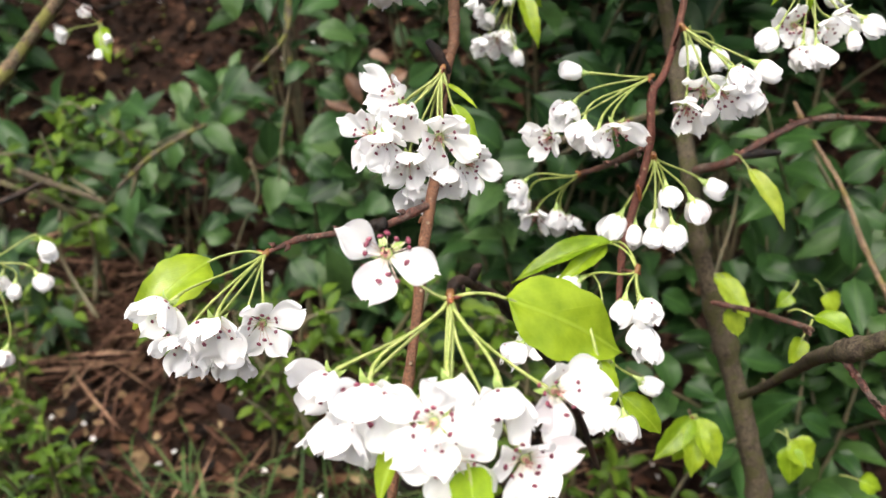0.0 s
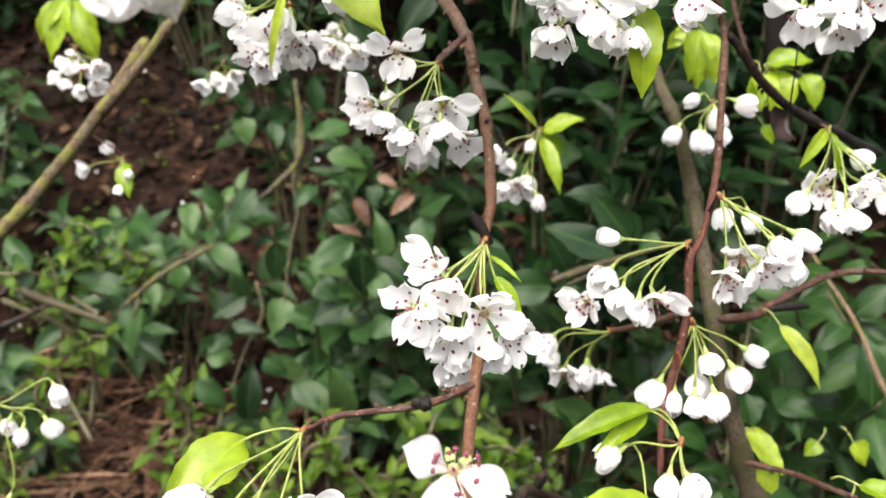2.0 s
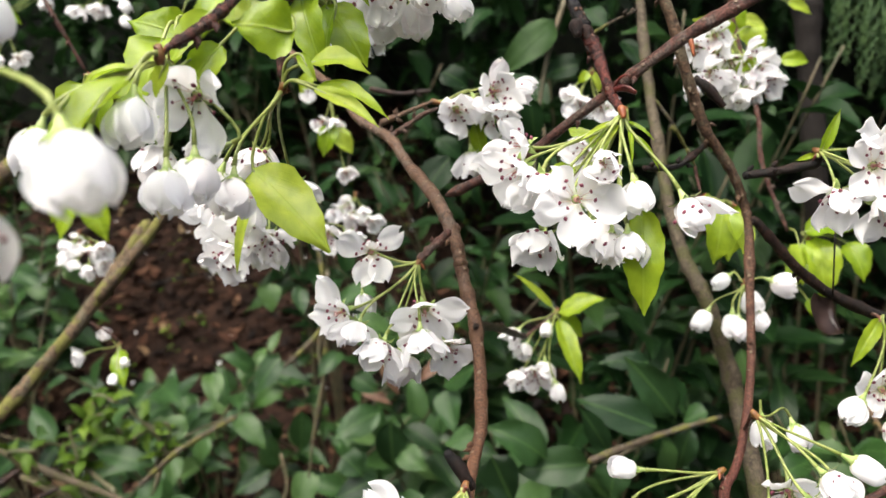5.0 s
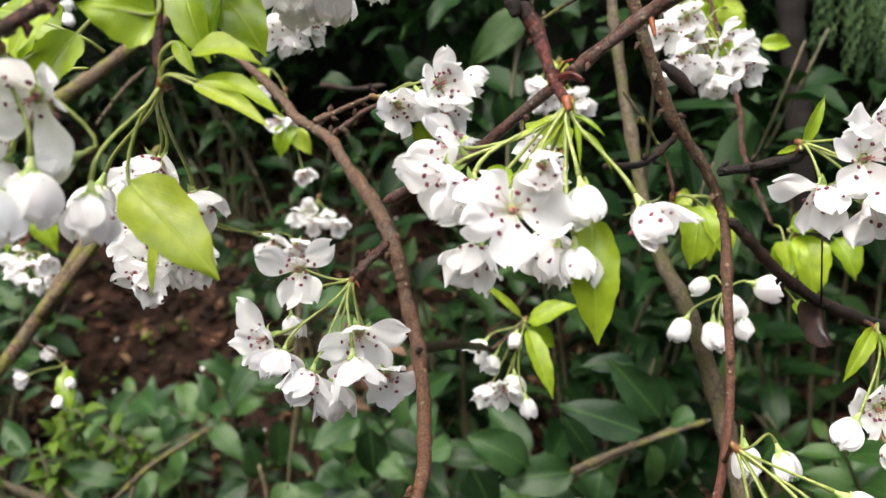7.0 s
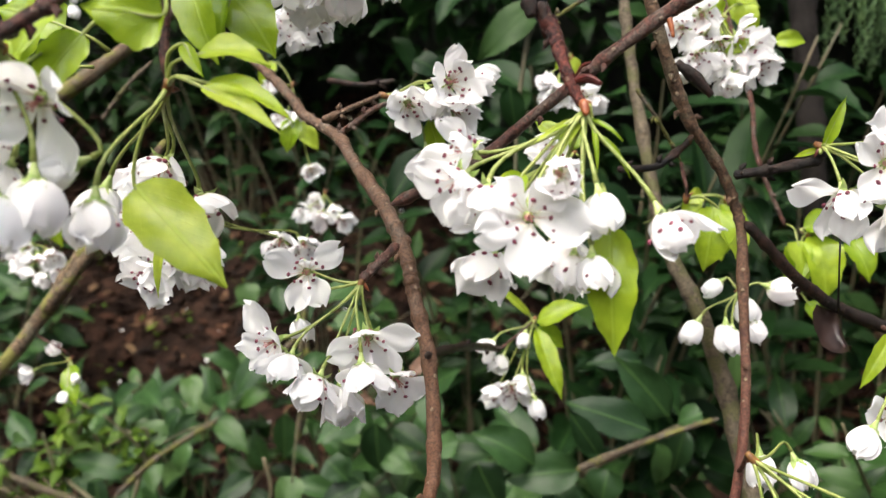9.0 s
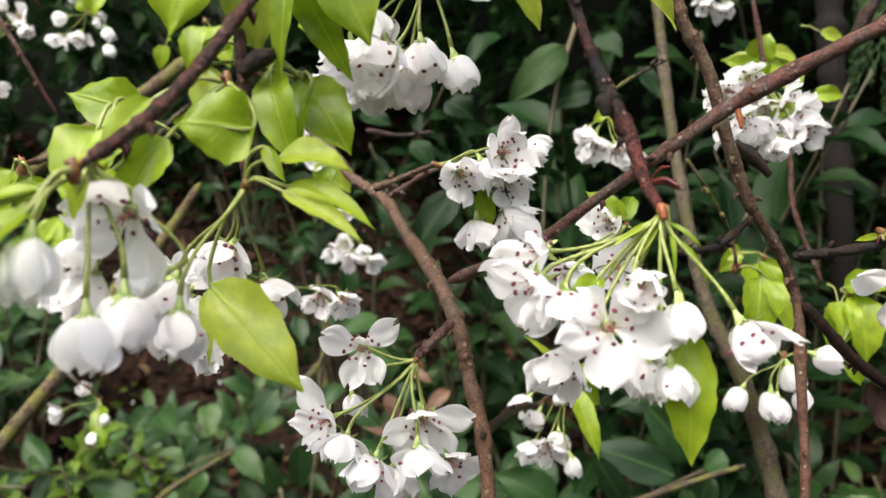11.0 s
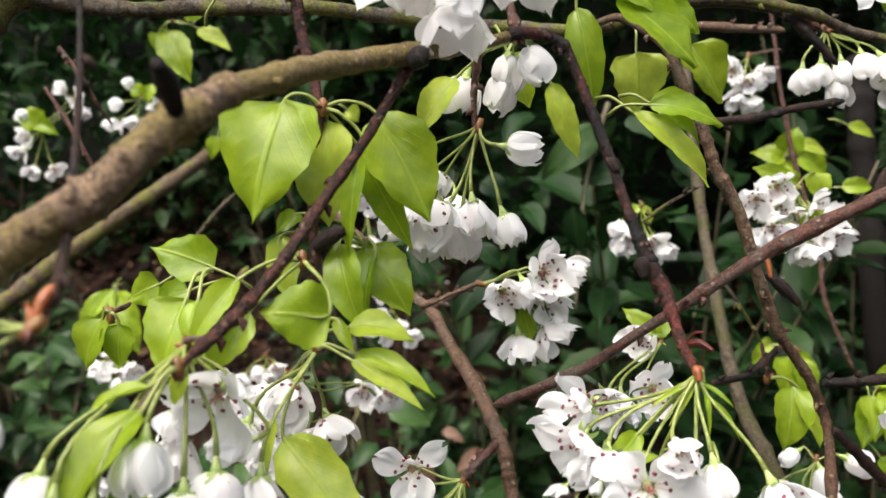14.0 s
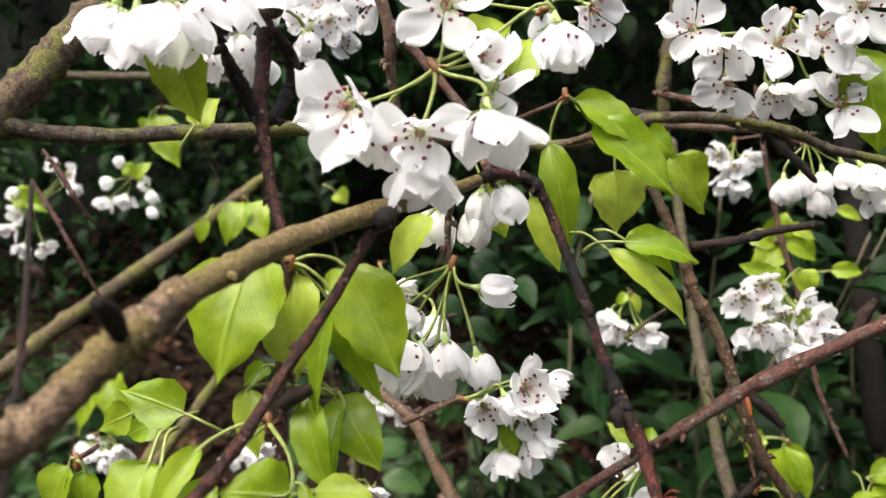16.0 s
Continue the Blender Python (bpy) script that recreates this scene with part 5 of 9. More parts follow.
bloom(c, (0.0206, 0.5769, 0.8641), (-0.63, -0.50, -0.60), 0.4, 1.0)
bloom(c, (0.0265, 0.5794, 0.8538), (-0.45, -0.64, -0.62), 0.5, 1.0)
bloom(c, (0.0320, 0.5654, 0.8405), (-0.09, -1.00, -0.03), 0.85, 1.0)
bloom(c, (0.0457, 0.5628, 0.8300), (0.27, -0.43, -0.86), 0.2, 1.0)
bloom(c, (0.0219, 0.5699, 0.8385), (-0.52, -0.83, -0.20), 0.7, 1.0)
bloom(c, (0.0391, 0.5716, 0.8435), (0.20, -0.72, -0.67), 0.5, 1.0)
leaf(c, (0.0486, 0.5759, 0.8770), (0.0763, 0.5688, 0.8869), 0.0141, (0.13, -0.61, 0.78), 0.15)
leaf(c, (0.0485, 0.5749, 0.8734), (0.0567, 0.5502, 0.8399), 0.0126, (0.22, -0.91, 0.35), 0.6)
leaf(c, (0.0449, 0.5768, 0.8807), (0.0239, 0.5723, 0.9035), 0.0052, (0.03, -0.80, 0.61), 0.5)
leaf(c, (0.0485, 0.5749, 0.8734), (0.0641, 0.5770, 0.8612), 0.0136, (0.02, -0.82, 0.57), 0.3)

c = cluster("few small white buds on arching stalks", (-0.2997, 0.4809, 0.7337), (0.0160, -0.0072, -0.0236), (0.0013, 0.0118, -0.0015))
bloom(c, (-0.2598, 0.4821, 0.7371), (0.52, -0.59, -0.62), 0.25, 1.0)
bloom(c, (-0.2837, 0.4728, 0.7124), (-0.13, -0.53, -0.84), 0.3, 1.0)
bloom(c, (-0.2641, 0.4746, 0.7175), (0.45, -0.41, -0.79), 0.1, 1.0)
bloom(c, (-0.2922, 0.4585, 0.6747), (-0.35, -0.69, -0.63), 0.5, 1.0)
bloom(c, (-0.2966, 0.4846, 0.7153), (-0.45, -0.59, -0.67), 0.4, 1.0)
bloom(c, (-0.3062, 0.4695, 0.7037), (-0.24, -0.78, -0.58), 0.5, 1.0)

c = cluster("tiny half-open blossoms with one yellow-green leaf", (-0.2777, 0.6820, 0.8471), (-0.0084, -0.0089, -0.0095), (-0.0248, -0.0023, 0.0233))
bloom(c, (-0.2883, 0.6819, 0.8546), (-0.07, -0.66, 0.75), 0.5, 0.85)
bloom(c, (-0.3092, 0.6789, 0.8391), (-0.55, -0.84, 0.04), 0.55, 0.85)
bloom(c, (-0.2691, 0.6685, 0.8342), (0.30, -0.91, -0.27), 0.08, 0.8)
bloom(c, (-0.2780, 0.6631, 0.8228), (-0.13, -0.59, -0.80), 0.1, 0.8)
leaf(c, (-0.2770, 0.6801, 0.8430), (-0.2696, 0.6618, 0.8196), 0.0144, (0.02, -0.81, 0.59), 0.2)

c = cluster("faint pale cluster below lime leaves", (-0.3524, 0.8065, 0.9134), (-0.0039, -0.0113, -0.0173), (0.0010, 0.0120, -0.0003))
bloom(c, (-0.3653, 0.7964, 0.8966), (-0.31, -0.93, -0.17), 0.6, 1.0)
bloom(c, (-0.3346, 0.7913, 0.8948), (0.41, -0.89, -0.19), 0.7, 1.0)
bloom(c, (-0.3503, 0.7899, 0.8907), (-0.01, -0.74, -0.68), 0.6, 1.0)
bloom(c, (-0.3752, 0.8030, 0.9023), (-0.71, -0.68, -0.17), 0.5, 1.0)
leaf(c, (-0.3562, 0.8122, 0.9717), (-0.3709, 0.7867, 0.9180), 0.0257, (-0.17, -0.88, 0.45), 0.3)
leaf(c, (-0.3537, 0.8115, 0.9692), (-0.3301, 0.7874, 0.9180), 0.0283, (0.22, -0.91, 0.35), 0.3)
leaf(c, (-0.3615, 0.8114, 0.9694), (-0.3857, 0.7971, 0.9378), 0.0206, (0.02, -0.82, 0.57), 0.3)

c = cluster("white cluster hanging close behind a broad leaf", (-0.0877, 0.4155, 0.9750), (-0.0125, 0.0087, -0.0201), (0.0006, 0.0119, 0.0010))
bloom(c, (-0.1123, 0.4268, 0.9602), (-0.48, -0.88, 0.05), 0.85, 1.0)
bloom(c, (-0.0958, 0.4220, 0.9552), (0.16, -0.99, 0.05), 0.9, 1.0)
bloom(c, (-0.1026, 0.4247, 0.9427), (-0.11, -0.66, -0.75), 0.7, 1.0)
bloom(c, (-0.0837, 0.4215, 0.9475), (0.46, -0.86, -0.20), 0.85, 1.0)
bloom(c, (-0.1160, 0.4325, 0.9657), (-0.61, -0.64, 0.47), 0.7, 1.0)
bloom(c, (-0.0907, 0.4177, 0.9579), (0.16, -0.33, -0.93), 0.15, 1.0)
leaf(c, (-0.0878, 0.4154, 0.9743), (-0.0981, 0.4088, 0.9364), 0.0050, (-0.04, -0.99, 0.16), 0.6)

c = cluster("flat far cluster of white flowers in shade", (-0.1082, 0.8113, 0.9431), (-0.0006, -0.0085, -0.0166), (0.0008, 0.0119, 0.0011))
bloom(c, (-0.1238, 0.7984, 0.9290), (-0.41, -0.90, -0.16), 0.8, 1.0)
bloom(c, (-0.1098, 0.7982, 0.9231), (-0.00, -0.92, -0.40), 0.8, 1.0)
bloom(c, (-0.0932, 0.7985, 0.9194), (0.41, -0.85, -0.32), 0.85, 1.0)
bloom(c, (-0.1146, 0.8096, 0.9333), (0.06, -0.97, 0.24), 0.8, 1.0)
bloom(c, (-0.1023, 0.8093, 0.9275), (0.22, -0.97, -0.07), 0.6, 1.0)

c = cluster("small far blossoms among young leaves", (-0.1114, 0.7425, 1.0288), (-0.0029, -0.0041, -0.0279), (0.0008, 0.0119, 0.0011))
bloom(c, (-0.1275, 0.7417, 1.0281), (-0.49, -0.86, -0.14), 0.5, 1.0)
bloom(c, (-0.1196, 0.7388, 1.0053), (-0.08, -0.98, -0.17), 0.7, 1.0)
bloom(c, (-0.1083, 0.7394, 1.0056), (0.41, -0.85, -0.32), 0.7, 1.0)
bloom(c, (-0.1019, 0.7338, 0.9646), (0.22, -0.97, -0.07), 0.7, 1.0)
leaf(c, (-0.1113, 0.7390, 1.0038), (-0.1196, 0.7351, 0.9795), 0.0168, (0.07, -0.89, 0.46), 0.3)
leaf(c, (-0.1094, 0.7387, 1.0015), (-0.0965, 0.7362, 0.9796), 0.0147, (0.07, -0.89, 0.46), 0.3)
leaf(c, (-0.1226, 0.7445, 1.0464), (-0.1365, 0.7417, 1.0309), 0.0126, (0.07, -0.89, 0.46), 0.3)

c = cluster("spreading white cluster with one star-shaped bloom", (-0.0189, 0.3942, 0.9400), (-0.0109, -0.0093, -0.0189), (0.0000, 0.0000, 0.0000))
blossom(c, (-0.0372, 0.3936, 0.9446), (0.03, -0.98, 0.12), (1.00, 0.05, -0.06), 1.22, ((160, 1, 1.1), (248, 1, 1.05), (293, 1, 1.0), (32, 1, 1.0), (90, 0.6, 0.6)))
blossom(c, (-0.0427, 0.3975, 0.9273), (0.10, -0.30, -0.95), (1.00, 0.05, -0.06), 0.95, BELL)
blossom(c, (-0.0488, 0.3865, 0.9229), (-0.62, -0.76, -0.05), (1.00, 0.05, -0.06), 1.25, ((135, 1, 1.3), (190, 1, 1), (240, 0.9, 1.05), (300, 0.85, 1.0), (50, 0.7, 1.0)))
blossom(c, (-0.0418, 0.3769, 0.9196), (-0.25, -0.80, -0.55), (1.00, 0.05, -0.06), 1.15, HOOD)
blossom(c, (-0.0173, 0.3849, 0.9225), (0.06, -0.95, -0.25), (1.00, 0.05, -0.06), 1.3, ((-2, 1, 1.2), (195, 0.9, 1.05), (250, 1, 1.15), (310, 0.95, 1.1), (95, 0.5, 0.9)))
blossom(c, (-0.0187, 0.3747, 0.9163), (-0.02, -0.30, -0.95), (1.00, 0.05, -0.06), 1.3, ((90, 0.6, 1.1), (18, 0.7, 1.1), (162, 0.7, 1.1), (236, 0.7, 1.1), (306, 0.6, 1.1)), 10)
blossom(c, (-0.0328, 0.3750, 0.9125), (-0.30, -0.78, -0.55), (1.00, 0.05, -0.06), 1.25, HOOD)
blossom(c, (-0.0279, 0.3828, 0.9065), (0.00, -0.50, -0.85), (1.00, 0.05, -0.06), 1.25, CUP, 20)
blossom(c, (-0.0097, 0.3881, 0.9069), (0.45, -0.80, -0.40), (1.00, 0.05, -0.06), 1.2, ((-25, 1, 1.1), (215, 0.9, 1.0), (270, 1, 1.15), (330, 1, 1.15), (80, 0.7, 1.0)))

c = cluster("upright loose cluster of five white flowers", (-0.0117, 0.4479, 1.0033), (0.0237, 0.0017, -0.0087), (0.0000, 0.0000, 0.0000))
bloom(c, (-0.0025, 0.4474, 0.9991), (-0.15, -0.98, 0.10), 0.95, 1.0)
bloom(c, (0.0076, 0.4474, 1.0000), (0.10, -0.51, -0.85), 0.45, 1.0)
bloom(c, (0.0165, 0.4468, 1.0066), (0.20, -0.96, 0.18), 0.85, 1.0)
bloom(c, (0.0264, 0.4547, 1.0059), (0.94, -0.33, -0.12), 0.55, 1.0)
bloom(c, (0.0166, 0.4477, 0.9939), (0.26, -0.91, -0.33), 0.85, 1.0)
bloom(c, (0.0033, 0.4519, 0.9762), (-0.12, -0.38, -0.92), 0.55, 1.0)
bloom(c, (0.0163, 0.4515, 0.9805), (0.45, -0.66, -0.61), 0.7, 1.0)
leaf(c, (0.0049, 0.4516, 0.9930), (0.0087, 0.4554, 0.9754), 0.0076, (0.10, -0.95, 0.28), 0.2)

c = cluster("large open white blossom cluster with rose-purple anthers", (0.0510, 0.3268, 0.9908), (-0.0132, -0.0081, -0.0248), (0.0000, 0.0000, 0.0000))
blossom(c, (0.0214, 0.3296, 0.9829), (-0.71, -0.68, 0.18), (1.00, 0.06, -0.06), 1.15, ((185, 1, 1.15), (110, 0.8, 1), (255, 0.95, 1.1), (310, 0.7, 1), (40, 0.5, 0.9)))
blossom(c, (0.0194, 0.3207, 0.9768), (-0.51, -0.72, -0.46), (1.00, 0.06, -0.06), 1.2, ((150, 0.9, 1), (198, 1, 1.15), (258, 0.9, 1.15), (320, 0.7, 1), (70, 0.6, 1)))
blossom(c, (0.0254, 0.3157, 0.9739), (-0.19, -0.85, -0.50), (1.00, 0.06, -0.06), 1.15, HOOD)
blossom(c, (0.0343, 0.3093, 0.9674), (0.06, -1.00, 0.04), (1.00, 0.06, -0.06), 1.22, ((205, 1, 1.1), (268, 1, 1.1), (348, 1, 1.1), (62, 0.8, 1), (135, 0.95, 1)))
blossom(c, (0.0416, 0.3082, 0.9773), (0.09, -0.98, -0.18), (1.00, 0.06, -0.06), 1.05, BELL)
blossom(c, (0.0515, 0.3133, 0.9708), (0.12, -0.46, -0.88), (1.00, 0.06, -0.06), 1.2, BUD)
blossom(c, (0.0660, 0.3147, 0.9649), (0.33, -0.44, -0.83), (1.00, 0.06, -0.06), 1.3, ((20, 0.7, 1.15), (90, 0.1, 1), (160, 0.1, 1), (230, 0.2, 1), (300, 0.2, 1)))
blossom(c, (0.0453, 0.3193, 0.9558), (-0.14, -0.43, -0.89), (1.00, 0.06, -0.06), 1.15, BELL)
blossom(c, (0.0490, 0.3124, 0.9563), (0.01, -0.37, -0.93), (1.00, 0.06, -0.06), 1.15, ((20, 0.3, 1), (90, 0.2, 1), (160, 0.3, 1), (230, 0.2, 1), (300, 0.4, 1.1)))
blossom(c, (0.0256, 0.3280, 0.9556), (-0.39, -0.84, -0.38), (1.00, 0.06, -0.06), 1.15, HOOD)
blossom(c, (0.0412, 0.3269, 0.9583), (0.21, -0.74, -0.64), (1.00, 0.06, -0.06), 1.1, CUP, 20)
leaf(c, (0.0541, 0.3184, 0.9625), (0.0521, 0.3096, 0.9330), 0.0127, (-0.08, -0.97, 0.23), 0.35)
leaf(c, (0.0345, 0.3240, 0.9764), (0.0253, 0.3173, 0.9684), 0.0069, (0.08, -0.87, 0.48), 0.3)
leaf(c, (0.0531, 0.3262, 0.9849), (0.0611, 0.3203, 0.9742), 0.0019, (0.26, -0.92, 0.30), 0.5)
leaf(c, (0.0519, 0.3266, 0.9884), (0.0593, 0.3214, 0.9837), 0.0016, (0.26, -0.85, 0.46), 0.5)
leaf(c, (0.0498, 0.3264, 0.9879), (0.0422, 0.3198, 0.9794), 0.0019, (-0.12, -0.94, 0.32), 0.5)
leaf(c, (0.0525, 0.3265, 0.9877), (0.0521, 0.3200, 0.9761), 0.0016, (0.07, -0.97, 0.22), 0.5)
leaf(c, (0.0495, 0.3285, 0.9884), (0.0371, 0.3202, 0.9851), 0.0017, (-0.09, -0.83, 0.56), 0.5)

c = cluster("ragged lime leaf beside hanging blossom", (0.1108, 0.4781, 0.9508), (0.0000, 0.0000, 0.0100), (-0.0012, 0.0011, 0.0157))
leaf(c, (0.1228, 0.4822, 0.9459), (0.1161, 0.4699, 0.9205), 0.0180, (0.12, -0.89, 0.45), 0.25)
leaf(c, (0.1258, 0.4819, 0.9444), (0.1310, 0.4704, 0.9216), 0.0135, (0.31, -0.89, 0.34), 0.3)

c = cluster("bright white flowers under young leaves", (0.1492, 0.5517, 1.0323), (-0.0085, -0.0112, -0.0138), (0.0003, 0.0117, 0.0025))
bloom(c, (0.1250, 0.5393, 1.0276), (-0.42, -0.90, 0.06), 0.8, 1.0)
bloom(c, (0.1367, 0.5405, 1.0319), (0.07, -0.96, -0.26), 0.8, 1.0)
bloom(c, (0.1320, 0.5345, 1.0129), (-0.08, -0.96, -0.26), 0.9, 1.0)
bloom(c, (0.1566, 0.5420, 1.0203), (0.49, -0.87, 0.10), 0.85, 1.0)
bloom(c, (0.1588, 0.5419, 1.0110), (0.42, -0.68, -0.60), 0.75, 1.0)
bloom(c, (0.1467, 0.5461, 1.0184), (0.08, -0.98, -0.17), 0.8, 1.0)
bloom(c, (0.1288, 0.5391, 1.0074), (-0.22, -0.44, -0.87), 0.7, 1.0)
leaf(c, (0.1492, 0.5517, 1.0323), (0.1282, 0.5501, 1.0439), 0.0131, (0.11, -0.93, 0.36), 0.3)
leaf(c, (0.1493, 0.5517, 1.0337), (0.1381, 0.5509, 1.0403), 0.0116, (0.11, -0.93, 0.36), 0.3)

c = cluster("group of round lime-green young leaves", (0.1841, 0.6809, 1.0484), (0.0000, 0.0000, 0.0100), (0.0031, -0.0054, 0.0020))
leaf(c, (0.1860, 0.6811, 1.0483), (0.1680, 0.6737, 1.0235), 0.0206, (0.01, -0.90, 0.44), 0.2)
leaf(c, (0.1881, 0.6814, 1.0519), (0.2115, 0.6781, 1.0355), 0.0168, (0.11, -0.93, 0.36), 0.3)
leaf(c, (0.1844, 0.6811, 1.0521), (0.1921, 0.6772, 1.0685), 0.0187, (0.11, -0.83, 0.55), 0.2)
leaf(c, (0.1923, 0.6820, 1.0591), (0.2105, 0.6784, 1.0486), 0.0097, (0.11, -0.93, 0.36), 0.3)
leaf(c, (0.1841, 0.6809, 1.0484), (0.1634, 0.6843, 1.0554), 0.0151, (0.11, -0.93, 0.36), 0.3)
leaf(c, (0.2202, 0.6837, 1.0271), (0.2405, 0.6805, 1.0253), 0.0120, (0.11, -0.93, 0.36), 0.3)
leaf(c, (0.2285, 0.6906, 1.0680), (0.2469, 0.6921, 1.0592), 0.0099, (0.11, -0.93, 0.36), 0.3)

c = cluster("large white flowers on a leafy spur", (0.1369, 0.4003, 0.9732), (0.0109, -0.0179, -0.0090), (0.0012, 0.0009, -0.0016))
blossom(c, (0.1379, 0.3858, 0.9587), (-0.05, -0.59, -0.80), (1.00, 0.04, -0.08), 1.4, ((172, 0.95, 1.1), (8, 0.95, 1.1), (250, 0.6, 1.1), (300, 0.6, 1.1), (90, 0.5, 1)))
blossom(c, (0.1481, 0.3799, 0.9677), (0.14, -0.99, 0.04), (1.00, 0.04, -0.08), 1.35, OPEN)
blossom(c, (0.1517, 0.3813, 0.9539), (0.12, -0.97, -0.22), (1.00, 0.04, -0.08), 1.4, HOOD)
blossom(c, (0.1534, 0.3824, 0.9764), (0.66, -0.70, 0.26), (1.00, 0.04, -0.08), 1.3, OPEN, 20)
bloom(c, (0.1626, 0.3788, 0.9595), (0.34, -0.93, 0.11), 0.85, 1.0)
leaf(c, (0.1373, 0.3993, 0.9728), (0.1439, 0.3967, 0.9890), 0.0047, (0.07, -0.91, 0.41), 0.6)
leaf(c, (0.1376, 0.4012, 0.9717), (0.1307, 0.4086, 0.9697), 0.0026, (0.07, -0.89, 0.45), 0.3)

c = cluster("few small round buds on thin stalks", (0.1412, 0.5090, 0.9027), (-0.0036, -0.0056, -0.0136), (0.0010, 0.0120, -0.0003))
bloom(c, (0.1275, 0.5088, 0.9030), (-0.84, -0.35, -0.42), 0.05, 1.0)
bloom(c, (0.1167, 0.5033, 0.8838), (-0.57, -0.32, -0.76), 0.08, 1.0)
bloom(c, (0.1323, 0.5008, 0.8813), (-0.11, -0.45, -0.89), 0.1, 1.0)
bloom(c, (0.1436, 0.5043, 0.8929), (0.18, -0.44, -0.88), 0.1, 1.0)
bloom(c, (0.1606, 0.5068, 0.9009), (0.93, -0.27, -0.27), 0.08, 1.0)
bloom(c, (0.1476, 0.5014, 0.8824), (0.18, -0.44, -0.88), 0.2, 1.0)
bloom(c, (0.1354, 0.4982, 0.8791), (-0.02, -0.53, -0.85), 0.25, 1.0)

c = cluster("spray of fresh lime-green leaves", (0.2075, 0.5989, 0.9118), (0.0000, 0.0000, 0.0100), (0.0010, 0.0120, -0.0003))
leaf(c, (0.2057, 0.5999, 0.9155), (0.2336, 0.5912, 0.9194), 0.0171, (0.03, -0.71, 0.70), 0.2)
leaf(c, (0.2113, 0.5990, 0.9117), (0.2109, 0.5789, 0.8765), 0.0235, (0.12, -0.89, 0.45), 0.25)
leaf(c, (0.2036, 0.5979, 0.9082), (0.1896, 0.5806, 0.8843), 0.0159, (-0.16, -0.83, 0.53), 0.2)
leaf(c, (0.2304, 0.5982, 0.9075), (0.2367, 0.5822, 0.8867), 0.0171, (0.02, -0.82, 0.57), 0.3)
leaf(c, (0.2029, 0.5887, 0.8751), (0.2095, 0.5852, 0.8620), 0.0096, (0.02, -0.82, 0.57), 0.3)

c = cluster("heavy white buds hanging on long green stalks very near", (-0.0779, 0.1959, 1.0065), (0.0085, -0.0197, -0.0223), (0.0006, 0.0119, 0.0010))
blossom(c, (-0.0805, 0.1752, 0.9938), (0.03, -0.40, -0.92), (1.00, 0.03, -0.04), 1.30, BUD)
blossom(c, (-0.0880, 0.1792, 0.9840), (0.23, -0.34, -0.91), (1.00, 0.03, -0.04), 1.26, BUD, 30)
blossom(c, (-0.0754, 0.1735, 0.9771), (-0.02, -0.35, -0.94), (1.00, 0.03, -0.04), 1.26, BUD, 10)
blossom(c, (-0.0694, 0.1777, 0.9786), (0.08, -0.35, -0.93), (1.00, 0.03, -0.04), 1.26, ((95, 0.2, 1), (22, 0.3, 1), (160, 0.3, 1), (238, 0.2, 1), (310, 0.4, 1)))
blossom(c, (-0.0584, 0.1745, 0.9820), (0.08, -0.35, -0.93), (1.00, 0.03, -0.04), 1.35, ((95, 0.2, 1), (22, 0.2, 1), (160, 0.3, 1), (238, 0.4, 1.1), (310, 0.3, 1)), 50)
blossom(c, (-0.0449, 0.1768, 0.9897), (0.33, -0.37, -0.87), (1.00, 0.03, -0.04), 1.35, BUD)
leaf(c, (-0.0775, 0.1958, 1.0060), (-0.0427, 0.1267, 0.9909), 0.0050, (0.07, -0.90, 0.43), 0.3)
leaf(c, (-0.0475, 0.1273, 0.9970), (-0.0858, 0.1884, 1.0139), 0.0037, (0.07, -0.88, 0.47), 0.3)

c = cluster("white pear blossom with swelling buds among leaves", (-0.0725, 0.2883, 1.0118), (0.0007, -0.0180, -0.0192), (0.0118, -0.0119, 0.0044))
blossom(c, (-0.0639, 0.2851, 1.0016), (-0.12, -0.92, -0.38), (0.99, 0.08, -0.06), 1.2, ((110, 0.6, 1.1), (165, 0.9, 1.1), (215, 0.9, 1), (290, 0.95, 1.15), (20, 0.75, 1.1)))
blossom(c, (-0.0682, 0.2550, 0.9995), (-0.08, -0.35, -0.93), (0.99, 0.08, -0.06), 1.35, BUD)
blossom(c, (-0.0684, 0.2712, 0.9828), (0.07, -0.29, -0.95), (0.99, 0.08, -0.06), 1.4, ((95, 0.2, 1), (22, 0.3, 1), (160, 0.3, 1), (238, 0.2, 1), (310, 0.3, 1)))
blossom(c, (-0.0631, 0.2765, 0.9855), (0.02, -0.29, -0.96), (0.99, 0.08, -0.06), 1.4, BUD, 30)
blossom(c, (-0.0604, 0.2892, 0.9883), (-0.93, -0.20, -0.25), (0.99, 0.08, -0.06), 1.2, BUD, 10)
blossom(c, (-0.0767, 0.2916, 0.9884), (-0.21, -0.66, -0.72), (0.99, 0.08, -0.06), 1.0, CUP)
blossom(c, (-0.0763, 0.2889, 0.9963), (-0.24, -0.32, -0.92), (0.99, 0.08, -0.06), 0.9, BELL)
blossom(c, (-0.0741, 0.2437, 0.9908), (-0.13, -0.31, -0.94), (0.99, 0.08, -0.06), 1.4, BELL)
blossom(c, (-0.0821, 0.2451, 0.9917), (-0.13, -0.31, -0.94), (0.99, 0.08, -0.06), 1.3, BUD)
blossom(c, (-0.0893, 0.2533, 0.9940), (-0.24, -0.32, -0.92), (0.99, 0.08, -0.06), 1.3, BUD, 40)
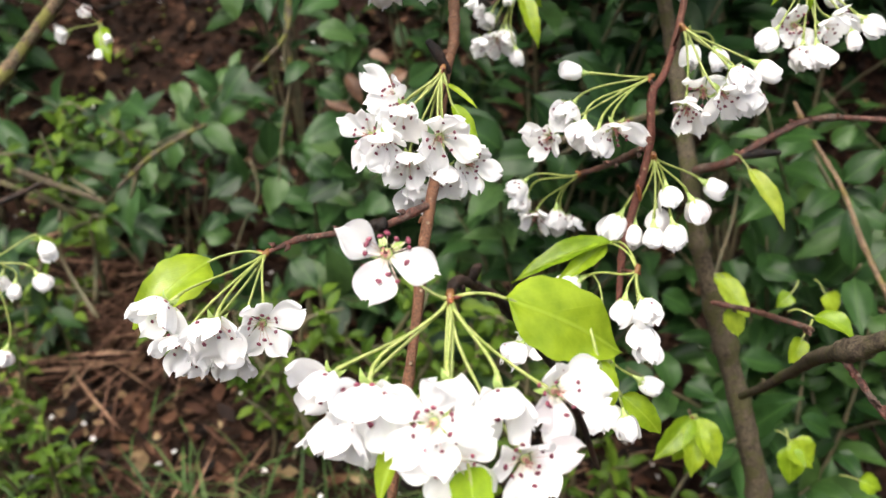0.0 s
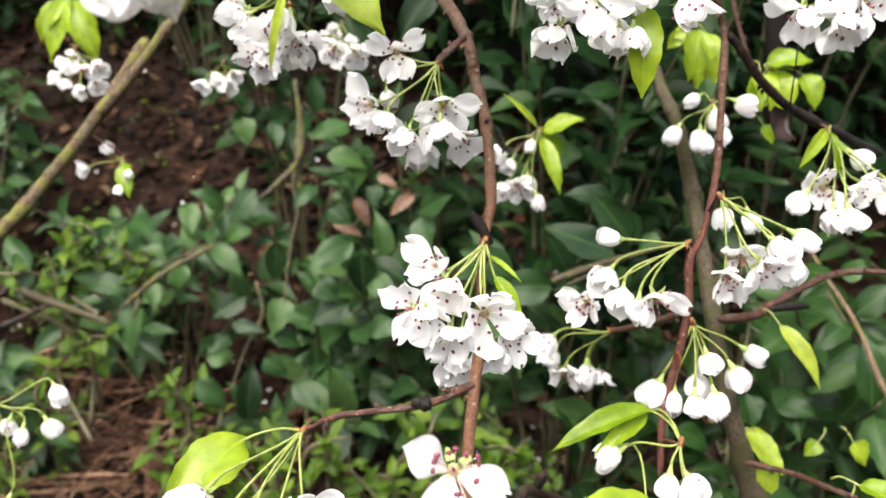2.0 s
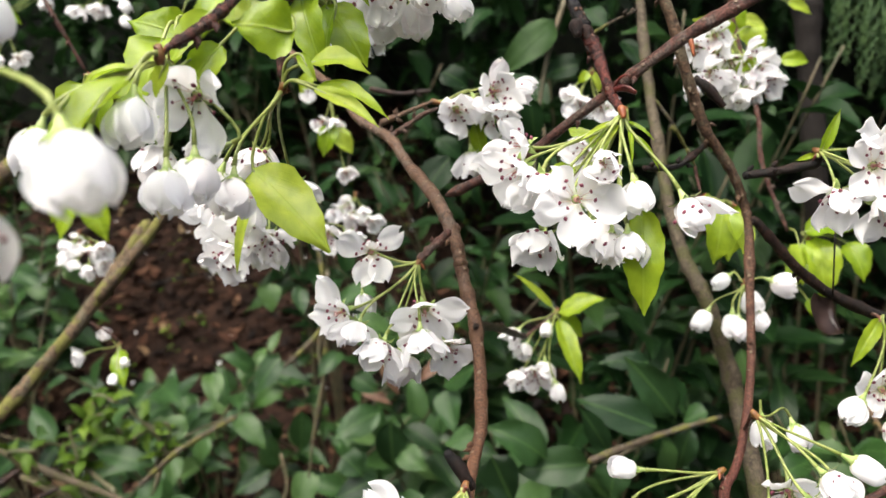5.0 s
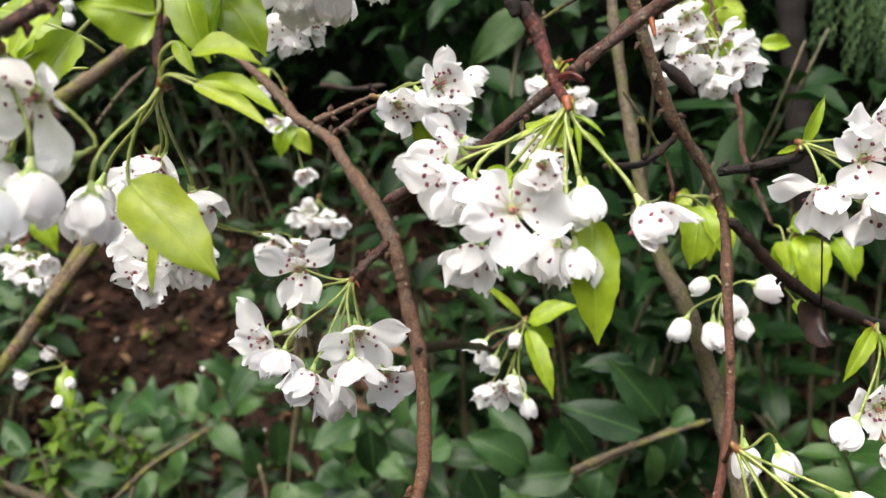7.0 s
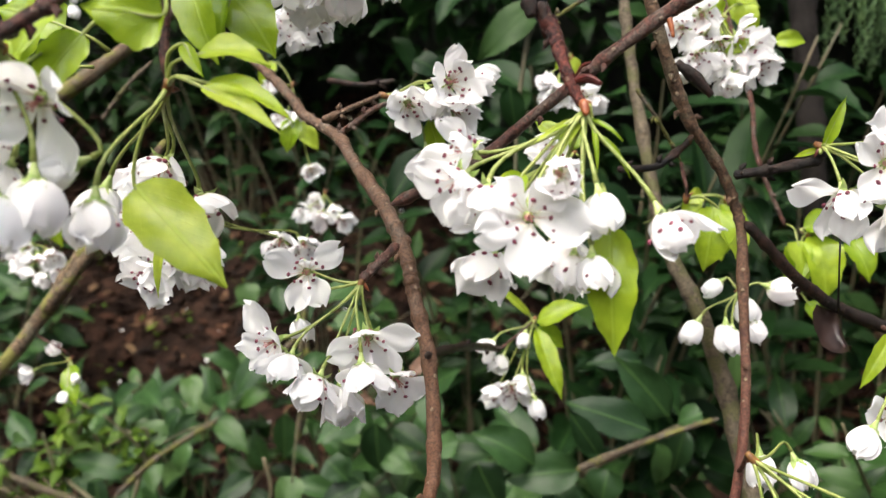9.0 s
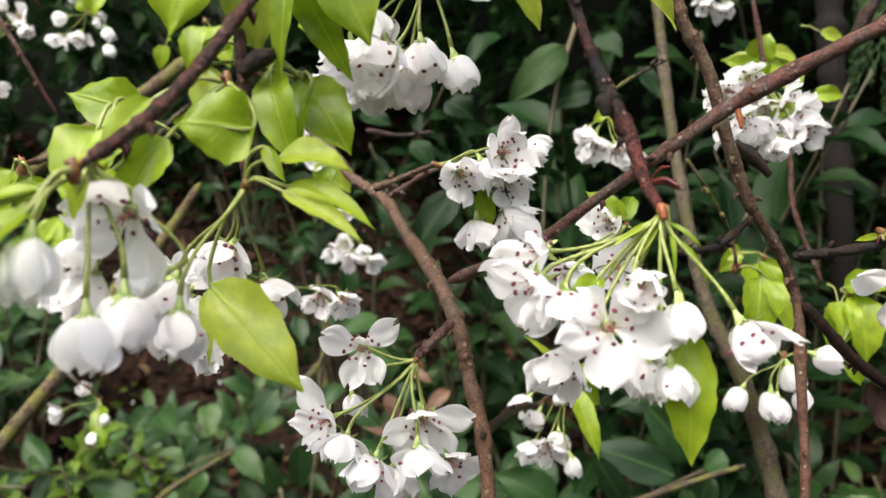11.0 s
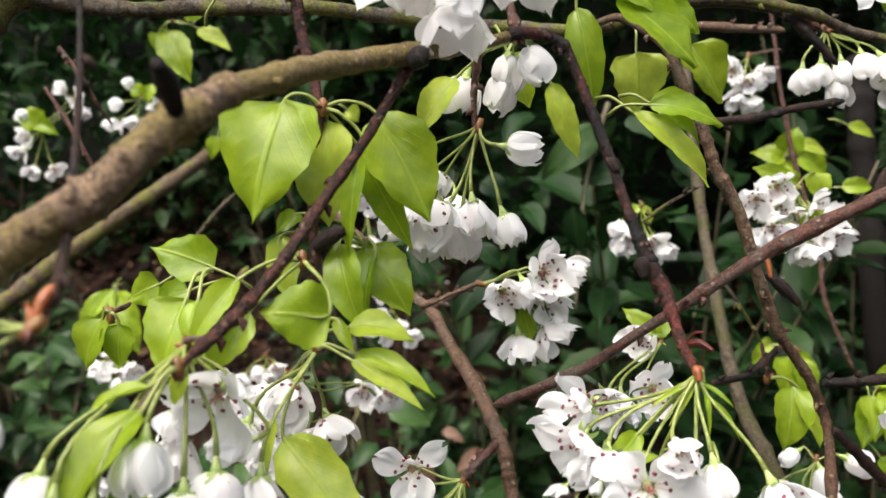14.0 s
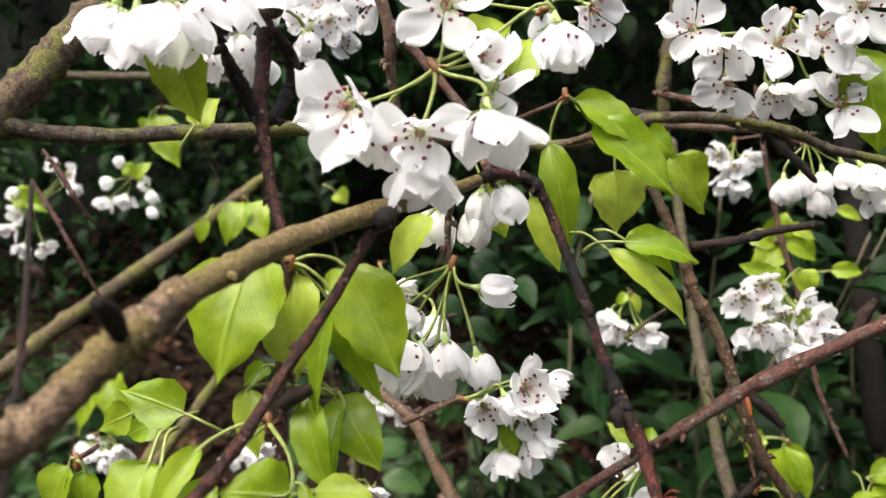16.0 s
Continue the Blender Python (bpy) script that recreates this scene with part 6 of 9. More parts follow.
leaf(c, (-0.0665, 0.2732, 1.0097), (-0.0712, 0.2749, 1.0013), 0.0043, (0.08, -0.89, 0.44), 0.3)

c = cluster("hanging buds and open blossom below bright leaves", (-0.0488, 0.3161, 1.0042), (-0.0185, 0.0223, -0.0267), (0.0002, -0.0004, 0.0029))
blossom(c, (-0.0576, 0.2894, 0.9798), (-0.04, -0.25, -0.97), (0.99, 0.08, -0.06), 1.25, BELL)
bloom(c, (-0.0685, 0.3536, 0.9831), (-0.16, -0.98, -0.08), 0.7, 1.0)
bloom(c, (-0.0562, 0.3530, 0.9718), (0.32, -0.90, -0.30), 0.8, 1.0)
bloom(c, (-0.0767, 0.3321, 0.9768), (-0.33, -0.43, -0.84), 0.5, 1.0)
bloom(c, (-0.0778, 0.3627, 0.9798), (-0.26, -0.95, -0.17), 0.7, 1.0)
leaf(c, (-0.0590, 0.3136, 0.9813), (-0.0368, 0.3000, 0.9585), 0.0164, (0.23, -0.86, 0.46), 0.25)
leaf(c, (-0.0390, 0.3113, 1.0105), (-0.0217, 0.3081, 1.0086), 0.0090, (0.21, -0.64, 0.74), 0.22)
leaf(c, (-0.0377, 0.3101, 1.0039), (-0.0160, 0.3037, 0.9962), 0.0066, (0.30, -0.62, 0.72), 0.3)
leaf(c, (-0.0379, 0.3067, 1.0030), (-0.0192, 0.2999, 0.9922), 0.0057, (0.21, -0.74, 0.64), 0.42)
leaf(c, (-0.0417, 0.3101, 1.0131), (-0.0369, 0.3054, 1.0053), 0.0038, (-0.10, -0.92, 0.38), 0.4)

c = cluster("large heart-shaped lime leaves with rain drops", (-0.0443, 0.3245, 1.0678), (0.0000, 0.0000, 0.0100), (-0.0021, 0.0028, -0.0005))
leaf(c, (-0.0539, 0.3206, 1.0697), (-0.0612, 0.3067, 1.0401), 0.0257, (0.05, -0.95, 0.32), 0.12)
leaf(c, (-0.0444, 0.3286, 1.0646), (-0.0453, 0.3208, 1.0365), 0.0172, (0.00, -0.96, 0.28), 0.2)
leaf(c, (-0.0342, 0.3260, 1.0578), (-0.0387, 0.3155, 1.0293), 0.0069, (-0.22, -0.96, 0.19), 0.55)
leaf(c, (-0.0308, 0.3285, 1.0657), (-0.0165, 0.3222, 1.0369), 0.0200, (0.25, -0.93, 0.26), 0.2)
leaf(c, (-0.0366, 0.3327, 1.0564), (-0.0241, 0.3275, 1.0285), 0.0097, (-0.00, -0.98, 0.18), 0.3)

c = cluster("cluster of pale green-tipped leaves behind the twig", (-0.0368, 0.3349, 1.0293), (0.0000, 0.0000, 0.0100), (-0.0123, -0.0132, 0.0020))
leaf(c, (-0.0426, 0.3241, 1.0317), (-0.0375, 0.3136, 1.0095), 0.0109, (-0.11, -0.98, 0.18), 0.32)
leaf(c, (-0.0371, 0.3333, 1.0291), (-0.0246, 0.3268, 1.0112), 0.0154, (0.31, -0.91, 0.26), 0.2)
leaf(c, (-0.0600, 0.3289, 1.0340), (-0.0568, 0.3234, 1.0168), 0.0098, (-0.00, -0.98, 0.18), 0.2)
leaf(c, (-0.0545, 0.3309, 1.0398), (-0.0605, 0.3267, 1.0352), 0.0064, (0.01, -0.88, 0.47), 0.3)
leaf(c, (-0.0331, 0.3268, 1.0278), (-0.0366, 0.3173, 1.0113), 0.0061, (-0.44, -0.88, 0.19), 0.5)

c = cluster("two small leaves behind the wet twig", (-0.1173, 0.3410, 1.0125), (0.0000, 0.0000, 0.0100), (0.0002, 0.0119, 0.0018))
leaf(c, (-0.1198, 0.3407, 1.0118), (-0.1274, 0.3386, 0.9971), 0.0118, (-0.08, -0.92, 0.38), 0.3)
leaf(c, (-0.1149, 0.3410, 1.0098), (-0.1156, 0.3397, 0.9963), 0.0102, (0.11, -0.91, 0.41), 0.3)

c = cluster("hanging white buds and flowers with a rain drop", (-0.0049, 0.3661, 1.0630), (-0.0081, -0.0040, -0.0222), (0.0000, 0.0000, 0.0000))
blossom(c, (0.0038, 0.3551, 1.0554), (0.96, -0.14, -0.24), (0.99, 0.08, -0.06), 1.3, BUD)
blossom(c, (0.0014, 0.3583, 1.0348), (0.27, -0.27, -0.93), (0.99, 0.08, -0.06), 1.3, BUD, 20)
blossom(c, (-0.0078, 0.3578, 1.0392), (0.08, -0.38, -0.92), (0.99, 0.08, -0.06), 1.4, BELL)
blossom(c, (-0.0120, 0.3637, 1.0327), (-0.08, -0.30, -0.95), (0.99, 0.08, -0.06), 1.5, BUD)
blossom(c, (-0.0168, 0.3592, 1.0384), (-0.52, -0.69, -0.50), (0.99, 0.08, -0.06), 1.35, CUP)
blossom(c, (-0.0278, 0.3659, 1.0406), (-0.36, -0.78, -0.50), (0.99, 0.08, -0.06), 1.35, HOOD)
blossom(c, (-0.0218, 0.3668, 1.0351), (-0.10, -0.59, -0.80), (0.99, 0.08, -0.06), 1.3, CUP, 20)
blossom(c, (-0.0229, 0.3700, 1.0506), (0.30, -0.38, -0.88), (0.99, 0.08, -0.06), 1.3, BELL)

c = cluster("small white blossoms deep in shade", (0.1647, 0.6896, 1.1189), (-0.0038, -0.0075, -0.0211), (0.0157, -0.0085, 0.0014))
bloom(c, (0.1518, 0.6834, 1.1086), (-0.23, -0.97, 0.10), 0.8, 1.0)
bloom(c, (0.1603, 0.6775, 1.1009), (0.07, -0.98, -0.20), 0.9, 1.0)
bloom(c, (0.1723, 0.6850, 1.1047), (0.49, -0.87, 0.06), 0.8, 1.0)
bloom(c, (0.1545, 0.6819, 1.0889), (-0.27, -0.80, -0.53), 0.8, 1.0)
bloom(c, (0.1656, 0.6827, 1.0863), (0.23, -0.68, -0.69), 0.75, 1.0)

c = cluster("row of drooping white buds", (0.1396, 0.4774, 1.1006), (0.0088, -0.0028, -0.0217), (-0.0113, -0.0273, -0.0041))
bloom(c, (0.1279, 0.4736, 1.0777), (-0.24, -0.20, -0.95), 0.12, 1.0)
bloom(c, (0.1360, 0.4734, 1.0795), (-0.09, -0.23, -0.97), 0.12, 1.0)
bloom(c, (0.1455, 0.4743, 1.0798), (0.05, -0.22, -0.97), 0.15, 1.0)
bloom(c, (0.1425, 0.4748, 1.0722), (0.00, -0.22, -0.97), 0.3, 1.0)
bloom(c, (0.1552, 0.4753, 1.0825), (0.24, -0.19, -0.95), 0.2, 1.0)
bloom(c, (0.1639, 0.4741, 1.0837), (0.39, -0.40, -0.83), 0.5, 1.0)
bloom(c, (0.1679, 0.4763, 1.0764), (0.33, -0.71, -0.62), 0.7, 1.0)

c = cluster("large white pear blossom cluster above the limb", (-0.0028, 0.3240, 1.1157), (0.0034, -0.0015, -0.0070), (0.0003, 0.0117, 0.0025))
blossom(c, (-0.0241, 0.3164, 1.1067), (-0.28, -0.94, -0.20), (0.99, 0.09, -0.07), 1.3, ((30, 0.7, 1.2), (140, 0.95, 1), (195, 1, 1.05), (262, 1, 1.25), (310, 0.85, 1.1)))
blossom(c, (-0.0067, 0.3141, 1.0979), (0.06, -0.94, -0.33), (0.99, 0.09, -0.07), 1.2, ((92, 0.6, 1.1), (165, 0.95, 1), (15, 0.95, 1), (235, 0.85, 1), (305, 0.9, 1)))
blossom(c, (-0.0073, 0.3227, 1.0917), (-0.04, -0.29, -0.96), (0.99, 0.09, -0.07), 1.35, ((90, 0.6, 1.1), (20, 0.6, 1.1), (160, 0.7, 1.1), (235, 0.6, 1.1), (305, 0.6, 1.1)))
blossom(c, (0.0103, 0.3149, 1.1016), (-0.02, -0.24, -0.97), (0.99, 0.09, -0.07), 1.4, ((5, 0.9, 1.15), (90, 0.6, 1.1), (160, 0.6, 1.1), (235, 0.6, 1.1), (300, 0.6, 1.1)))
blossom(c, (0.0085, 0.3245, 1.1168), (0.49, -0.86, 0.15), (0.99, 0.09, -0.07), 1.35, BELL)
blossom(c, (0.0121, 0.3279, 1.1096), (0.76, 0.56, -0.34), (0.99, 0.09, -0.07), 1.25, OPEN)
blossom(c, (0.0296, 0.3326, 1.1254), (0.07, -0.33, -0.94), (0.99, 0.09, -0.07), 1.6, BELL)
blossom(c, (0.0014, 0.3249, 1.1312), (0.09, -1.00, 0.03), (0.99, 0.09, -0.07), 1.2, OPEN, -10)
blossom(c, (-0.0174, 0.3283, 1.1033), (-0.10, -0.60, -0.79), (0.99, 0.09, -0.07), 1.25, CUP)
leaf(c, (0.0044, 0.3349, 1.1213), (0.0179, 0.3414, 1.1308), 0.0123, (0.11, -0.93, 0.36), 0.3)
leaf(c, (0.0168, 0.3459, 1.1146), (0.0225, 0.3518, 1.1281), 0.0137, (0.20, -0.96, 0.22), 0.3)

c = cluster("white flowers at the end of a shaded spur", (0.0274, 0.3625, 1.1367), (-0.0102, 0.0149, -0.0018), (0.0003, 0.0117, 0.0025))
bloom(c, (-0.0328, 0.4077, 1.1544), (-0.18, -0.78, -0.60), 0.6, 1.0)
bloom(c, (0.0476, 0.3947, 1.1429), (0.36, -0.88, -0.30), 0.8, 1.0)
bloom(c, (0.0274, 0.3724, 1.1322), (-0.24, -0.24, -0.94), 0.3, 1.0)

c = cluster("pale hanging buds beneath the blossom", (0.0086, 0.3645, 1.0891), (-0.0063, 0.0051, -0.0129), (-0.0001, -0.0031, 0.0021))
bloom(c, (0.0046, 0.3688, 1.0782), (-0.14, -0.24, -0.96), 0.15, 1.0)
bloom(c, (0.0135, 0.3616, 1.0791), (0.23, -0.15, -0.96), 0.12, 1.0)
bloom(c, (0.0019, 0.3704, 1.0719), (-0.14, -0.24, -0.96), 0.3, 1.0)
bloom(c, (-0.0106, 0.3774, 1.0757), (-0.36, -0.39, -0.85), 0.5, 1.0)
leaf(c, (-0.0112, 0.3674, 1.0784), (-0.0238, 0.3607, 1.0620), 0.0105, (-0.10, -0.93, 0.35), 0.4)

c = cluster("broad lime-green leaves on a spur", (0.0333, 0.3745, 1.1127), (0.0000, 0.0000, 0.0100), (-0.0272, -0.0048, -0.0108))
leaf(c, (0.0380, 0.4002, 1.1147), (0.0622, 0.3987, 1.0991), 0.0160, (0.26, -0.85, 0.45), 0.2)
leaf(c, (0.0435, 0.3982, 1.1059), (0.0693, 0.3945, 1.0806), 0.0202, (0.26, -0.85, 0.45), 0.22)
leaf(c, (0.0277, 0.3755, 1.0983), (0.0324, 0.3715, 1.0646), 0.0118, (-0.00, -0.99, 0.17), 0.25)
leaf(c, (0.0220, 0.4551, 1.0841), (0.0308, 0.4520, 1.0527), 0.0114, (-0.00, -0.99, 0.17), 0.35)
leaf(c, (0.0546, 0.4376, 1.0915), (0.0544, 0.4375, 1.0675), 0.0237, (0.20, -0.94, 0.26), 0.2)
leaf(c, (0.0817, 0.4692, 1.0972), (0.0932, 0.4658, 1.0724), 0.0227, (0.30, -0.92, 0.25), 0.2)
leaf(c, (0.0622, 0.4086, 1.1018), (0.0736, 0.4096, 1.0938), 0.0114, (0.21, -0.90, 0.37), 0.25)
leaf(c, (0.0477, 0.3688, 1.0659), (0.0711, 0.3687, 1.0605), 0.0117, (0.21, -0.81, 0.55), 0.22)
leaf(c, (0.0424, 0.3685, 1.0642), (0.0657, 0.3645, 1.0405), 0.0094, (0.35, -0.82, 0.44), 0.38)
leaf(c, (0.0506, 0.3714, 1.0648), (0.0643, 0.3713, 1.0541), 0.0077, (0.31, -0.77, 0.56), 0.3)
leaf(c, (0.0056, 0.3876, 1.0871), (0.0118, 0.3871, 1.0697), 0.0138, (0.10, -0.98, 0.17), 0.2)

c = cluster("wide open white flowers with purple anthers", (0.1133, 0.4057, 1.1387), (-0.0036, 0.0033, -0.0137), (0.0003, 0.0117, 0.0025))
blossom(c, (0.1057, 0.3975, 1.1278), (0.09, -1.00, 0.03), (0.99, 0.09, -0.07), 1.25, ((185, 1, 1.1), (100, 0.9, 1), (350, 1, 1.15), (262, 1, 1.15), (225, 0.9, 0.9)))
blossom(c, (0.0917, 0.4094, 1.1304), (-0.13, -0.97, -0.21), (0.99, 0.09, -0.07), 1.2, HOOD)
blossom(c, (0.0821, 0.4141, 1.1386), (-0.42, -0.90, 0.11), (0.99, 0.09, -0.07), 1.15, OPEN, 12)
blossom(c, (0.1194, 0.3969, 1.1291), (0.23, -0.96, -0.14), (0.99, 0.09, -0.07), 1.15, ((0, 0.8, 1.1), (75, 0.7, 1), (150, 0.8, 1), (220, 0.8, 1), (300, 0.95, 1.15)))
blossom(c, (0.1284, 0.4061, 1.1189), (0.35, -0.81, -0.46), (0.99, 0.09, -0.07), 1.1, HOOD)
blossom(c, (0.0948, 0.4208, 1.1195), (-0.09, -0.94, -0.32), (0.99, 0.09, -0.07), 1.15, ((200, 1, 1.1), (300, 1, 1.2), (250, 0.9, 1), (90, 0.5, 0.9)))
blossom(c, (0.1087, 0.4176, 1.1150), (0.09, -0.83, -0.54), (0.99, 0.09, -0.07), 1.1, HOOD)
blossom(c, (0.1160, 0.4156, 1.1131), (0.66, -0.67, -0.33), (0.99, 0.09, -0.07), 0.95, CUP)
blossom(c, (0.1280, 0.4057, 1.1069), (0.20, -0.97, 0.12), (0.99, 0.09, -0.07), 1.15, ((150, 1, 1.1), (245, 1, 1.1), (308, 1, 1.15), (40, 0.8, 0.8)))
blossom(c, (0.1320, 0.3949, 1.1368), (0.08, -0.99, -0.07), (0.99, 0.09, -0.07), 1.25, OPEN, 8)
leaf(c, (0.1367, 0.4105, 1.1251), (0.1408, 0.4068, 1.0895), 0.0223, (-0.09, -0.97, 0.23), 0.3)

c = cluster("drooping white blossom with a long lime leaf", (-0.0684, 0.3288, 1.1462), (0.0046, -0.0013, -0.0111), (0.0091, 0.0022, -0.0005))
blossom(c, (-0.0819, 0.3144, 1.1359), (-0.45, 0.10, -0.90), (0.99, 0.09, -0.07), 1.35, ((90, 0.6, 1.1), (18, 0.7, 1.1), (162, 0.7, 1.1), (236, 0.7, 1.1), (306, 0.6, 1.1)))
blossom(c, (-0.0747, 0.3107, 1.1326), (-0.12, 0.12, -1.00), (0.99, 0.09, -0.07), 1.45, ((90, 0.6, 1.1), (18, 0.7, 1.1), (162, 0.7, 1.1), (236, 0.7, 1.1), (306, 0.6, 1.1)), 25)
blossom(c, (-0.0656, 0.3108, 1.1340), (0.05, -0.15, -1.00), (0.99, 0.09, -0.07), 1.5, ((90, 0.6, 1.1), (18, 0.7, 1.1), (162, 0.7, 1.1), (236, 0.7, 1.1), (306, 0.6, 1.1)), 10)
blossom(c, (-0.0597, 0.3222, 1.1402), (0.15, -0.05, -1.00), (0.99, 0.09, -0.07), 1.4, ((90, 0.6, 1.1), (18, 0.7, 1.1), (162, 0.7, 1.1), (236, 0.7, 1.1), (306, 0.6, 1.1)), 30)
blossom(c, (-0.0694, 0.3456, 1.1303), (-0.30, -0.55, -0.75), (0.99, 0.09, -0.07), 0.95, HOOD)
blossom(c, (-0.0620, 0.3512, 1.1351), (0.00, 0.05, -1.00), (0.99, 0.09, -0.07), 1.25, BELL)
blossom(c, (-0.0611, 0.3590, 1.1306), (0.10, 0.05, -1.00), (0.99, 0.09, -0.07), 1.25, BELL, 30)
blossom(c, (-0.0514, 0.3344, 1.1416), (0.35, 0.00, -0.90), (0.99, 0.09, -0.07), 1.1, ((90, 0.6, 1.1), (18, 0.7, 1.1), (162, 0.7, 1.1), (236, 0.7, 1.1), (306, 0.6, 1.1)), 40)
blossom(c, (-0.0467, 0.3687, 1.1380), (0.15, 0.00, -1.00), (0.99, 0.09, -0.07), 0.85, BELL)
leaf(c, (-0.0726, 0.3242, 1.1316), (-0.0668, 0.3229, 1.1062), 0.0150, (0.11, -0.94, 0.31), 0.25)
leaf(c, (-0.0884, 0.3784, 1.1136), (-0.0805, 0.3799, 1.1229), 0.0105, (0.11, -0.93, 0.36), 0.2)

c = cluster("distant pale blossoms hanging behind the twig", (-0.0721, 0.5256, 1.1891), (-0.0014, -0.0071, -0.0112), (0.0003, 0.0117, 0.0025))
bloom(c, (-0.0786, 0.5042, 1.1649), (-0.13, -0.33, -0.94), 0.4, 1.0)
bloom(c, (-0.0705, 0.5154, 1.1781), (0.09, -1.00, 0.03), 0.85, 1.0)
bloom(c, (-0.0661, 0.5257, 1.1716), (0.38, -0.90, -0.20), 0.8, 1.0)
bloom(c, (-0.0842, 0.5142, 1.1804), (-0.45, -0.89, 0.06), 0.8, 1.0)
bloom(c, (-0.0778, 0.5250, 1.1881), (0.11, -0.94, 0.31), 0.8, 1.0)
bloom(c, (-0.0639, 0.5262, 1.1843), (0.60, -0.77, 0.19), 0.7, 1.0)

c = cluster("little far white flowers and buds in a lime tuft", (-0.3026, 0.7841, 1.1348), (-0.0043, -0.0001, -0.0139), (0.0003, 0.0117, 0.0025))
bloom(c, (-0.3136, 0.7834, 1.1474), (0.00, -0.74, 0.67), 0.1, 1.0)
bloom(c, (-0.3256, 0.7818, 1.1293), (-0.68, -0.67, -0.29), 0.15, 1.0)
bloom(c, (-0.3276, 0.7812, 1.1137), (-0.36, -0.86, -0.36), 0.6, 1.0)
bloom(c, (-0.3101, 0.7828, 1.1140), (0.04, -0.86, -0.50), 0.7, 1.0)
bloom(c, (-0.2874, 0.7849, 1.1138), (0.27, -0.21, -0.94), 0.15, 1.0)
bloom(c, (-0.2883, 0.7845, 1.1006), (0.15, -0.21, -0.97), 0.15, 1.0)
bloom(c, (-0.2958, 0.7895, 1.1274), (0.43, -0.90, 0.00), 0.5, 1.0)
leaf(c, (-0.3026, 0.7841, 1.1348), (-0.3089, 0.7838, 1.1471), 0.0133, (0.11, -0.93, 0.36), 0.3)
leaf(c, (-0.3004, 0.7842, 1.1323), (-0.2877, 0.7858, 1.1456), 0.0142, (0.11, -0.93, 0.36), 0.3)

c = cluster("dim white cluster low among the shrubs", (-0.4033, 0.7994, 1.1185), (0.0018, 0.0076, -0.0042), (0.0003, 0.0117, 0.0025))
bloom(c, (-0.4159, 0.7935, 1.1266), (-0.33, -0.48, -0.81), 0.3, 1.0)
bloom(c, (-0.4189, 0.7923, 1.0950), (-0.24, -0.96, -0.16), 0.6, 1.0)
bloom(c, (-0.4092, 0.7928, 1.0797), (0.03, -0.82, -0.58), 0.7, 1.0)
bloom(c, (-0.3908, 0.7945, 1.0785), (0.56, -0.70, -0.44), 0.8, 1.0)
bloom(c, (-0.4191, 0.8028, 1.1098), (0.09, -1.00, 0.03), 0.6, 1.0)
bloom(c, (-0.3833, 0.8271, 1.1431), (0.29, -0.96, 0.01), 0.6, 1.0)
bloom(c, (-0.3954, 0.8262, 1.1515), (-0.12, -0.92, 0.38), 0.5, 1.0)
bloom(c, (-0.3791, 0.8271, 1.1301), (0.34, -0.79, -0.50), 0.5, 1.0)
leaf(c, (-0.4033, 0.7994, 1.1185), (-0.4164, 0.7936, 1.1339), 0.0220, (0.11, -0.93, 0.36), 0.3)
leaf(c, (-0.4056, 0.7993, 1.1211), (-0.3864, 0.7957, 1.1099), 0.0147, (0.11, -0.93, 0.36), 0.3)

c = cluster("lime leaves and small blossoms near the ground", (-0.3214, 0.7264, 0.9306), (0.0017, 0.0023, -0.0130), (0.0003, 0.0117, 0.0025))
bloom(c, (-0.3309, 0.7252, 0.9189), (-0.36, -0.89, -0.26), 0.7, 1.0)
bloom(c, (-0.3159, 0.7264, 0.9135), (0.15, -0.85, -0.51), 0.8, 1.0)
bloom(c, (-0.3048, 0.7275, 0.9163), (0.56, -0.70, -0.44), 0.65, 1.0)
bloom(c, (-0.3270, 0.7357, 0.9217), (0.10, -0.97, 0.22), 0.6, 1.0)

c = cluster("small white flowers showing through the twigs", (0.0823, 0.6357, 1.0246), (-0.0045, -0.0054, -0.0217), (0.0003, 0.0117, 0.0025))
bloom(c, (0.0670, 0.6299, 1.0120), (-0.45, -0.86, -0.25), 0.6, 1.0)
bloom(c, (0.0734, 0.6293, 1.0047), (-0.08, -0.78, -0.62), 0.7, 1.0)
bloom(c, (0.0866, 0.6274, 1.0007), (0.25, -0.82, -0.51), 0.85, 1.0)
bloom(c, (0.0937, 0.6310, 0.9963), (0.53, -0.67, -0.52), 0.7, 1.0)
bloom(c, (0.0684, 0.6338, 1.0008), (-0.33, -0.48, -0.81), 0.5, 1.0)
leaf(c, (0.0805, 0.6356, 1.0247), (0.0731, 0.6347, 1.0181), 0.0070, (0.11, -0.93, 0.36), 0.3)
leaf(c, (0.0833, 0.6358, 1.0245), (0.0885, 0.6359, 1.0118), 0.0063, (0.11, -0.93, 0.36), 0.3)

c = cluster("single white flower behind the diagonal branch", (0.0610, 0.4502, 0.9750), (-0.0169, -0.0351, -0.0081), (0.0002, 0.0119, 0.0018))
bloom(c, (0.0523, 0.4446, 0.9780), (-0.58, -0.82, -0.00), 0.75, 1.0)
bloom(c, (0.0327, 0.4012, 0.9643), (-0.23, -0.97, -0.10), 0.8, 1.0)
bloom(c, (0.0387, 0.4015, 0.9619), (0.11, -0.66, -0.74), 0.6, 1.0)
bloom(c, (0.0525, 0.4131, 0.9638), (0.29, -0.96, 0.07), 0.8, 1.0)
leaf(c, (0.0610, 0.4502, 0.9750), (0.0473, 0.4553, 0.9904), 0.0094, (0.11, -0.91, 0.41), 0.3)
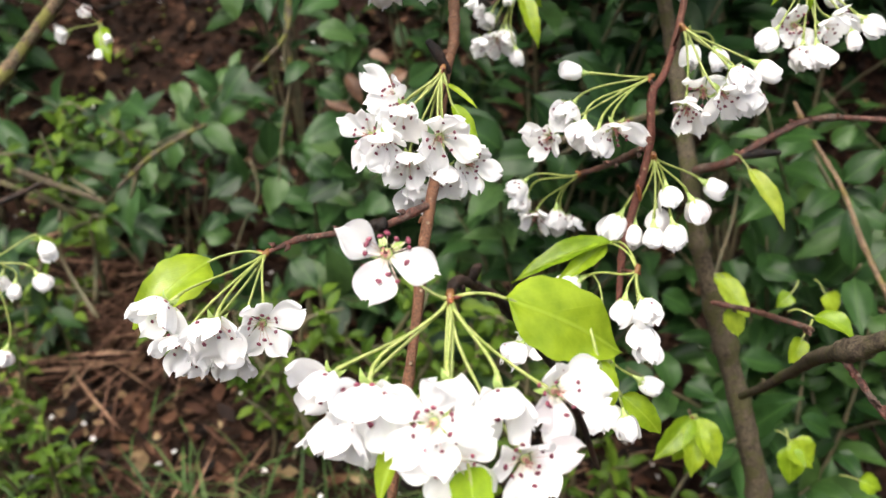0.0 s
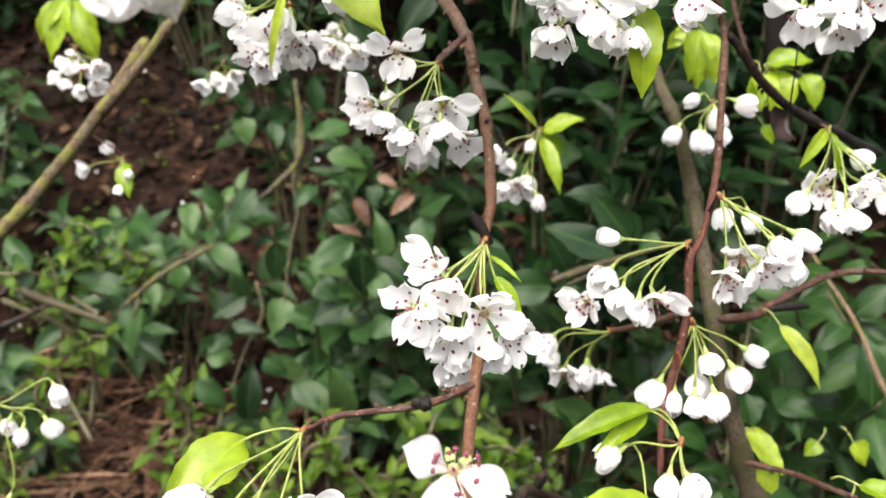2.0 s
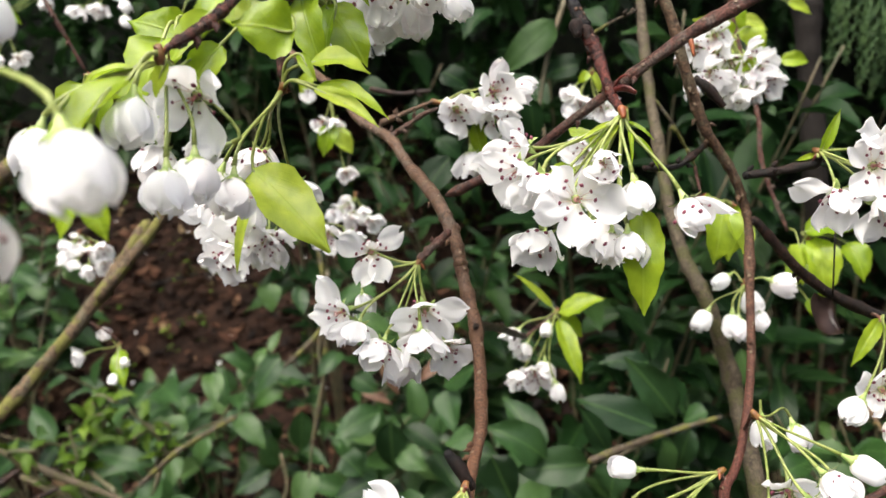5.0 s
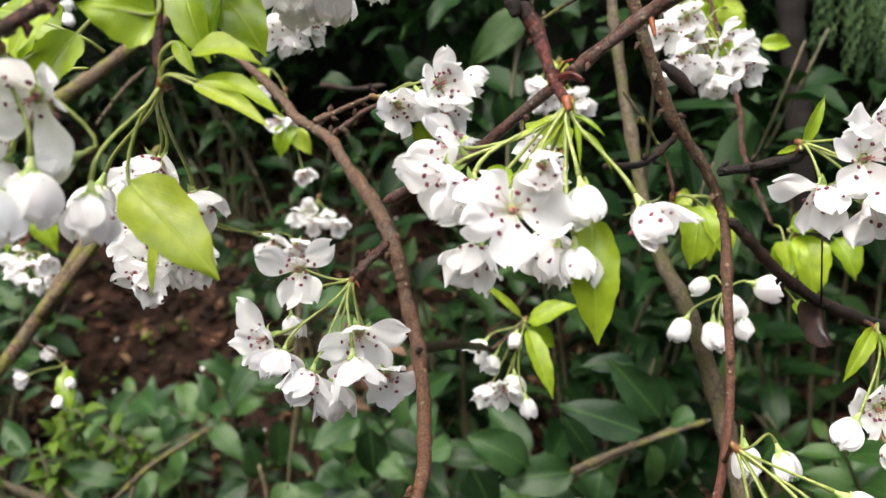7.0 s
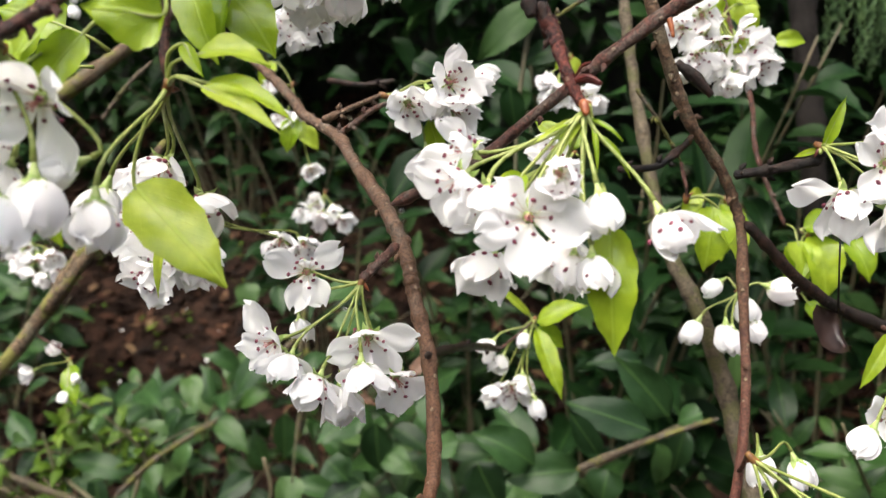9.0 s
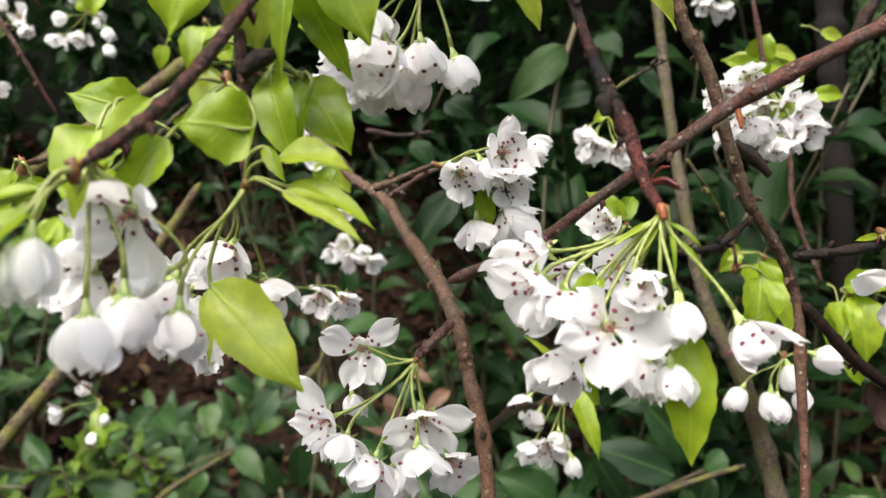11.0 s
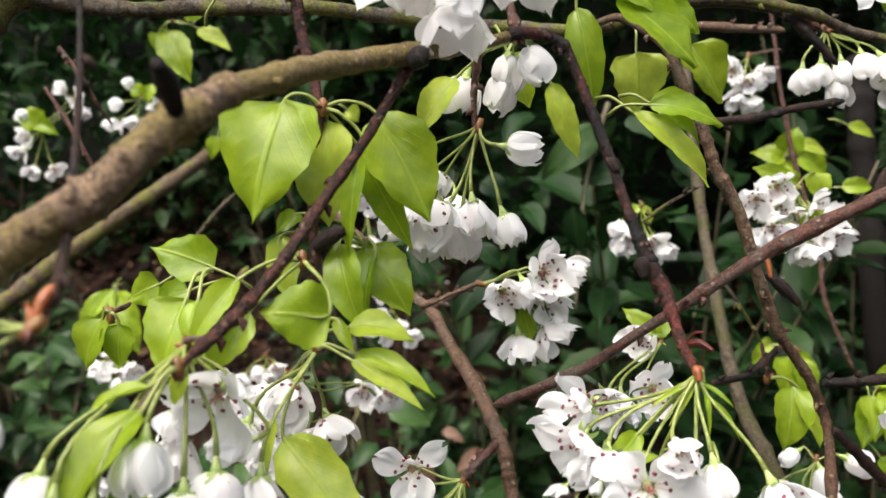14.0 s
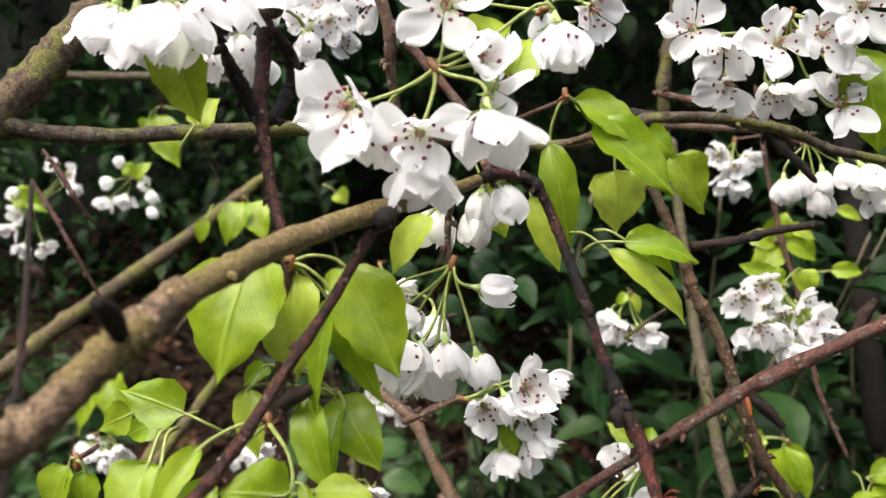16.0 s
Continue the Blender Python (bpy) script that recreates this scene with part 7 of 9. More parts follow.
leaf(c, (0.0587, 0.4501, 0.9764), (0.0660, 0.4568, 0.9869), 0.0082, (0.11, -0.91, 0.41), 0.3)

c = cluster("round lime leaves against dark shade", (0.1654, 0.6126, 0.9336), (0.0000, 0.0000, 0.0100), (0.0002, 0.0119, 0.0018))
leaf(c, (0.1619, 0.6120, 0.9304), (0.1587, 0.5990, 0.9012), 0.0261, (0.20, -0.91, 0.36), 0.2)
leaf(c, (0.1636, 0.6123, 0.9320), (0.1738, 0.6008, 0.9052), 0.0184, (0.38, -0.89, 0.25), 0.3)
leaf(c, (0.1487, 0.6113, 0.9363), (0.1397, 0.6096, 0.9268), 0.0118, (0.11, -0.91, 0.41), 0.3)
leaf(c, (0.1997, 0.5935, 0.9093), (0.1991, 0.5813, 0.8864), 0.0209, (0.29, -0.92, 0.26), 0.25)
leaf(c, (0.1521, 0.6117, 0.9378), (0.1418, 0.6105, 0.9351), 0.0102, (0.11, -0.91, 0.41), 0.3)

c = cluster("small heart-shaped lime leaves lower on the limb", (0.1624, 0.4459, 0.7165), (0.0000, 0.0000, 0.0100), (0.0011, 0.0117, -0.0023))
leaf(c, (0.1541, 0.4476, 0.7205), (0.1700, 0.4287, 0.7027), 0.0174, (0.23, -0.65, 0.73), 0.3)
leaf(c, (0.1618, 0.4395, 0.7027), (0.1680, 0.4325, 0.6871), 0.0152, (0.03, -0.72, 0.69), 0.3)
leaf(c, (0.1589, 0.4270, 0.7953), (0.1751, 0.4042, 0.7690), 0.0102, (0.12, -0.81, 0.58), 0.5)
leaf(c, (0.1699, 0.3499, 0.7469), (0.1864, 0.3368, 0.7416), 0.0134, (0.04, -0.21, 0.98), 0.35)
leaf(c, (0.1723, 0.3627, 0.7267), (0.1656, 0.3573, 0.7153), 0.0099, (0.03, -0.72, 0.69), 0.3)
leaf(c, (0.2392, 0.5317, 0.6607), (0.2287, 0.5275, 0.6519), 0.0122, (0.03, -0.72, 0.69), 0.3)
leaf(c, (0.2636, 0.5317, 0.6598), (0.2711, 0.5249, 0.6447), 0.0162, (0.03, -0.72, 0.69), 0.3)
leaf(c, (0.2434, 0.5038, 0.5521), (0.2594, 0.4951, 0.5324), 0.0231, (0.03, -0.72, 0.69), 0.3)
leaf(c, (0.2411, 0.5021, 0.5483), (0.2422, 0.4898, 0.5216), 0.0210, (0.03, -0.72, 0.69), 0.3)
leaf(c, (0.2832, 0.4757, 0.5372), (0.2992, 0.4723, 0.5292), 0.0162, (0.03, -0.72, 0.69), 0.3)

c = cluster("white cluster of open flowers on a shaded spur", (-0.0929, 0.4512, 0.9649), (0.0033, 0.0210, -0.0244), (0.0013, 0.0119, -0.0012))
bloom(c, (-0.1048, 0.4212, 0.9401), (-0.41, -0.89, -0.19), 0.85, 1.0)
bloom(c, (-0.0884, 0.4228, 0.9447), (-0.02, -0.95, -0.30), 0.8, 1.0)
bloom(c, (-0.0991, 0.4247, 0.9501), (-0.29, -0.90, 0.33), 0.8, 1.0)
bloom(c, (-0.0848, 0.5467, 0.9350), (-0.02, -1.00, -0.08), 0.8, 1.0)
bloom(c, (-0.0707, 0.5459, 0.9330), (0.29, -0.96, 0.01), 0.8, 1.0)

c = cluster("spray of blossom far up in the shade", (-0.0516, 0.5069, 1.0578), (0.0049, -0.0150, -0.0179), (0.0008, 0.0119, 0.0011))
bloom(c, (-0.0654, 0.5037, 1.0406), (-0.41, -0.90, -0.16), 0.8, 1.0)
bloom(c, (-0.0539, 0.5049, 1.0452), (0.03, -1.00, -0.05), 0.9, 1.0)
bloom(c, (-0.0455, 0.5043, 1.0381), (0.21, -0.94, -0.28), 0.85, 1.0)
bloom(c, (-0.0423, 0.5055, 1.0455), (0.57, -0.82, 0.08), 0.8, 1.0)
bloom(c, (-0.0184, 0.4241, 1.0343), (-0.07, -0.34, -0.94), 0.3, 1.0)
bloom(c, (-0.0545, 0.5086, 1.0356), (-0.05, -0.61, -0.79), 0.7, 1.0)

c = cluster("bright blossom above the diagonal branch", (0.1482, 0.5530, 1.0305), (0.0023, -0.0118, -0.0196), (0.0008, 0.0119, 0.0011))
bloom(c, (0.1365, 0.5466, 1.0253), (-0.36, -0.92, 0.16), 0.85, 1.0)
bloom(c, (0.1410, 0.5397, 1.0105), (-0.11, -0.88, -0.47), 0.8, 1.0)
bloom(c, (0.1608, 0.5412, 1.0143), (0.45, -0.89, 0.10), 0.9, 1.0)
bloom(c, (0.1642, 0.5399, 1.0044), (0.49, -0.75, -0.44), 0.8, 1.0)
bloom(c, (0.1499, 0.5386, 1.0001), (-0.04, -0.65, -0.76), 0.75, 1.0)
leaf(c, (0.1483, 0.5456, 1.0145), (0.1668, 0.5422, 1.0193), 0.0070, (0.07, -0.89, 0.46), 0.3)
leaf(c, (0.1634, 0.5651, 1.0392), (0.1651, 0.5631, 1.0246), 0.0146, (0.07, -0.89, 0.46), 0.3)

c = cluster("near blurred lime leaf curling off the twig tip", (-0.0664, 0.2689, 1.0105), (0.0000, 0.0000, 0.0100), (0.0019, 0.0024, 0.0021))
leaf(c, (-0.0702, 0.2590, 1.0045), (-0.0818, 0.2411, 0.9859), 0.0123, (-0.25, -0.89, 0.40), 0.45)
leaf(c, (-0.0715, 0.2662, 1.0077), (-0.0846, 0.2626, 1.0043), 0.0046, (-0.01, -0.45, 0.89), 0.4)

c = cluster("pale stalks reaching away from an orange twig tip", (-0.0693, 0.2241, 1.0275), (-0.0132, -0.0084, -0.0108), (0.0013, 0.0023, 0.0024))
bloom(c, (-0.0864, 0.2140, 1.0219), (-0.52, -0.41, -0.75), 0.3, 1.0)
bloom(c, (-0.0818, 0.2141, 1.0168), (-0.32, -0.28, -0.91), 0.15, 1.0)
bloom(c, (-0.0791, 0.2190, 1.0114), (-0.04, -0.27, -0.96), 0.2, 1.0)

c = cluster("lime leaves hanging behind the limb", (-0.2340, 0.6940, 1.1741), (0.0000, 0.0000, 0.0100), (0.0030, -0.0207, 0.0179))
leaf(c, (-0.2384, 0.6932, 1.1683), (-0.2223, 0.6818, 1.1297), 0.0250, (0.10, -0.96, 0.26), 0.25)
leaf(c, (-0.2161, 0.6953, 1.1681), (-0.1906, 0.6863, 1.1497), 0.0137, (0.30, -0.84, 0.45), 0.3)
leaf(c, (-0.2445, 0.6925, 1.1667), (-0.2480, 0.6913, 1.1547), 0.0114, (0.11, -0.91, 0.40), 0.3)
leaf(c, (-0.2178, 0.6954, 1.1731), (-0.2210, 0.6963, 1.1895), 0.0138, (0.11, -0.91, 0.40), 0.3)

c = cluster("tuft of young leaves above the limb", (-0.1794, 0.6942, 1.1046), (0.0000, 0.0000, 0.0100), (0.0003, 0.0117, 0.0025))
leaf(c, (-0.1796, 0.6940, 1.1014), (-0.1910, 0.6821, 1.0723), 0.0234, (0.01, -0.95, 0.32), 0.2)
leaf(c, (-0.1756, 0.6944, 1.1011), (-0.1614, 0.6849, 1.0731), 0.0221, (0.29, -0.93, 0.21), 0.25)
leaf(c, (-0.2067, 0.6912, 1.0902), (-0.2131, 0.6902, 1.0736), 0.0122, (0.11, -0.93, 0.36), 0.3)
leaf(c, (-0.1169, 0.7200, 1.1051), (-0.1091, 0.7205, 1.0962), 0.0147, (0.11, -0.93, 0.36), 0.3)

c = cluster("two dim white flowers under the leaves", (-0.2123, 0.7762, 0.9129), (-0.0036, -0.0020, -0.0164), (0.0003, 0.0117, 0.0025))
bloom(c, (-0.2178, 0.7753, 0.8992), (-0.33, -0.93, -0.15), 0.8, 1.0)
bloom(c, (-0.2037, 0.7766, 0.9006), (0.37, -0.83, -0.42), 0.7, 1.0)
bloom(c, (-0.2322, 0.7738, 0.8932), (-0.18, -0.78, -0.60), 0.7, 1.0)
bloom(c, (-0.2097, 0.7708, 0.8931), (0.03, -0.82, -0.58), 0.8, 1.0)

c = cluster("fresh lime leaves on long stalks from an orange spur", (-0.0495, 0.3116, 1.0284), (0.0000, 0.0000, 0.0100), (0.0005, 0.0092, -0.0020))
leaf(c, (-0.0862, 0.3462, 1.0247), (-0.1057, 0.3473, 1.0333), 0.0151, (0.11, -0.92, 0.38), 0.14)
leaf(c, (-0.0813, 0.3114, 1.0194), (-0.0843, 0.2999, 1.0032), 0.0171, (-0.05, -0.96, 0.28), 0.2)
leaf(c, (-0.0639, 0.3031, 1.0251), (-0.0749, 0.2926, 1.0111), 0.0075, (0.00, -0.92, 0.38), 0.32)
leaf(c, (-0.0625, 0.3054, 1.0167), (-0.0723, 0.2965, 1.0037), 0.0094, (0.35, -0.93, 0.15), 0.25)
leaf(c, (-0.0392, 0.2915, 1.0168), (-0.0527, 0.2845, 1.0188), 0.0156, (0.10, -0.97, 0.21), 0.08)
leaf(c, (-0.0765, 0.3081, 1.0201), (-0.0777, 0.3010, 1.0092), 0.0054, (-0.31, -0.93, 0.19), 0.5)
leaf(c, (-0.1227, 0.3886, 1.0165), (-0.1356, 0.3882, 1.0115), 0.0125, (0.10, -0.96, 0.27), 0.2)
leaf(c, (-0.1077, 0.3774, 1.0148), (-0.1209, 0.3776, 1.0118), 0.0103, (0.21, -0.90, 0.37), 0.25)
leaf(c, (-0.0710, 0.2953, 1.0103), (-0.0772, 0.2862, 1.0036), 0.0065, (-0.11, -0.95, 0.29), 0.35)

s = shoot("arching evergreen shoot with large dark oval leaves", [(-0.5495, 1.2229, 0.4843), (-0.5068, 1.2349, 0.5285), (-0.4537, 1.2477, 0.5748), (-0.3742, 1.2563, 0.6011)])
shoot_leaf(s, (-0.4967, 1.2027, 0.5459), (-0.5857, 1.2038, 0.5716), 0.0358, (-0.05, -0.70, 0.71), SHRUB_LEAF_LIT)
shoot_leaf(s, (-0.4999, 1.2204, 0.5211), (-0.5011, 1.1756, 0.4511), 0.0478, (-0.26, -0.61, 0.75), SHRUB_LEAF_LIT)
shoot_leaf(s, (-0.4657, 1.2073, 0.5560), (-0.4569, 1.1808, 0.5242), 0.0290, (0.35, -0.70, 0.63), SHRUB_LEAF_LIT)
shoot_leaf(s, (-0.4535, 1.2500, 0.5832), (-0.5117, 1.2443, 0.5919), 0.0384, (0.13, -0.82, 0.55), SHRUB_LEAF_LIT)
shoot_leaf(s, (-0.5447, 1.2119, 0.4889), (-0.6080, 1.2253, 0.4939), 0.0307, (0.05, -0.66, 0.75), SHRUB_LEAF_LIT)
shoot_leaf(s, (-0.3768, 1.2463, 0.6016), (-0.3326, 1.2104, 0.5634), 0.0358, (0.20, -0.69, 0.69), SHRUB_LEAF_LIT)
shoot_leaf(s, (-0.4063, 1.2393, 0.6690), (-0.3937, 1.2021, 0.6358), 0.0324, (0.28, -0.71, 0.64), SHRUB_LEAF_LIT)
shoot_leaf(s, (-0.4315, 1.2507, 0.6132), (-0.4644, 1.2578, 0.5873), 0.0307, (0.16, -0.61, 0.78), SHRUB_LEAF_LIT)
shoot_leaf(s, (-0.4153, 1.2226, 0.5789), (-0.4366, 1.2215, 0.5347), 0.0341, (0.00, -0.61, 0.79), SHRUB_LEAF_LIT)
shoot_leaf(s, (-0.5572, 1.2205, 0.4641), (-0.5263, 1.1906, 0.4445), 0.0256, (-0.22, -0.79, 0.57), SHRUB_LEAF_LIT)

s = shoot("leafy evergreen shoot low over the litter", [(-0.3114, 1.2244, 0.5489), (-0.3041, 1.2123, 0.4990), (-0.3309, 1.1995, 0.4501), (-0.3581, 1.1826, 0.3847)])
shoot_leaf(s, (-0.3292, 1.2260, 0.5242), (-0.3800, 1.2092, 0.4956), 0.0369, (0.12, -0.78, 0.61), SHRUB_LEAF_LIT)
shoot_leaf(s, (-0.3463, 1.1898, 0.4939), (-0.2964, 1.1773, 0.4829), 0.0235, (-0.06, -0.71, 0.71), SHRUB_LEAF_LIT)
shoot_leaf(s, (-0.2855, 1.1911, 0.4739), (-0.2457, 1.2017, 0.4491), 0.0352, (0.14, -0.61, 0.78), SHRUB_LEAF_LIT)
shoot_leaf(s, (-0.3930, 1.1960, 0.4365), (-0.3518, 1.2160, 0.4318), 0.0378, (0.16, -0.82, 0.55), SHRUB_LEAF_LIT)
shoot_leaf(s, (-0.2796, 1.2409, 0.6055), (-0.2882, 1.2436, 0.5414), 0.0352, (0.29, -0.68, 0.67), SHRUB_LEAF_LIT)
shoot_leaf(s, (-0.2688, 1.2123, 0.5254), (-0.2832, 1.1797, 0.4762), 0.0403, (0.25, -0.69, 0.68), SHRUB_LEAF_LIT)
shoot_leaf(s, (-0.3474, 1.1727, 0.4807), (-0.3735, 1.1415, 0.4688), 0.0302, (0.24, -0.58, 0.78), SHRUB_LEAF_LIT)
shoot_leaf(s, (-0.2958, 1.1548, 0.4520), (-0.2614, 1.1588, 0.4225), 0.0336, (-0.03, -0.83, 0.56), SHRUB_LEAF_LIT)
shoot_leaf(s, (-0.3990, 1.1563, 0.4174), (-0.3608, 1.1547, 0.3718), 0.0369, (0.30, -0.82, 0.48), SHRUB_LEAF_LIT)
shoot_leaf(s, (-0.2530, 1.1766, 0.4042), (-0.2162, 1.1400, 0.3679), 0.0386, (0.18, -0.77, 0.61), SHRUB_LEAF_LIT)

s = shoot("upright evergreen shoot with broad matte leaves", [(-0.2252, 1.2211, 0.7769), (-0.2384, 1.2025, 0.7031), (-0.2309, 1.1960, 0.6761), (-0.2454, 1.1814, 0.6181), (-0.2580, 1.1609, 0.5365)])
shoot_stem(s, [(-0.2319, 1.2104, 0.7345), (-0.2875, 1.1969, 0.6856)])
shoot_leaf(s, (-0.1420, 1.1835, 0.6039), (-0.1447, 1.1851, 0.5314), 0.0447, (0.04, -0.59, 0.80), SHRUB_LEAF_LIT)
shoot_leaf(s, (-0.1518, 1.1538, 0.6279), (-0.2123, 1.1207, 0.6091), 0.0399, (0.10, -0.86, 0.50), SHRUB_LEAF_LIT)
shoot_leaf(s, (-0.1587, 1.1261, 0.5446), (-0.2159, 1.1099, 0.5249), 0.0351, (0.11, -0.83, 0.55), SHRUB_LEAF_LIT)
shoot_leaf(s, (-0.1814, 1.1675, 0.7533), (-0.1252, 1.1779, 0.7337), 0.0367, (-0.08, -0.60, 0.80), SHRUB_LEAF_LIT)
shoot_leaf(s, (-0.1185, 1.2084, 0.6987), (-0.1242, 1.1890, 0.6669), 0.0256, (0.01, -0.73, 0.69), SHRUB_LEAF_LIT)
shoot_leaf(s, (-0.3039, 1.2136, 0.8022), (-0.3000, 1.2038, 0.7631), 0.0335, (0.07, -0.70, 0.71), SHRUB_LEAF_LIT)
shoot_leaf(s, (-0.2943, 1.2064, 0.6977), (-0.3303, 1.1891, 0.6509), 0.0383, (-0.01, -0.67, 0.74), SHRUB_LEAF_LIT)
shoot_leaf(s, (-0.2558, 1.1891, 0.7999), (-0.2491, 1.1653, 0.7650), 0.0240, (0.34, -0.68, 0.64), SHRUB_LEAF_LIT)
shoot_leaf(s, (-0.1524, 1.2082, 0.7885), (-0.2020, 1.1740, 0.7780), 0.0383, (-0.02, -0.71, 0.71), SHRUB_LEAF_LIT)
shoot_leaf(s, (-0.2011, 1.1230, 0.5809), (-0.1731, 1.1179, 0.5541), 0.0367, (0.13, -0.85, 0.51), SHRUB_LEAF_LIT)
shoot_leaf(s, (-0.1004, 1.1462, 0.5122), (-0.1326, 1.1327, 0.4886), 0.0383, (0.16, -0.77, 0.62), SHRUB_LEAF_LIT)
shoot_leaf(s, (-0.0644, 1.1827, 0.6362), (-0.0855, 1.1829, 0.6105), 0.0399, (-0.30, -0.81, 0.50), SHRUB_LEAF_LIT)
shoot_leaf(s, (-0.1748, 1.1613, 0.5688), (-0.2106, 1.1699, 0.5318), 0.0351, (-0.14, -0.74, 0.66), SHRUB_LEAF_LIT)
shoot_leaf(s, (-0.1261, 1.1575, 0.5691), (-0.0938, 1.1391, 0.5499), 0.0383, (-0.06, -0.78, 0.62), SHRUB_LEAF_LIT)
shoot_leaf(s, (-0.1859, 1.1684, 0.6756), (-0.1547, 1.1631, 0.6517), 0.0319, (-0.11, -0.76, 0.64), SHRUB_LEAF_LIT)
shoot_leaf(s, (-0.2046, 1.1992, 0.7014), (-0.2327, 1.1632, 0.6782), 0.0272, (0.08, -0.66, 0.74), SHRUB_LEAF_LIT)

s = shoot("light green weed shoot on the ground", [(-0.5724, 1.2570, 0.4579), (-0.5811, 1.2504, 0.4321), (-0.5878, 1.2375, 0.3803)])
shoot_leaf(s, (-0.5597, 1.2251, 0.4583), (-0.5379, 1.2022, 0.4421), 0.0264, (0.25, -0.78, 0.57), WEED_LEAF)
shoot_leaf(s, (-0.5682, 1.2152, 0.4498), (-0.5522, 1.1961, 0.4051), 0.0334, (0.18, -0.83, 0.53), WEED_LEAF)
shoot_leaf(s, (-0.5690, 1.2233, 0.4490), (-0.6236, 1.2120, 0.4646), 0.0317, (0.26, -0.73, 0.64), WEED_LEAF)
shoot_leaf(s, (-0.5914, 1.2525, 0.4362), (-0.6224, 1.2257, 0.4205), 0.0264, (-0.07, -0.69, 0.72), WEED_LEAF)
shoot_leaf(s, (-0.5818, 1.2597, 0.4569), (-0.6011, 1.2588, 0.4864), 0.0246, (-0.17, -0.83, 0.54), WEED_LEAF)

s = shoot("leafy privet-like shoot with rows of fresh leaves", [(0.3891, 0.8936, 0.6604), (0.4190, 0.8719, 0.6097), (0.4399, 0.8565, 0.5739), (0.4751, 0.8233, 0.4968), (0.4974, 0.7876, 0.4143)])
shoot_stem(s, [(0.3211, 0.8798, 0.6308), (0.3061, 0.8544, 0.5730), (0.2885, 0.8341, 0.5270), (0.2799, 0.8087, 0.4690)])
shoot_leaf(s, (0.4234, 0.8568, 0.6206), (0.4644, 0.8502, 0.6554), 0.0324, (0.22, -0.49, 0.84), SHRUB_LIGHT)
shoot_leaf(s, (0.3818, 0.8558, 0.6714), (0.3294, 0.8331, 0.6612), 0.0286, (0.23, -0.55, 0.80), SHRUB_LIGHT)
shoot_leaf(s, (0.3972, 0.8844, 0.6431), (0.3640, 0.8556, 0.6099), 0.0299, (-0.23, -0.65, 0.72), SHRUB_LIGHT)
shoot_leaf(s, (0.4222, 0.8676, 0.6058), (0.3719, 0.8402, 0.5855), 0.0262, (-0.08, -0.63, 0.77), SHRUB_LIGHT)
shoot_leaf(s, (0.4205, 0.8380, 0.5940), (0.3666, 0.8174, 0.5721), 0.0237, (0.32, -0.69, 0.65), SHRUB_LIGHT)
shoot_leaf(s, (0.4160, 0.8066, 0.5844), (0.3635, 0.8104, 0.5518), 0.0262, (0.25, -0.44, 0.86), SHRUB_LIGHT)
shoot_leaf(s, (0.4380, 0.8226, 0.5561), (0.3963, 0.8212, 0.5102), 0.0349, (0.32, -0.67, 0.67), SHRUB_LIGHT)
shoot_leaf(s, (0.4441, 0.8208, 0.5050), (0.4149, 0.8199, 0.4741), 0.0286, (0.14, -0.60, 0.79), SHRUB_LIGHT)
shoot_leaf(s, (0.4278, 0.8302, 0.5957), (0.4603, 0.8104, 0.5817), 0.0237, (-0.18, -0.74, 0.65), SHRUB_LIGHT)
shoot_leaf(s, (0.4567, 0.8285, 0.5458), (0.4661, 0.8002, 0.5199), 0.0262, (0.25, -0.74, 0.62), SHRUB_LIGHT)
shoot_leaf(s, (0.3151, 0.7990, 0.4350), (0.3663, 0.7977, 0.4188), 0.0311, (0.28, -0.46, 0.84), SHRUB_LIGHT)
shoot_leaf(s, (0.3330, 0.8580, 0.5704), (0.3373, 0.8385, 0.5286), 0.0324, (-0.27, -0.50, 0.82), SHRUB_LIGHT)
shoot_leaf(s, (0.2917, 0.8035, 0.5559), (0.2928, 0.7763, 0.5311), 0.0286, (0.14, -0.60, 0.79), SHRUB_LIGHT)
shoot_leaf(s, (0.2210, 0.8019, 0.5181), (0.2610, 0.8087, 0.4900), 0.0286, (0.10, -0.66, 0.74), SHRUB_LIGHT)
shoot_leaf(s, (0.2755, 0.8490, 0.6487), (0.3154, 0.8663, 0.6543), 0.0262, (0.02, -0.51, 0.86), SHRUB_LIGHT)
shoot_leaf(s, (0.2425, 0.7596, 0.4297), (0.2702, 0.7356, 0.4241), 0.0286, (0.05, -0.50, 0.86), SHRUB_LIGHT)
shoot_leaf(s, (0.3619, 0.7355, 0.3979), (0.4001, 0.7349, 0.3715), 0.0262, (0.29, -0.49, 0.82), SHRUB_LIGHT)
shoot_leaf(s, (0.4178, 0.7523, 0.3370), (0.4293, 0.7167, 0.3292), 0.0262, (0.11, -0.49, 0.87), SHRUB_LIGHT)
shoot_leaf(s, (0.3222, 0.7932, 0.5496), (0.3555, 0.7736, 0.5448), 0.0262, (-0.13, -0.59, 0.80), SHRUB_LIGHT)
shoot_leaf(s, (0.4095, 0.8670, 0.6603), (0.4361, 0.8679, 0.6776), 0.0224, (0.22, -0.76, 0.61), SHRUB_LIGHT)
shoot_leaf(s, (0.4383, 0.7725, 0.4981), (0.4493, 0.7424, 0.4879), 0.0274, (-0.25, -0.73, 0.64), SHRUB_LIGHT)
shoot_leaf(s, (0.4517, 0.8078, 0.4406), (0.4897, 0.8108, 0.4146), 0.0274, (-0.24, -0.58, 0.78), SHRUB_LIGHT)
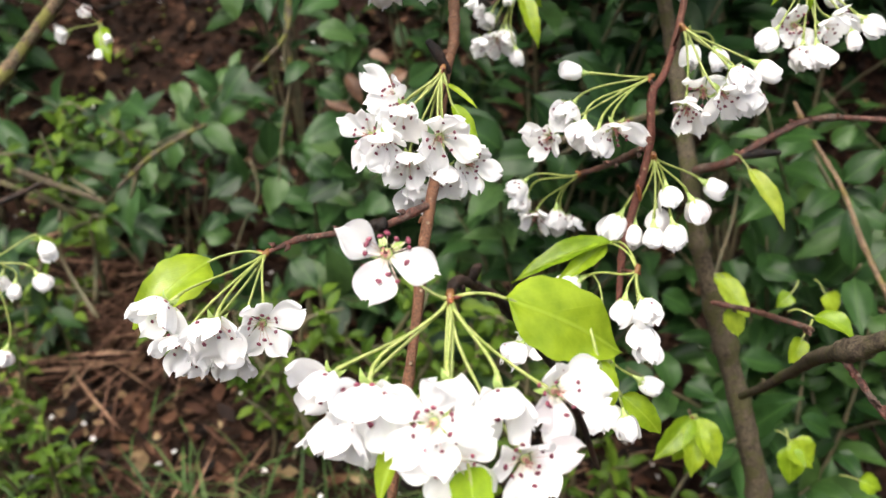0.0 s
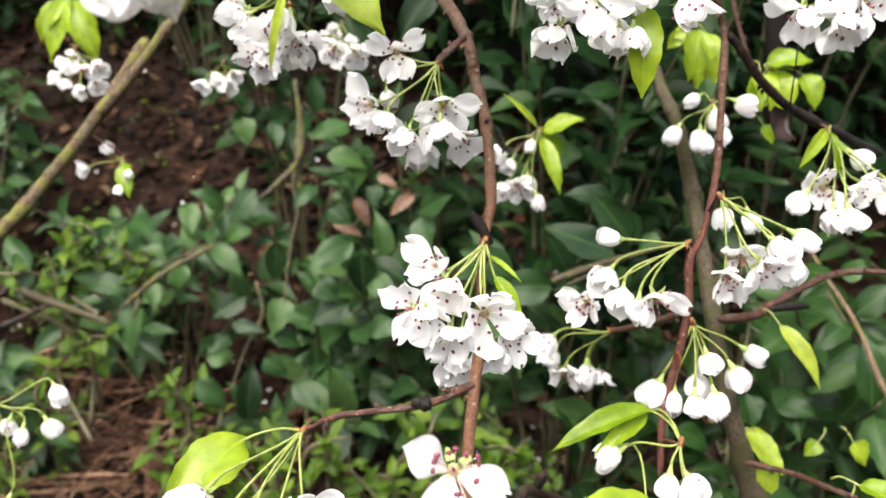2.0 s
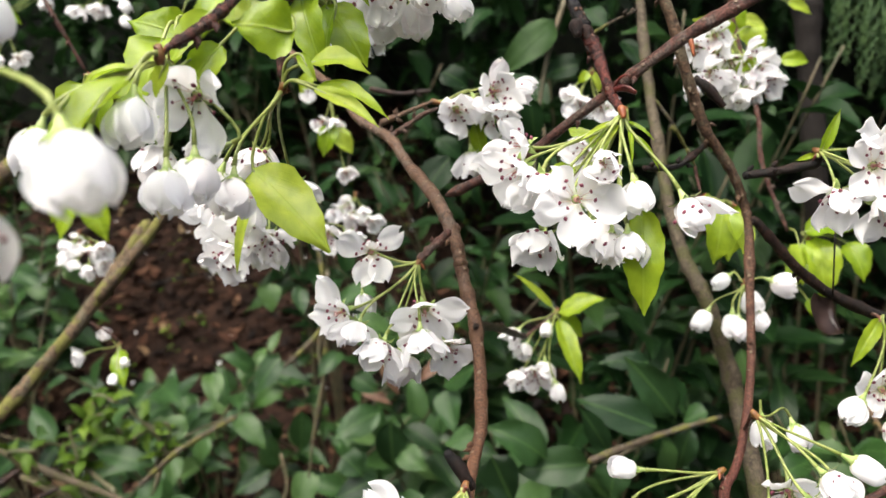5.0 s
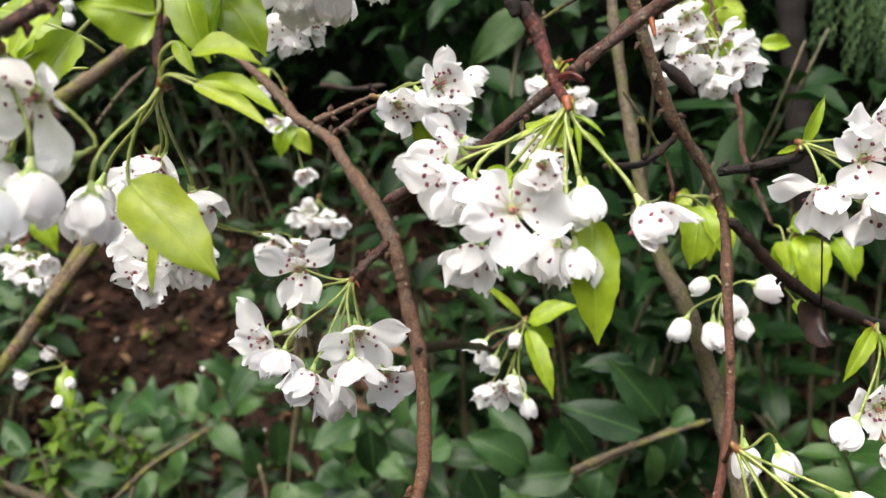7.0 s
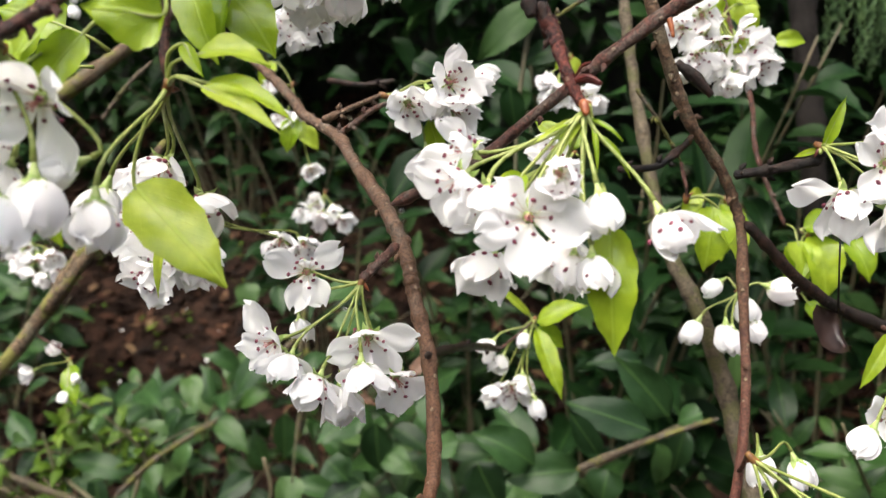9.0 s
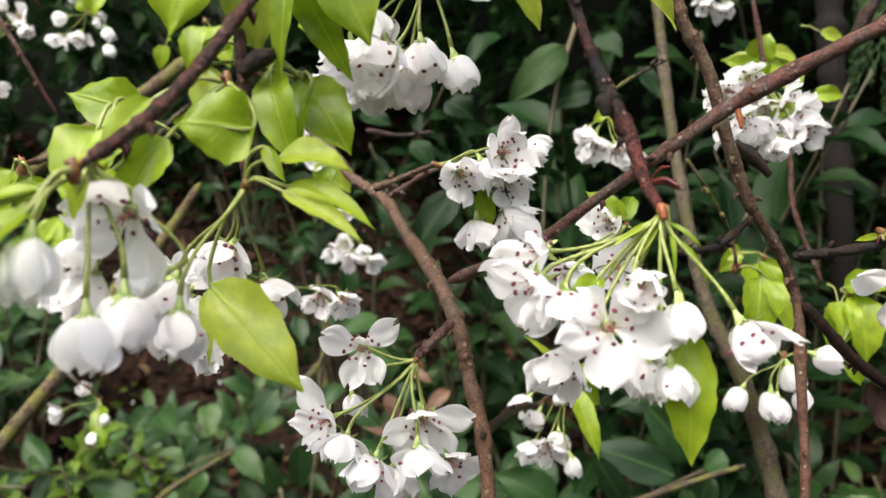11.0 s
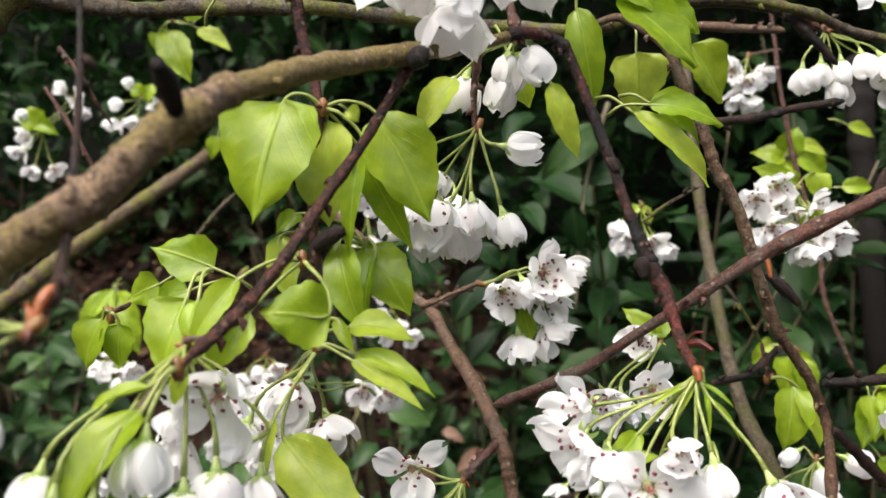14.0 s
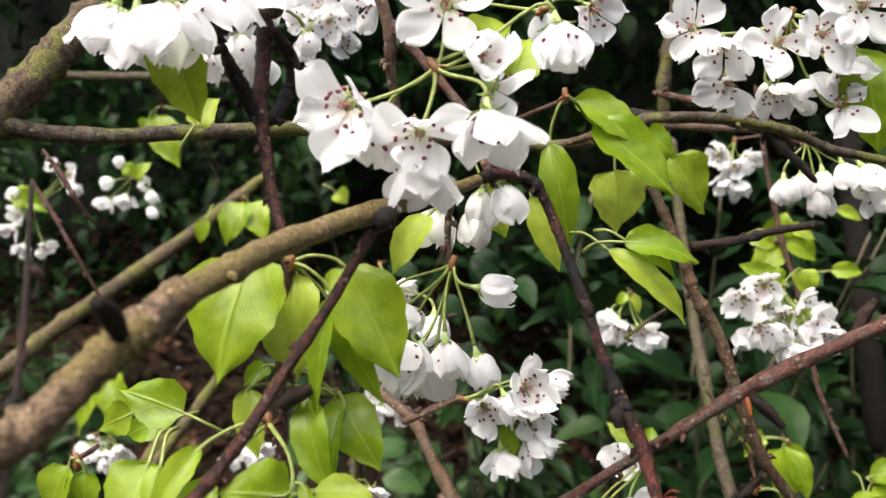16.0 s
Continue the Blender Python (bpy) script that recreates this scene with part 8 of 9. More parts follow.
shoot_leaf(s, (0.3792, 0.7248, 0.3514), (0.3482, 0.7038, 0.3397), 0.0249, (-0.07, -0.56, 0.83), SHRUB_LIGHT)

s = shoot("shaded evergreen shoot with long pointed leaves", [(0.2240, 0.9218, 0.6827), (0.1941, 0.9191, 0.6746), (0.1520, 0.9145, 0.6579), (0.1037, 0.9091, 0.6375)])
shoot_leaf(s, (0.1887, 0.9060, 0.6916), (0.1428, 0.9000, 0.7573), 0.0403, (-0.14, -0.83, 0.53), SHRUB_LEAF_LIT)
shoot_leaf(s, (0.1638, 0.8765, 0.6912), (0.0870, 0.8742, 0.7239), 0.0380, (0.22, -0.81, 0.54), SHRUB_LEAF_LIT)
shoot_leaf(s, (0.1137, 0.8687, 0.6730), (0.0862, 0.8523, 0.7231), 0.0253, (-0.01, -0.78, 0.63), SHRUB_LEAF_LIT)
shoot_leaf(s, (0.1679, 0.9236, 0.7443), (0.1128, 0.9104, 0.7518), 0.0219, (0.27, -0.75, 0.61), SHRUB_LEAF_LIT)
shoot_leaf(s, (0.0531, 0.8849, 0.6604), (-0.0002, 0.8758, 0.7017), 0.0437, (0.07, -0.75, 0.66), SHRUB_LEAF_LIT)
shoot_leaf(s, (0.0967, 0.8856, 0.6523), (0.0239, 0.8854, 0.6458), 0.0414, (0.04, -0.87, 0.50), SHRUB_LEAF_LIT)
shoot_leaf(s, (-0.0010, 0.8885, 0.6637), (0.0183, 0.8879, 0.6134), 0.0414, (-0.21, -0.80, 0.56), SHRUB_LEAF_LIT)
shoot_leaf(s, (0.1723, 0.8929, 0.6725), (0.1749, 0.9009, 0.6245), 0.0276, (0.36, -0.78, 0.51), SHRUB_LEAF_LIT)
shoot_leaf(s, (0.2079, 0.9234, 0.6718), (0.1933, 0.9262, 0.6255), 0.0276, (-0.09, -0.81, 0.58), SHRUB_LEAF_LIT)
shoot_leaf(s, (0.2149, 0.8809, 0.7031), (0.1922, 0.8890, 0.6925), 0.0242, (0.18, -0.69, 0.70), SHRUB_LEAF_LIT)
shoot_leaf(s, (0.2636, 0.9307, 0.7522), (0.2537, 0.9271, 0.7028), 0.0219, (0.23, -0.77, 0.60), SHRUB_LEAF_LIT)
shoot_leaf(s, (0.1226, 0.8686, 0.6581), (0.1128, 0.8630, 0.6240), 0.0357, (-0.27, -0.85, 0.45), SHRUB_LEAF_LIT)
shoot_leaf(s, (-0.0468, 0.9097, 0.7344), (-0.0117, 0.8869, 0.7596), 0.0253, (-0.22, -0.87, 0.43), SHRUB_LEAF_LIT)
shoot_leaf(s, (-0.0446, 0.9153, 0.7277), (-0.0387, 0.8896, 0.6908), 0.0299, (-0.21, -0.70, 0.68), SHRUB_LEAF_LIT)
shoot_leaf(s, (-0.0153, 0.8666, 0.6940), (-0.0466, 0.8758, 0.6843), 0.0265, (0.18, -0.71, 0.68), SHRUB_LEAF_LIT)
shoot_leaf(s, (0.0739, 0.9122, 0.6189), (0.1021, 0.9095, 0.5940), 0.0345, (0.28, -0.88, 0.38), SHRUB_LEAF_LIT)

s = shoot("dim evergreen shoot with dark wide leaves", [(0.0922, 0.8847, 1.1106), (0.0713, 0.8761, 1.0522), (0.0594, 0.8679, 0.9933), (0.0514, 0.8588, 0.9241)])
shoot_leaf(s, (0.0816, 0.8774, 1.0899), (0.0295, 0.8638, 1.0436), 0.0322, (0.23, -0.88, 0.42), SHRUB_LEAF_SHADED)
shoot_leaf(s, (0.1015, 0.8723, 1.0475), (0.0627, 0.8854, 1.0373), 0.0283, (-0.22, -0.83, 0.52), SHRUB_LEAF_SHADED)
shoot_leaf(s, (0.0534, 0.8545, 1.0193), (0.0567, 0.8610, 0.9777), 0.0224, (-0.11, -0.88, 0.47), SHRUB_LEAF_SHADED)
shoot_leaf(s, (-0.0258, 0.8338, 1.0469), (-0.0010, 0.8341, 1.0302), 0.0253, (0.25, -0.81, 0.53), SHRUB_LEAF_SHADED)
shoot_leaf(s, (-0.0224, 0.8316, 0.9704), (-0.0562, 0.8141, 0.9298), 0.0322, (-0.02, -0.83, 0.56), SHRUB_LEAF_SHADED)
shoot_leaf(s, (-0.0553, 0.8180, 1.0156), (-0.0358, 0.8110, 0.9902), 0.0205, (0.39, -0.77, 0.51), SHRUB_LEAF_SHADED)
shoot_leaf(s, (0.0110, 0.8632, 1.0222), (0.0261, 0.8392, 0.9998), 0.0214, (0.20, -0.73, 0.66), SHRUB_LEAF_SHADED)
shoot_leaf(s, (-0.1015, 0.8542, 1.0432), (-0.0751, 0.8502, 1.0306), 0.0214, (0.07, -0.77, 0.64), SHRUB_LEAF_SHADED)
shoot_leaf(s, (0.0218, 0.8835, 1.1057), (-0.0043, 0.8559, 1.0803), 0.0244, (-0.17, -0.73, 0.66), SHRUB_LEAF_SHADED)
shoot_leaf(s, (-0.0353, 0.8664, 0.9893), (-0.0114, 0.8608, 0.9655), 0.0195, (0.05, -0.75, 0.66), SHRUB_LEAF_SHADED)
shoot_leaf(s, (0.1062, 0.8444, 1.0948), (0.1213, 0.8259, 1.0732), 0.0224, (-0.11, -0.78, 0.62), SHRUB_LEAF_SHADED)
shoot_leaf(s, (0.1391, 0.8506, 1.0650), (0.1530, 0.8297, 1.0393), 0.0205, (0.20, -0.68, 0.71), SHRUB_LEAF_SHADED)


wilted = shoot("wilted russet leaves caught in an evergreen shrub", [(-0.1908, 1.2184, 0.5929), (-0.1562, 1.2344, 0.6318), (-0.1296, 1.2476, 0.6719)])
shoot_leaf(wilted, (-0.1540, 1.2353, 0.6738), (-0.1332, 1.2160, 0.6321), 0.0222, (0.12, -0.75, 0.64), RUSSET)
shoot_leaf(wilted, (-0.1884, 1.2223, 0.6404), (-0.1419, 1.2117, 0.6204), 0.0188, (0.12, -0.75, 0.64), RUSSET)
shoot_leaf(wilted, (-0.0651, 1.2418, 0.6735), (-0.1034, 1.2232, 0.6495), 0.0205, (0.12, -0.75, 0.64), RUSSET)
shoot_leaf(wilted, (-0.1194, 1.2453, 0.7028), (-0.0872, 1.2343, 0.6898), 0.0171, (0.12, -0.75, 0.64), RUSSET)


# ---- rain drops and the dead leaf on its thread ----
def drop(at, r, label):
    v, f = tube([(0, 0, -r, r * 0.05), (0, 0, -r * 0.85, r * 0.55), (0, 0, -r * 0.4, r * 0.95), (0, 0, 0.1 * r, r), (0, 0, r * 0.6, r * 0.75), (0, 0, r * 1.1, r * 0.3), (0, 0, r * 1.4, r * 0.05)], 12)
    ob = new("water_drop", mesh_of("water_drop", v, f, [WATER]))
    ob.location = at
    return tagged(ob, label, "drop", "rain drops")


def dead_leaf(top, at):
    root = tagged(new("dead_leaf"), "crumpled black dead leaf hanging from a thread", "dead leaf")
    root.location = at
    verts, faces, uvs = blade(0.019, 0.016, 1.1, 1.6, 5, 12, 9)
    verts = [Vector(v) + Vector([0.0014 * noise.noise(Vector(v) * 420 + Vector((k * 9, 0, 0))) for k in range(3)]) for v in verts]
    m = Matrix.Rotation(radians(-90), 4, "X")
    child("blade", mesh_of("blade", [m @ v for v in verts], faces, [DEAD_LEAF], uvs), root)
    t = Vector(top) - Vector(at)
    v, f = tube([(*t, 0.0004), (*(t * 0.5), 0.00035), (0, 0, 0, 0.0005)], 5)
    child("thread", mesh_of("thread", v, f, [THREAD]), root)


# ---- ground: flat under the tree, rising into a bank behind ----
def ground_z(x, y):
    rise = 0.0
    if y > 1.55:
        steep = 0.30 + 0.35 * min(1.0, max(0.0, (0.25 - x) / 0.5))
        rise = steep * min(y - 1.55, 6.0)
    bumps = 0.05 * noise.noise(Vector((x * 1.7, y * 1.7, 0))) + 0.018 * noise.noise(Vector((x * 7, y * 7, 3)))
    return rise + bumps * (1 if abs(x) < 12 and y < 12 else 0.3)


def build_ground():
    def steps(a, b, near, far):
        res, s = [], 0.06
        p = 0.0
        while p < far:
            res.append(p)
            s = 0.06 if p < near else s * 1.35
            p += s
        return res + [far]
    xs = steps(0, 0, 2.2, 400)
    xs = [-x for x in xs[:0:-1]] + xs
    ys = [y + 0.6 for y in steps(0, 0, 3.0, 400)]
    ys = [0.6 - y for y in steps(0, 0, 1.2, 400)[:0:-1]] + ys
    verts = [(x, y, ground_z(x, y)) for x in xs for y in ys]
    ob = new("ground", mesh_of("ground", verts, grid_faces(len(xs), len(ys)), [SOIL]))
    tagged(ob, "dark brown damp soil with leaf litter", "ground", kind="structure")
    return ob


build_ground()


def stuff(name, label, category, verts, faces, mats, uvs=None, slots=None):
    ob = new(name, mesh_of(name, verts, faces, mats, uvs, slots))
    return tagged(ob, label, category, kind="stuff")


def scatter_blades(count, place, length, width, fold, curl, r, nu=5, nv=3, tilt=(0.0, 0.6), facing=None):
    """Many small leaves joined: place() gives each one's foot."""
    V, Fs, U = [], [], []
    for _ in range(count):
        p = place(r)
        if p is None:
            continue
        ln = r.uniform(*length)
        verts, faces, uvs = blade(ln, ln * r.uniform(*width), r.uniform(*fold), r.uniform(*curl), r.randrange(99999), nu, nv)
        m = Matrix.Translation(p) @ Matrix.Rotation(r.uniform(0, 6.28), 4, "Z") @ Matrix.Rotation(r.uniform(*tilt), 4, "X") @ Matrix.Rotation(r.uniform(-0.5, 0.5), 4, "Y")
        s = len(V)
        V += [m @ Vector(v) for v in verts]
        Fs += [tuple(i + s for i in f) for f in faces]
        U += uvs
    return V, Fs, U


def on_ground(x0, x1, y0, y1, up=(0.0, 0.02), keep=None):
    def place(r):
        x, y = r.uniform(x0, x1), r.uniform(y0, y1)
        if keep and not keep(x, y, r):
            return None
        return Vector((x, y, ground_z(x, y) + r.uniform(*up)))
    return place


r = random.Random(11)
V, Fs, U = scatter_blades(13000, on_ground(-2.0, 1.6, 0.75, 3.6, (0.004, 0.03)), (0.018, 0.065), (0.35, 0.6), (-0.3, 0.6), (-1.2, 1.2), r, tilt=(-0.4, 0.5))
V2, F2, U2 = scatter_blades(5000, on_ground(-3.0, 2.8, -2.2, 0.9, (0.004, 0.02)), (0.03, 0.08), (0.35, 0.6), (-0.3, 0.6), (-1.2, 1.2), r, 4, 3, tilt=(-0.4, 0.5))
Fs, V, U = Fs + [tuple(k + len(V) for k in f) for f in F2], V + V2, U + U2
stuff("leaf_litter", "brown and tan fallen leaves covering the soil", "fallen leaves", V, Fs, [LITTER], U)
V, Fs, U = scatter_blades(950, on_ground(-1.3, 0.3, 0.85, 2.0, (0.008, 0.05), lambda x, y, q: noise.noise(Vector((x * 3, y * 3, 9))) > -0.1), (0.08, 0.24), (0.012, 0.03), (0.0, 0.4), (-0.6, 0.6), r, tilt=(-0.2, 0.35))
V2, F2, U2 = scatter_blades(300, on_ground(-0.88, -0.55, 1.42, 1.78, (0.03, 0.09)), (0.12, 0.30), (0.012, 0.028), (0.0, 0.4), (-0.5, 0.5), r, tilt=(-0.1, 0.3))
Fs, V, U = Fs + [tuple(k + len(V) for k in f) for f in F2], V + V2, U + U2
stuff("dry_straw", "dry pinkish straw and fine dead stems on the soil", "straw", V, Fs, [STRAW], U)
V, Fs, U = scatter_blades(1700, on_ground(-1.1, 0.1, 0.85, 1.3, (-0.005, 0.0), lambda x, y, q: noise.noise(Vector((x * 6, y * 6, 1))) > -0.15 and q.random() < max(0.03, 1.1 - (y - 0.95) * 5.0)), (0.08, 0.2), (0.02, 0.04), (0.1, 0.5), (0.3, 1.4), r, tilt=(0.7, 1.45))
stuff("grass", "thin tufts of green grass", "grass", V, Fs, [GRASS], U)

V, Fs, U = scatter_blades(1800, on_ground(-1.7, 0.3, 1.75, 3.1, (0.02, 0.06), lambda x, y, q: noise.noise(Vector((x * 9, y * 9, 5))) > 0.12), (0.018, 0.034), (0.4, 0.6), (0.1, 0.5), (0.2, 0.9), r, tilt=(-0.1, 0.7))
stuff("seedlings", "tiny bright green weeds sprouting from damp soil", "weeds", V, Fs, [WEED_LEAF], U)
V, Fs, U = scatter_blades(150, on_ground(-1.4, 0.5, 0.95, 2.7, (0.03, 0.05)), (0.010, 0.014), (0.8, 1.0), (0.1, 0.5), (0.2, 0.9), r, tilt=(-0.4, 0.4))
stuff("fallen_petals", "scattered fallen white petals on the litter", "petals", V, Fs, [PETAL], U)


# ---- evergreen shrubs ----
def shrub_leaf_meshes(mat, long_, n, narrow=0.40, broad=0.52):
    res = []
    for k in range(n):
        q = random.Random(k + int(long_ * 1000))
        ln = long_ * q.uniform(0.75, 1.2)
        verts, faces, uvs = blade(ln, ln * q.uniform(narrow, broad), q.uniform(0.18, 0.5), q.uniform(0.1, 0.8), k, 9, 5, acute=0.45)
        res.append(mesh_of("leaf", verts, faces, [mat], uvs))
    return res


LEAF_SHADED = shrub_leaf_meshes(SHRUB_LEAF_SHADED, 0.088, 8)
LEAF_LOW = shrub_leaf_meshes(SHRUB_LEAF_LIT, 0.090, 8, 0.40, 0.50)
LEAF_MID = shrub_leaf_meshes(SHRUB_LIGHT, 0.066, 8)
LEAF_WEED = shrub_leaf_meshes(WEED_LEAF, 0.036, 6)


def shrub(name, label, foot, spread, height, shoots, pairs, kinds, seed, lean=(0, -0.2), face=0.75, start=0.42):
    """Arching shoots from one foot, with leaves in pairs along their outer part; each leaf is a part."""
    q = random.Random(seed)
    root = tagged(new(name), label, "shrub", "shrubs behind the tree", )
    fz = ground_z(foot[0], foot[1]) if len(foot) == 2 else foot[2]
    root.location = (foot[0], foot[1], fz)
    for s in range(shoots):
        a = q.uniform(0, 6.28)
        reach, h = spread * math.sqrt(q.random()), height * q.uniform(0.45, 1.0)
        tip = Vector((math.cos(a) * reach + lean[0] * h, math.sin(a) * reach + lean[1] * h, h))
        low = Vector((tip.x * 0.15 + q.uniform(-0.05, 0.05), tip.y * 0.15 + q.uniform(-0.05, 0.05), -0.02))
        mid = Vector((tip.x * 0.45, tip.y * 0.45, h * 0.62)) + Vector([q.uniform(-0.04, 0.04) for _ in range(3)])
        rows = smooth_path([(*low, 0.0042), (*mid, 0.003), (*tip, 0.0012)], 8)
        v, f = tube(rows, 5)
        child("stem", mesh_of("stem", v, f, [SHRUB_STEM]), root)
        total = pairs
        for i in range(total):
            u = start + (1.0 - start) * (i + q.random() * 0.5) / total
            at = rows[min(len(rows) - 1, int(u * (len(rows) - 1)))]
            nxt = rows[min(len(rows) - 1, int(u * (len(rows) - 1)) + 1)]
            ahead = Vector(nxt[:3]) - Vector(rows[max(0, int(u * (len(rows) - 1)) - 1)][:3])
            ahead.normalize()
            spin = q.uniform(0, 6.28) if i % 2 == 0 else spin + 1.57
            for side in (0, math.pi):
                if q.random() < 0.08:
                    continue
                out = ahead.orthogonal().normalized()
                out.rotate(Matrix.Rotation(spin + side, 3, ahead))
                y = (out * q.uniform(0.7, 1.2) + ahead * q.uniform(0.3, 0.8) + Vector((0, -0.12, q.uniform(-0.45, 0.1)))).normalized()
                z = Vector((q.uniform(-0.35, 0.35), -face + q.uniform(-0.3, 0.3), 1.0))
                z = (z - y * z.dot(y)).normalized()
                m = Matrix((y.cross(z), y, z)).transposed().to_4x4()
                me = kinds[q.randrange(len(kinds))]
                child("leaf", me, root, Matrix.Translation(Vector(at[:3]) + y * 0.004) @ m @ Matrix.Scale(q.uniform(0.7, 1.15), 4))
    return root


WEED = "small weed with tender yellow-green leaves"
DARK, LIGHT, TALL = "low evergreen shrub with dark glossy oval leaves", "dense evergreen shrub with fresh mid-green oval leaves", "tall evergreen shrub with dark leaves in deep shade"
shrub("shrub", DARK, (-0.62, 1.72), 0.28, 0.52, 11, 6, LEAF_LOW, 21, (0.05, -0.45))
shrub("shrub", DARK, (-0.30, 1.62), 0.28, 0.54, 13, 6, LEAF_LOW, 22, (0.0, -0.45))
shrub("shrub", DARK, (-0.02, 1.50), 0.26, 0.56, 12, 6, LEAF_LOW, 23, (-0.1, -0.35))
shrub("shrub", DARK, (0.16, 1.25), 0.26, 0.68, 11, 7, LEAF_LOW, 32)
shrub("shrub", DARK, (-1.10, 1.9), 0.30, 0.62, 12, 8, LEAF_LOW, 24)
shrub("shrub", LIGHT, (0.50, 1.10), 0.30, 0.76, 20, 9, LEAF_MID, 25)
shrub("shrub", LIGHT, (0.42, 0.92), 0.26, 0.50, 14, 8, LEAF_MID, 26)
shrub("shrub", LIGHT, (0.85, 1.25), 0.32, 0.80, 16, 9, LEAF_MID, 27)
shrub("shrub", TALL, (0.15, 1.3), 0.28, 1.15, 12, 9, LEAF_SHADED, 28, start=0.45, face=0.35)
shrub("shrub", TALL, (0.6, 1.7), 0.40, 1.3, 11, 9, LEAF_SHADED, 29, start=0.4, face=0.35)
shrub("shrub", TALL, (-0.75, 2.7), 0.42, 1.0, 13, 9, LEAF_SHADED, 30, start=0.4, face=0.35)
shrub("shrub", TALL, (-1.45, 2.3), 0.45, 1.35, 15, 9, LEAF_SHADED, 31, start=0.4, face=0.35)

# seedlings and weeds with small yellow-green leaves
q = random.Random(5)
for x, y in ((-0.78, 1.48), (-0.34, 1.30), (-0.12, 1.15), (-0.05, 1.1), (0.08, 1.05), (0.02, 1.15), (0.25, 0.9), (0.33, 0.85), (-0.80, 1.12), (0.15, 0.98), (-0.90, 1.55), (-0.84, 1.34), (-0.72, 1.18), (-0.66, 1.08), (-0.30, 1.19)):
    shrub("seedling", "small weed with tender yellow-green leaves", (x, y), 0.09, q.uniform(0.14, 0.34), 5, 5, LEAF_WEED, q.randrange(999), face=0.2)

shrub("shrub", TALL, (-0.35, 2.0), 0.30, 0.98, 8, 7, LEAF_SHADED, 51, (0.0, -0.3), start=0.4, face=0.5)
shrub("shrub", TALL, (-0.08, 1.85), 0.26, 0.90, 7, 6, LEAF_SHADED, 53, (0.0, -0.3), start=0.4, face=0.5)
shrub("shrub", DARK, (-0.75, 1.85), 0.30, 0.40, 6, 5, LEAF_LOW, 46, (0.0, -0.4))
shrub("shrub", DARK, (-0.35, 1.9), 0.30, 0.42, 6, 5, LEAF_MID, 47, (0.0, -0.4))
shrub("shrub", DARK, (-1.2, 1.65), 0.26, 0.36, 5, 5, LEAF_MID, 48, (0.0, -0.4))
shrub("shrub", DARK, (-1.22, 2.15), 0.26, 0.55, 9, 7, LEAF_LOW, 41)
shrub("shrub", DARK, (-0.15, 1.95), 0.30, 0.46, 10, 7, LEAF_LOW, 43)
shrub("shrub", DARK, (-0.95, 1.55), 0.22, 0.36, 8, 6, LEAF_LOW, 44)
shrub("seedling", WEED, (-0.066, 1.025, 0.335), 0.06, 0.13, 4, 4, LEAF_WEED, 60, face=0.5, start=0.3)
shrub("seedling", WEED, (0.060, 1.026, 0.328), 0.06, 0.13, 4, 4, LEAF_WEED, 61, face=0.5, start=0.3)
shrub("seedling", WEED, (-0.083, 1.003, 0.257), 0.06, 0.13, 4, 4, LEAF_WEED, 62, face=0.5, start=0.3)
shrub("seedling", WEED, (0.085, 1.008, 0.263), 0.06, 0.13, 4, 4, LEAF_WEED, 63, face=0.5, start=0.3)
shrub("seedling", WEED, (-0.120, 1.001, 0.250), 0.06, 0.13, 4, 4, LEAF_WEED, 64, face=0.5, start=0.3)
shrub("seedling", WEED, (-0.418, 1.166, 0.307), 0.06, 0.13, 4, 4, LEAF_WEED, 65, face=0.5, start=0.3)
shrub("seedling", WEED, (-0.428, 1.148, 0.242), 0.06, 0.13, 4, 4, LEAF_WEED, 66, face=0.5, start=0.3)
shrub("seedling", WEED, (-0.578, 1.177, 0.356), 0.06, 0.13, 4, 4, LEAF_WEED, 67, face=0.5, start=0.3)
shrub("seedling", WEED, (-0.278, 1.130, 0.165), 0.06, 0.13, 4, 4, LEAF_WEED, 68, face=0.5, start=0.3)
shrub("seedling", WEED, (-0.507, 1.224, 0.522), 0.06, 0.13, 4, 4, LEAF_WEED, 69, face=0.5, start=0.3)
shrub("seedling", WEED, (-0.582, 1.228, 0.540), 0.06, 0.13, 4, 4, LEAF_WEED, 70, face=0.5, start=0.3)
shrub("seedling", WEED, (-0.630, 1.213, 0.492), 0.06, 0.13, 4, 4, LEAF_WEED, 71, face=0.5, start=0.3)
shrub("seedling", WEED, (-0.310, 1.145, 0.223), 0.06, 0.13, 4, 4, LEAF_WEED, 72, face=0.5, start=0.3)
shrub("seedling", WEED, (-0.186, 1.020, 0.324), 0.06, 0.13, 4, 4, LEAF_WEED, 73, face=0.5, start=0.3)

# hedge mass closing the view behind and at the sides, with crowns added above to shade it
def hedge_place(x0, x1, y0, y1, z0, z1):
    def place(r):
        p = Vector((r.uniform(x0, x1), r.uniform(y0, y1), r.uniform(z0, z1)))
        p.z += ground_z(p.x, p.y)
        if noise.noise(p * 2.3) < -0.22:
            return None
        # gap in the added crowns that lets light down onto the soil
        if p.z > 1.5 and p.x < 0.1 and p.y < 1.9 - 0.5 * p.x:
            return None
        if p.x < -0.1 and p.y < 2.75 and p.z - ground_z(p.x, p.y) < 0.95 + 0.3 * noise.noise(p * 1.5):
            return None
        return p
    return place


r = random.Random(31)
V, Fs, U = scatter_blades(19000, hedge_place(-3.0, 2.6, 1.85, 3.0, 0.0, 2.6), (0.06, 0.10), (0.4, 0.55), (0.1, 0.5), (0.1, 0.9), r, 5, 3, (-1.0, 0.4))
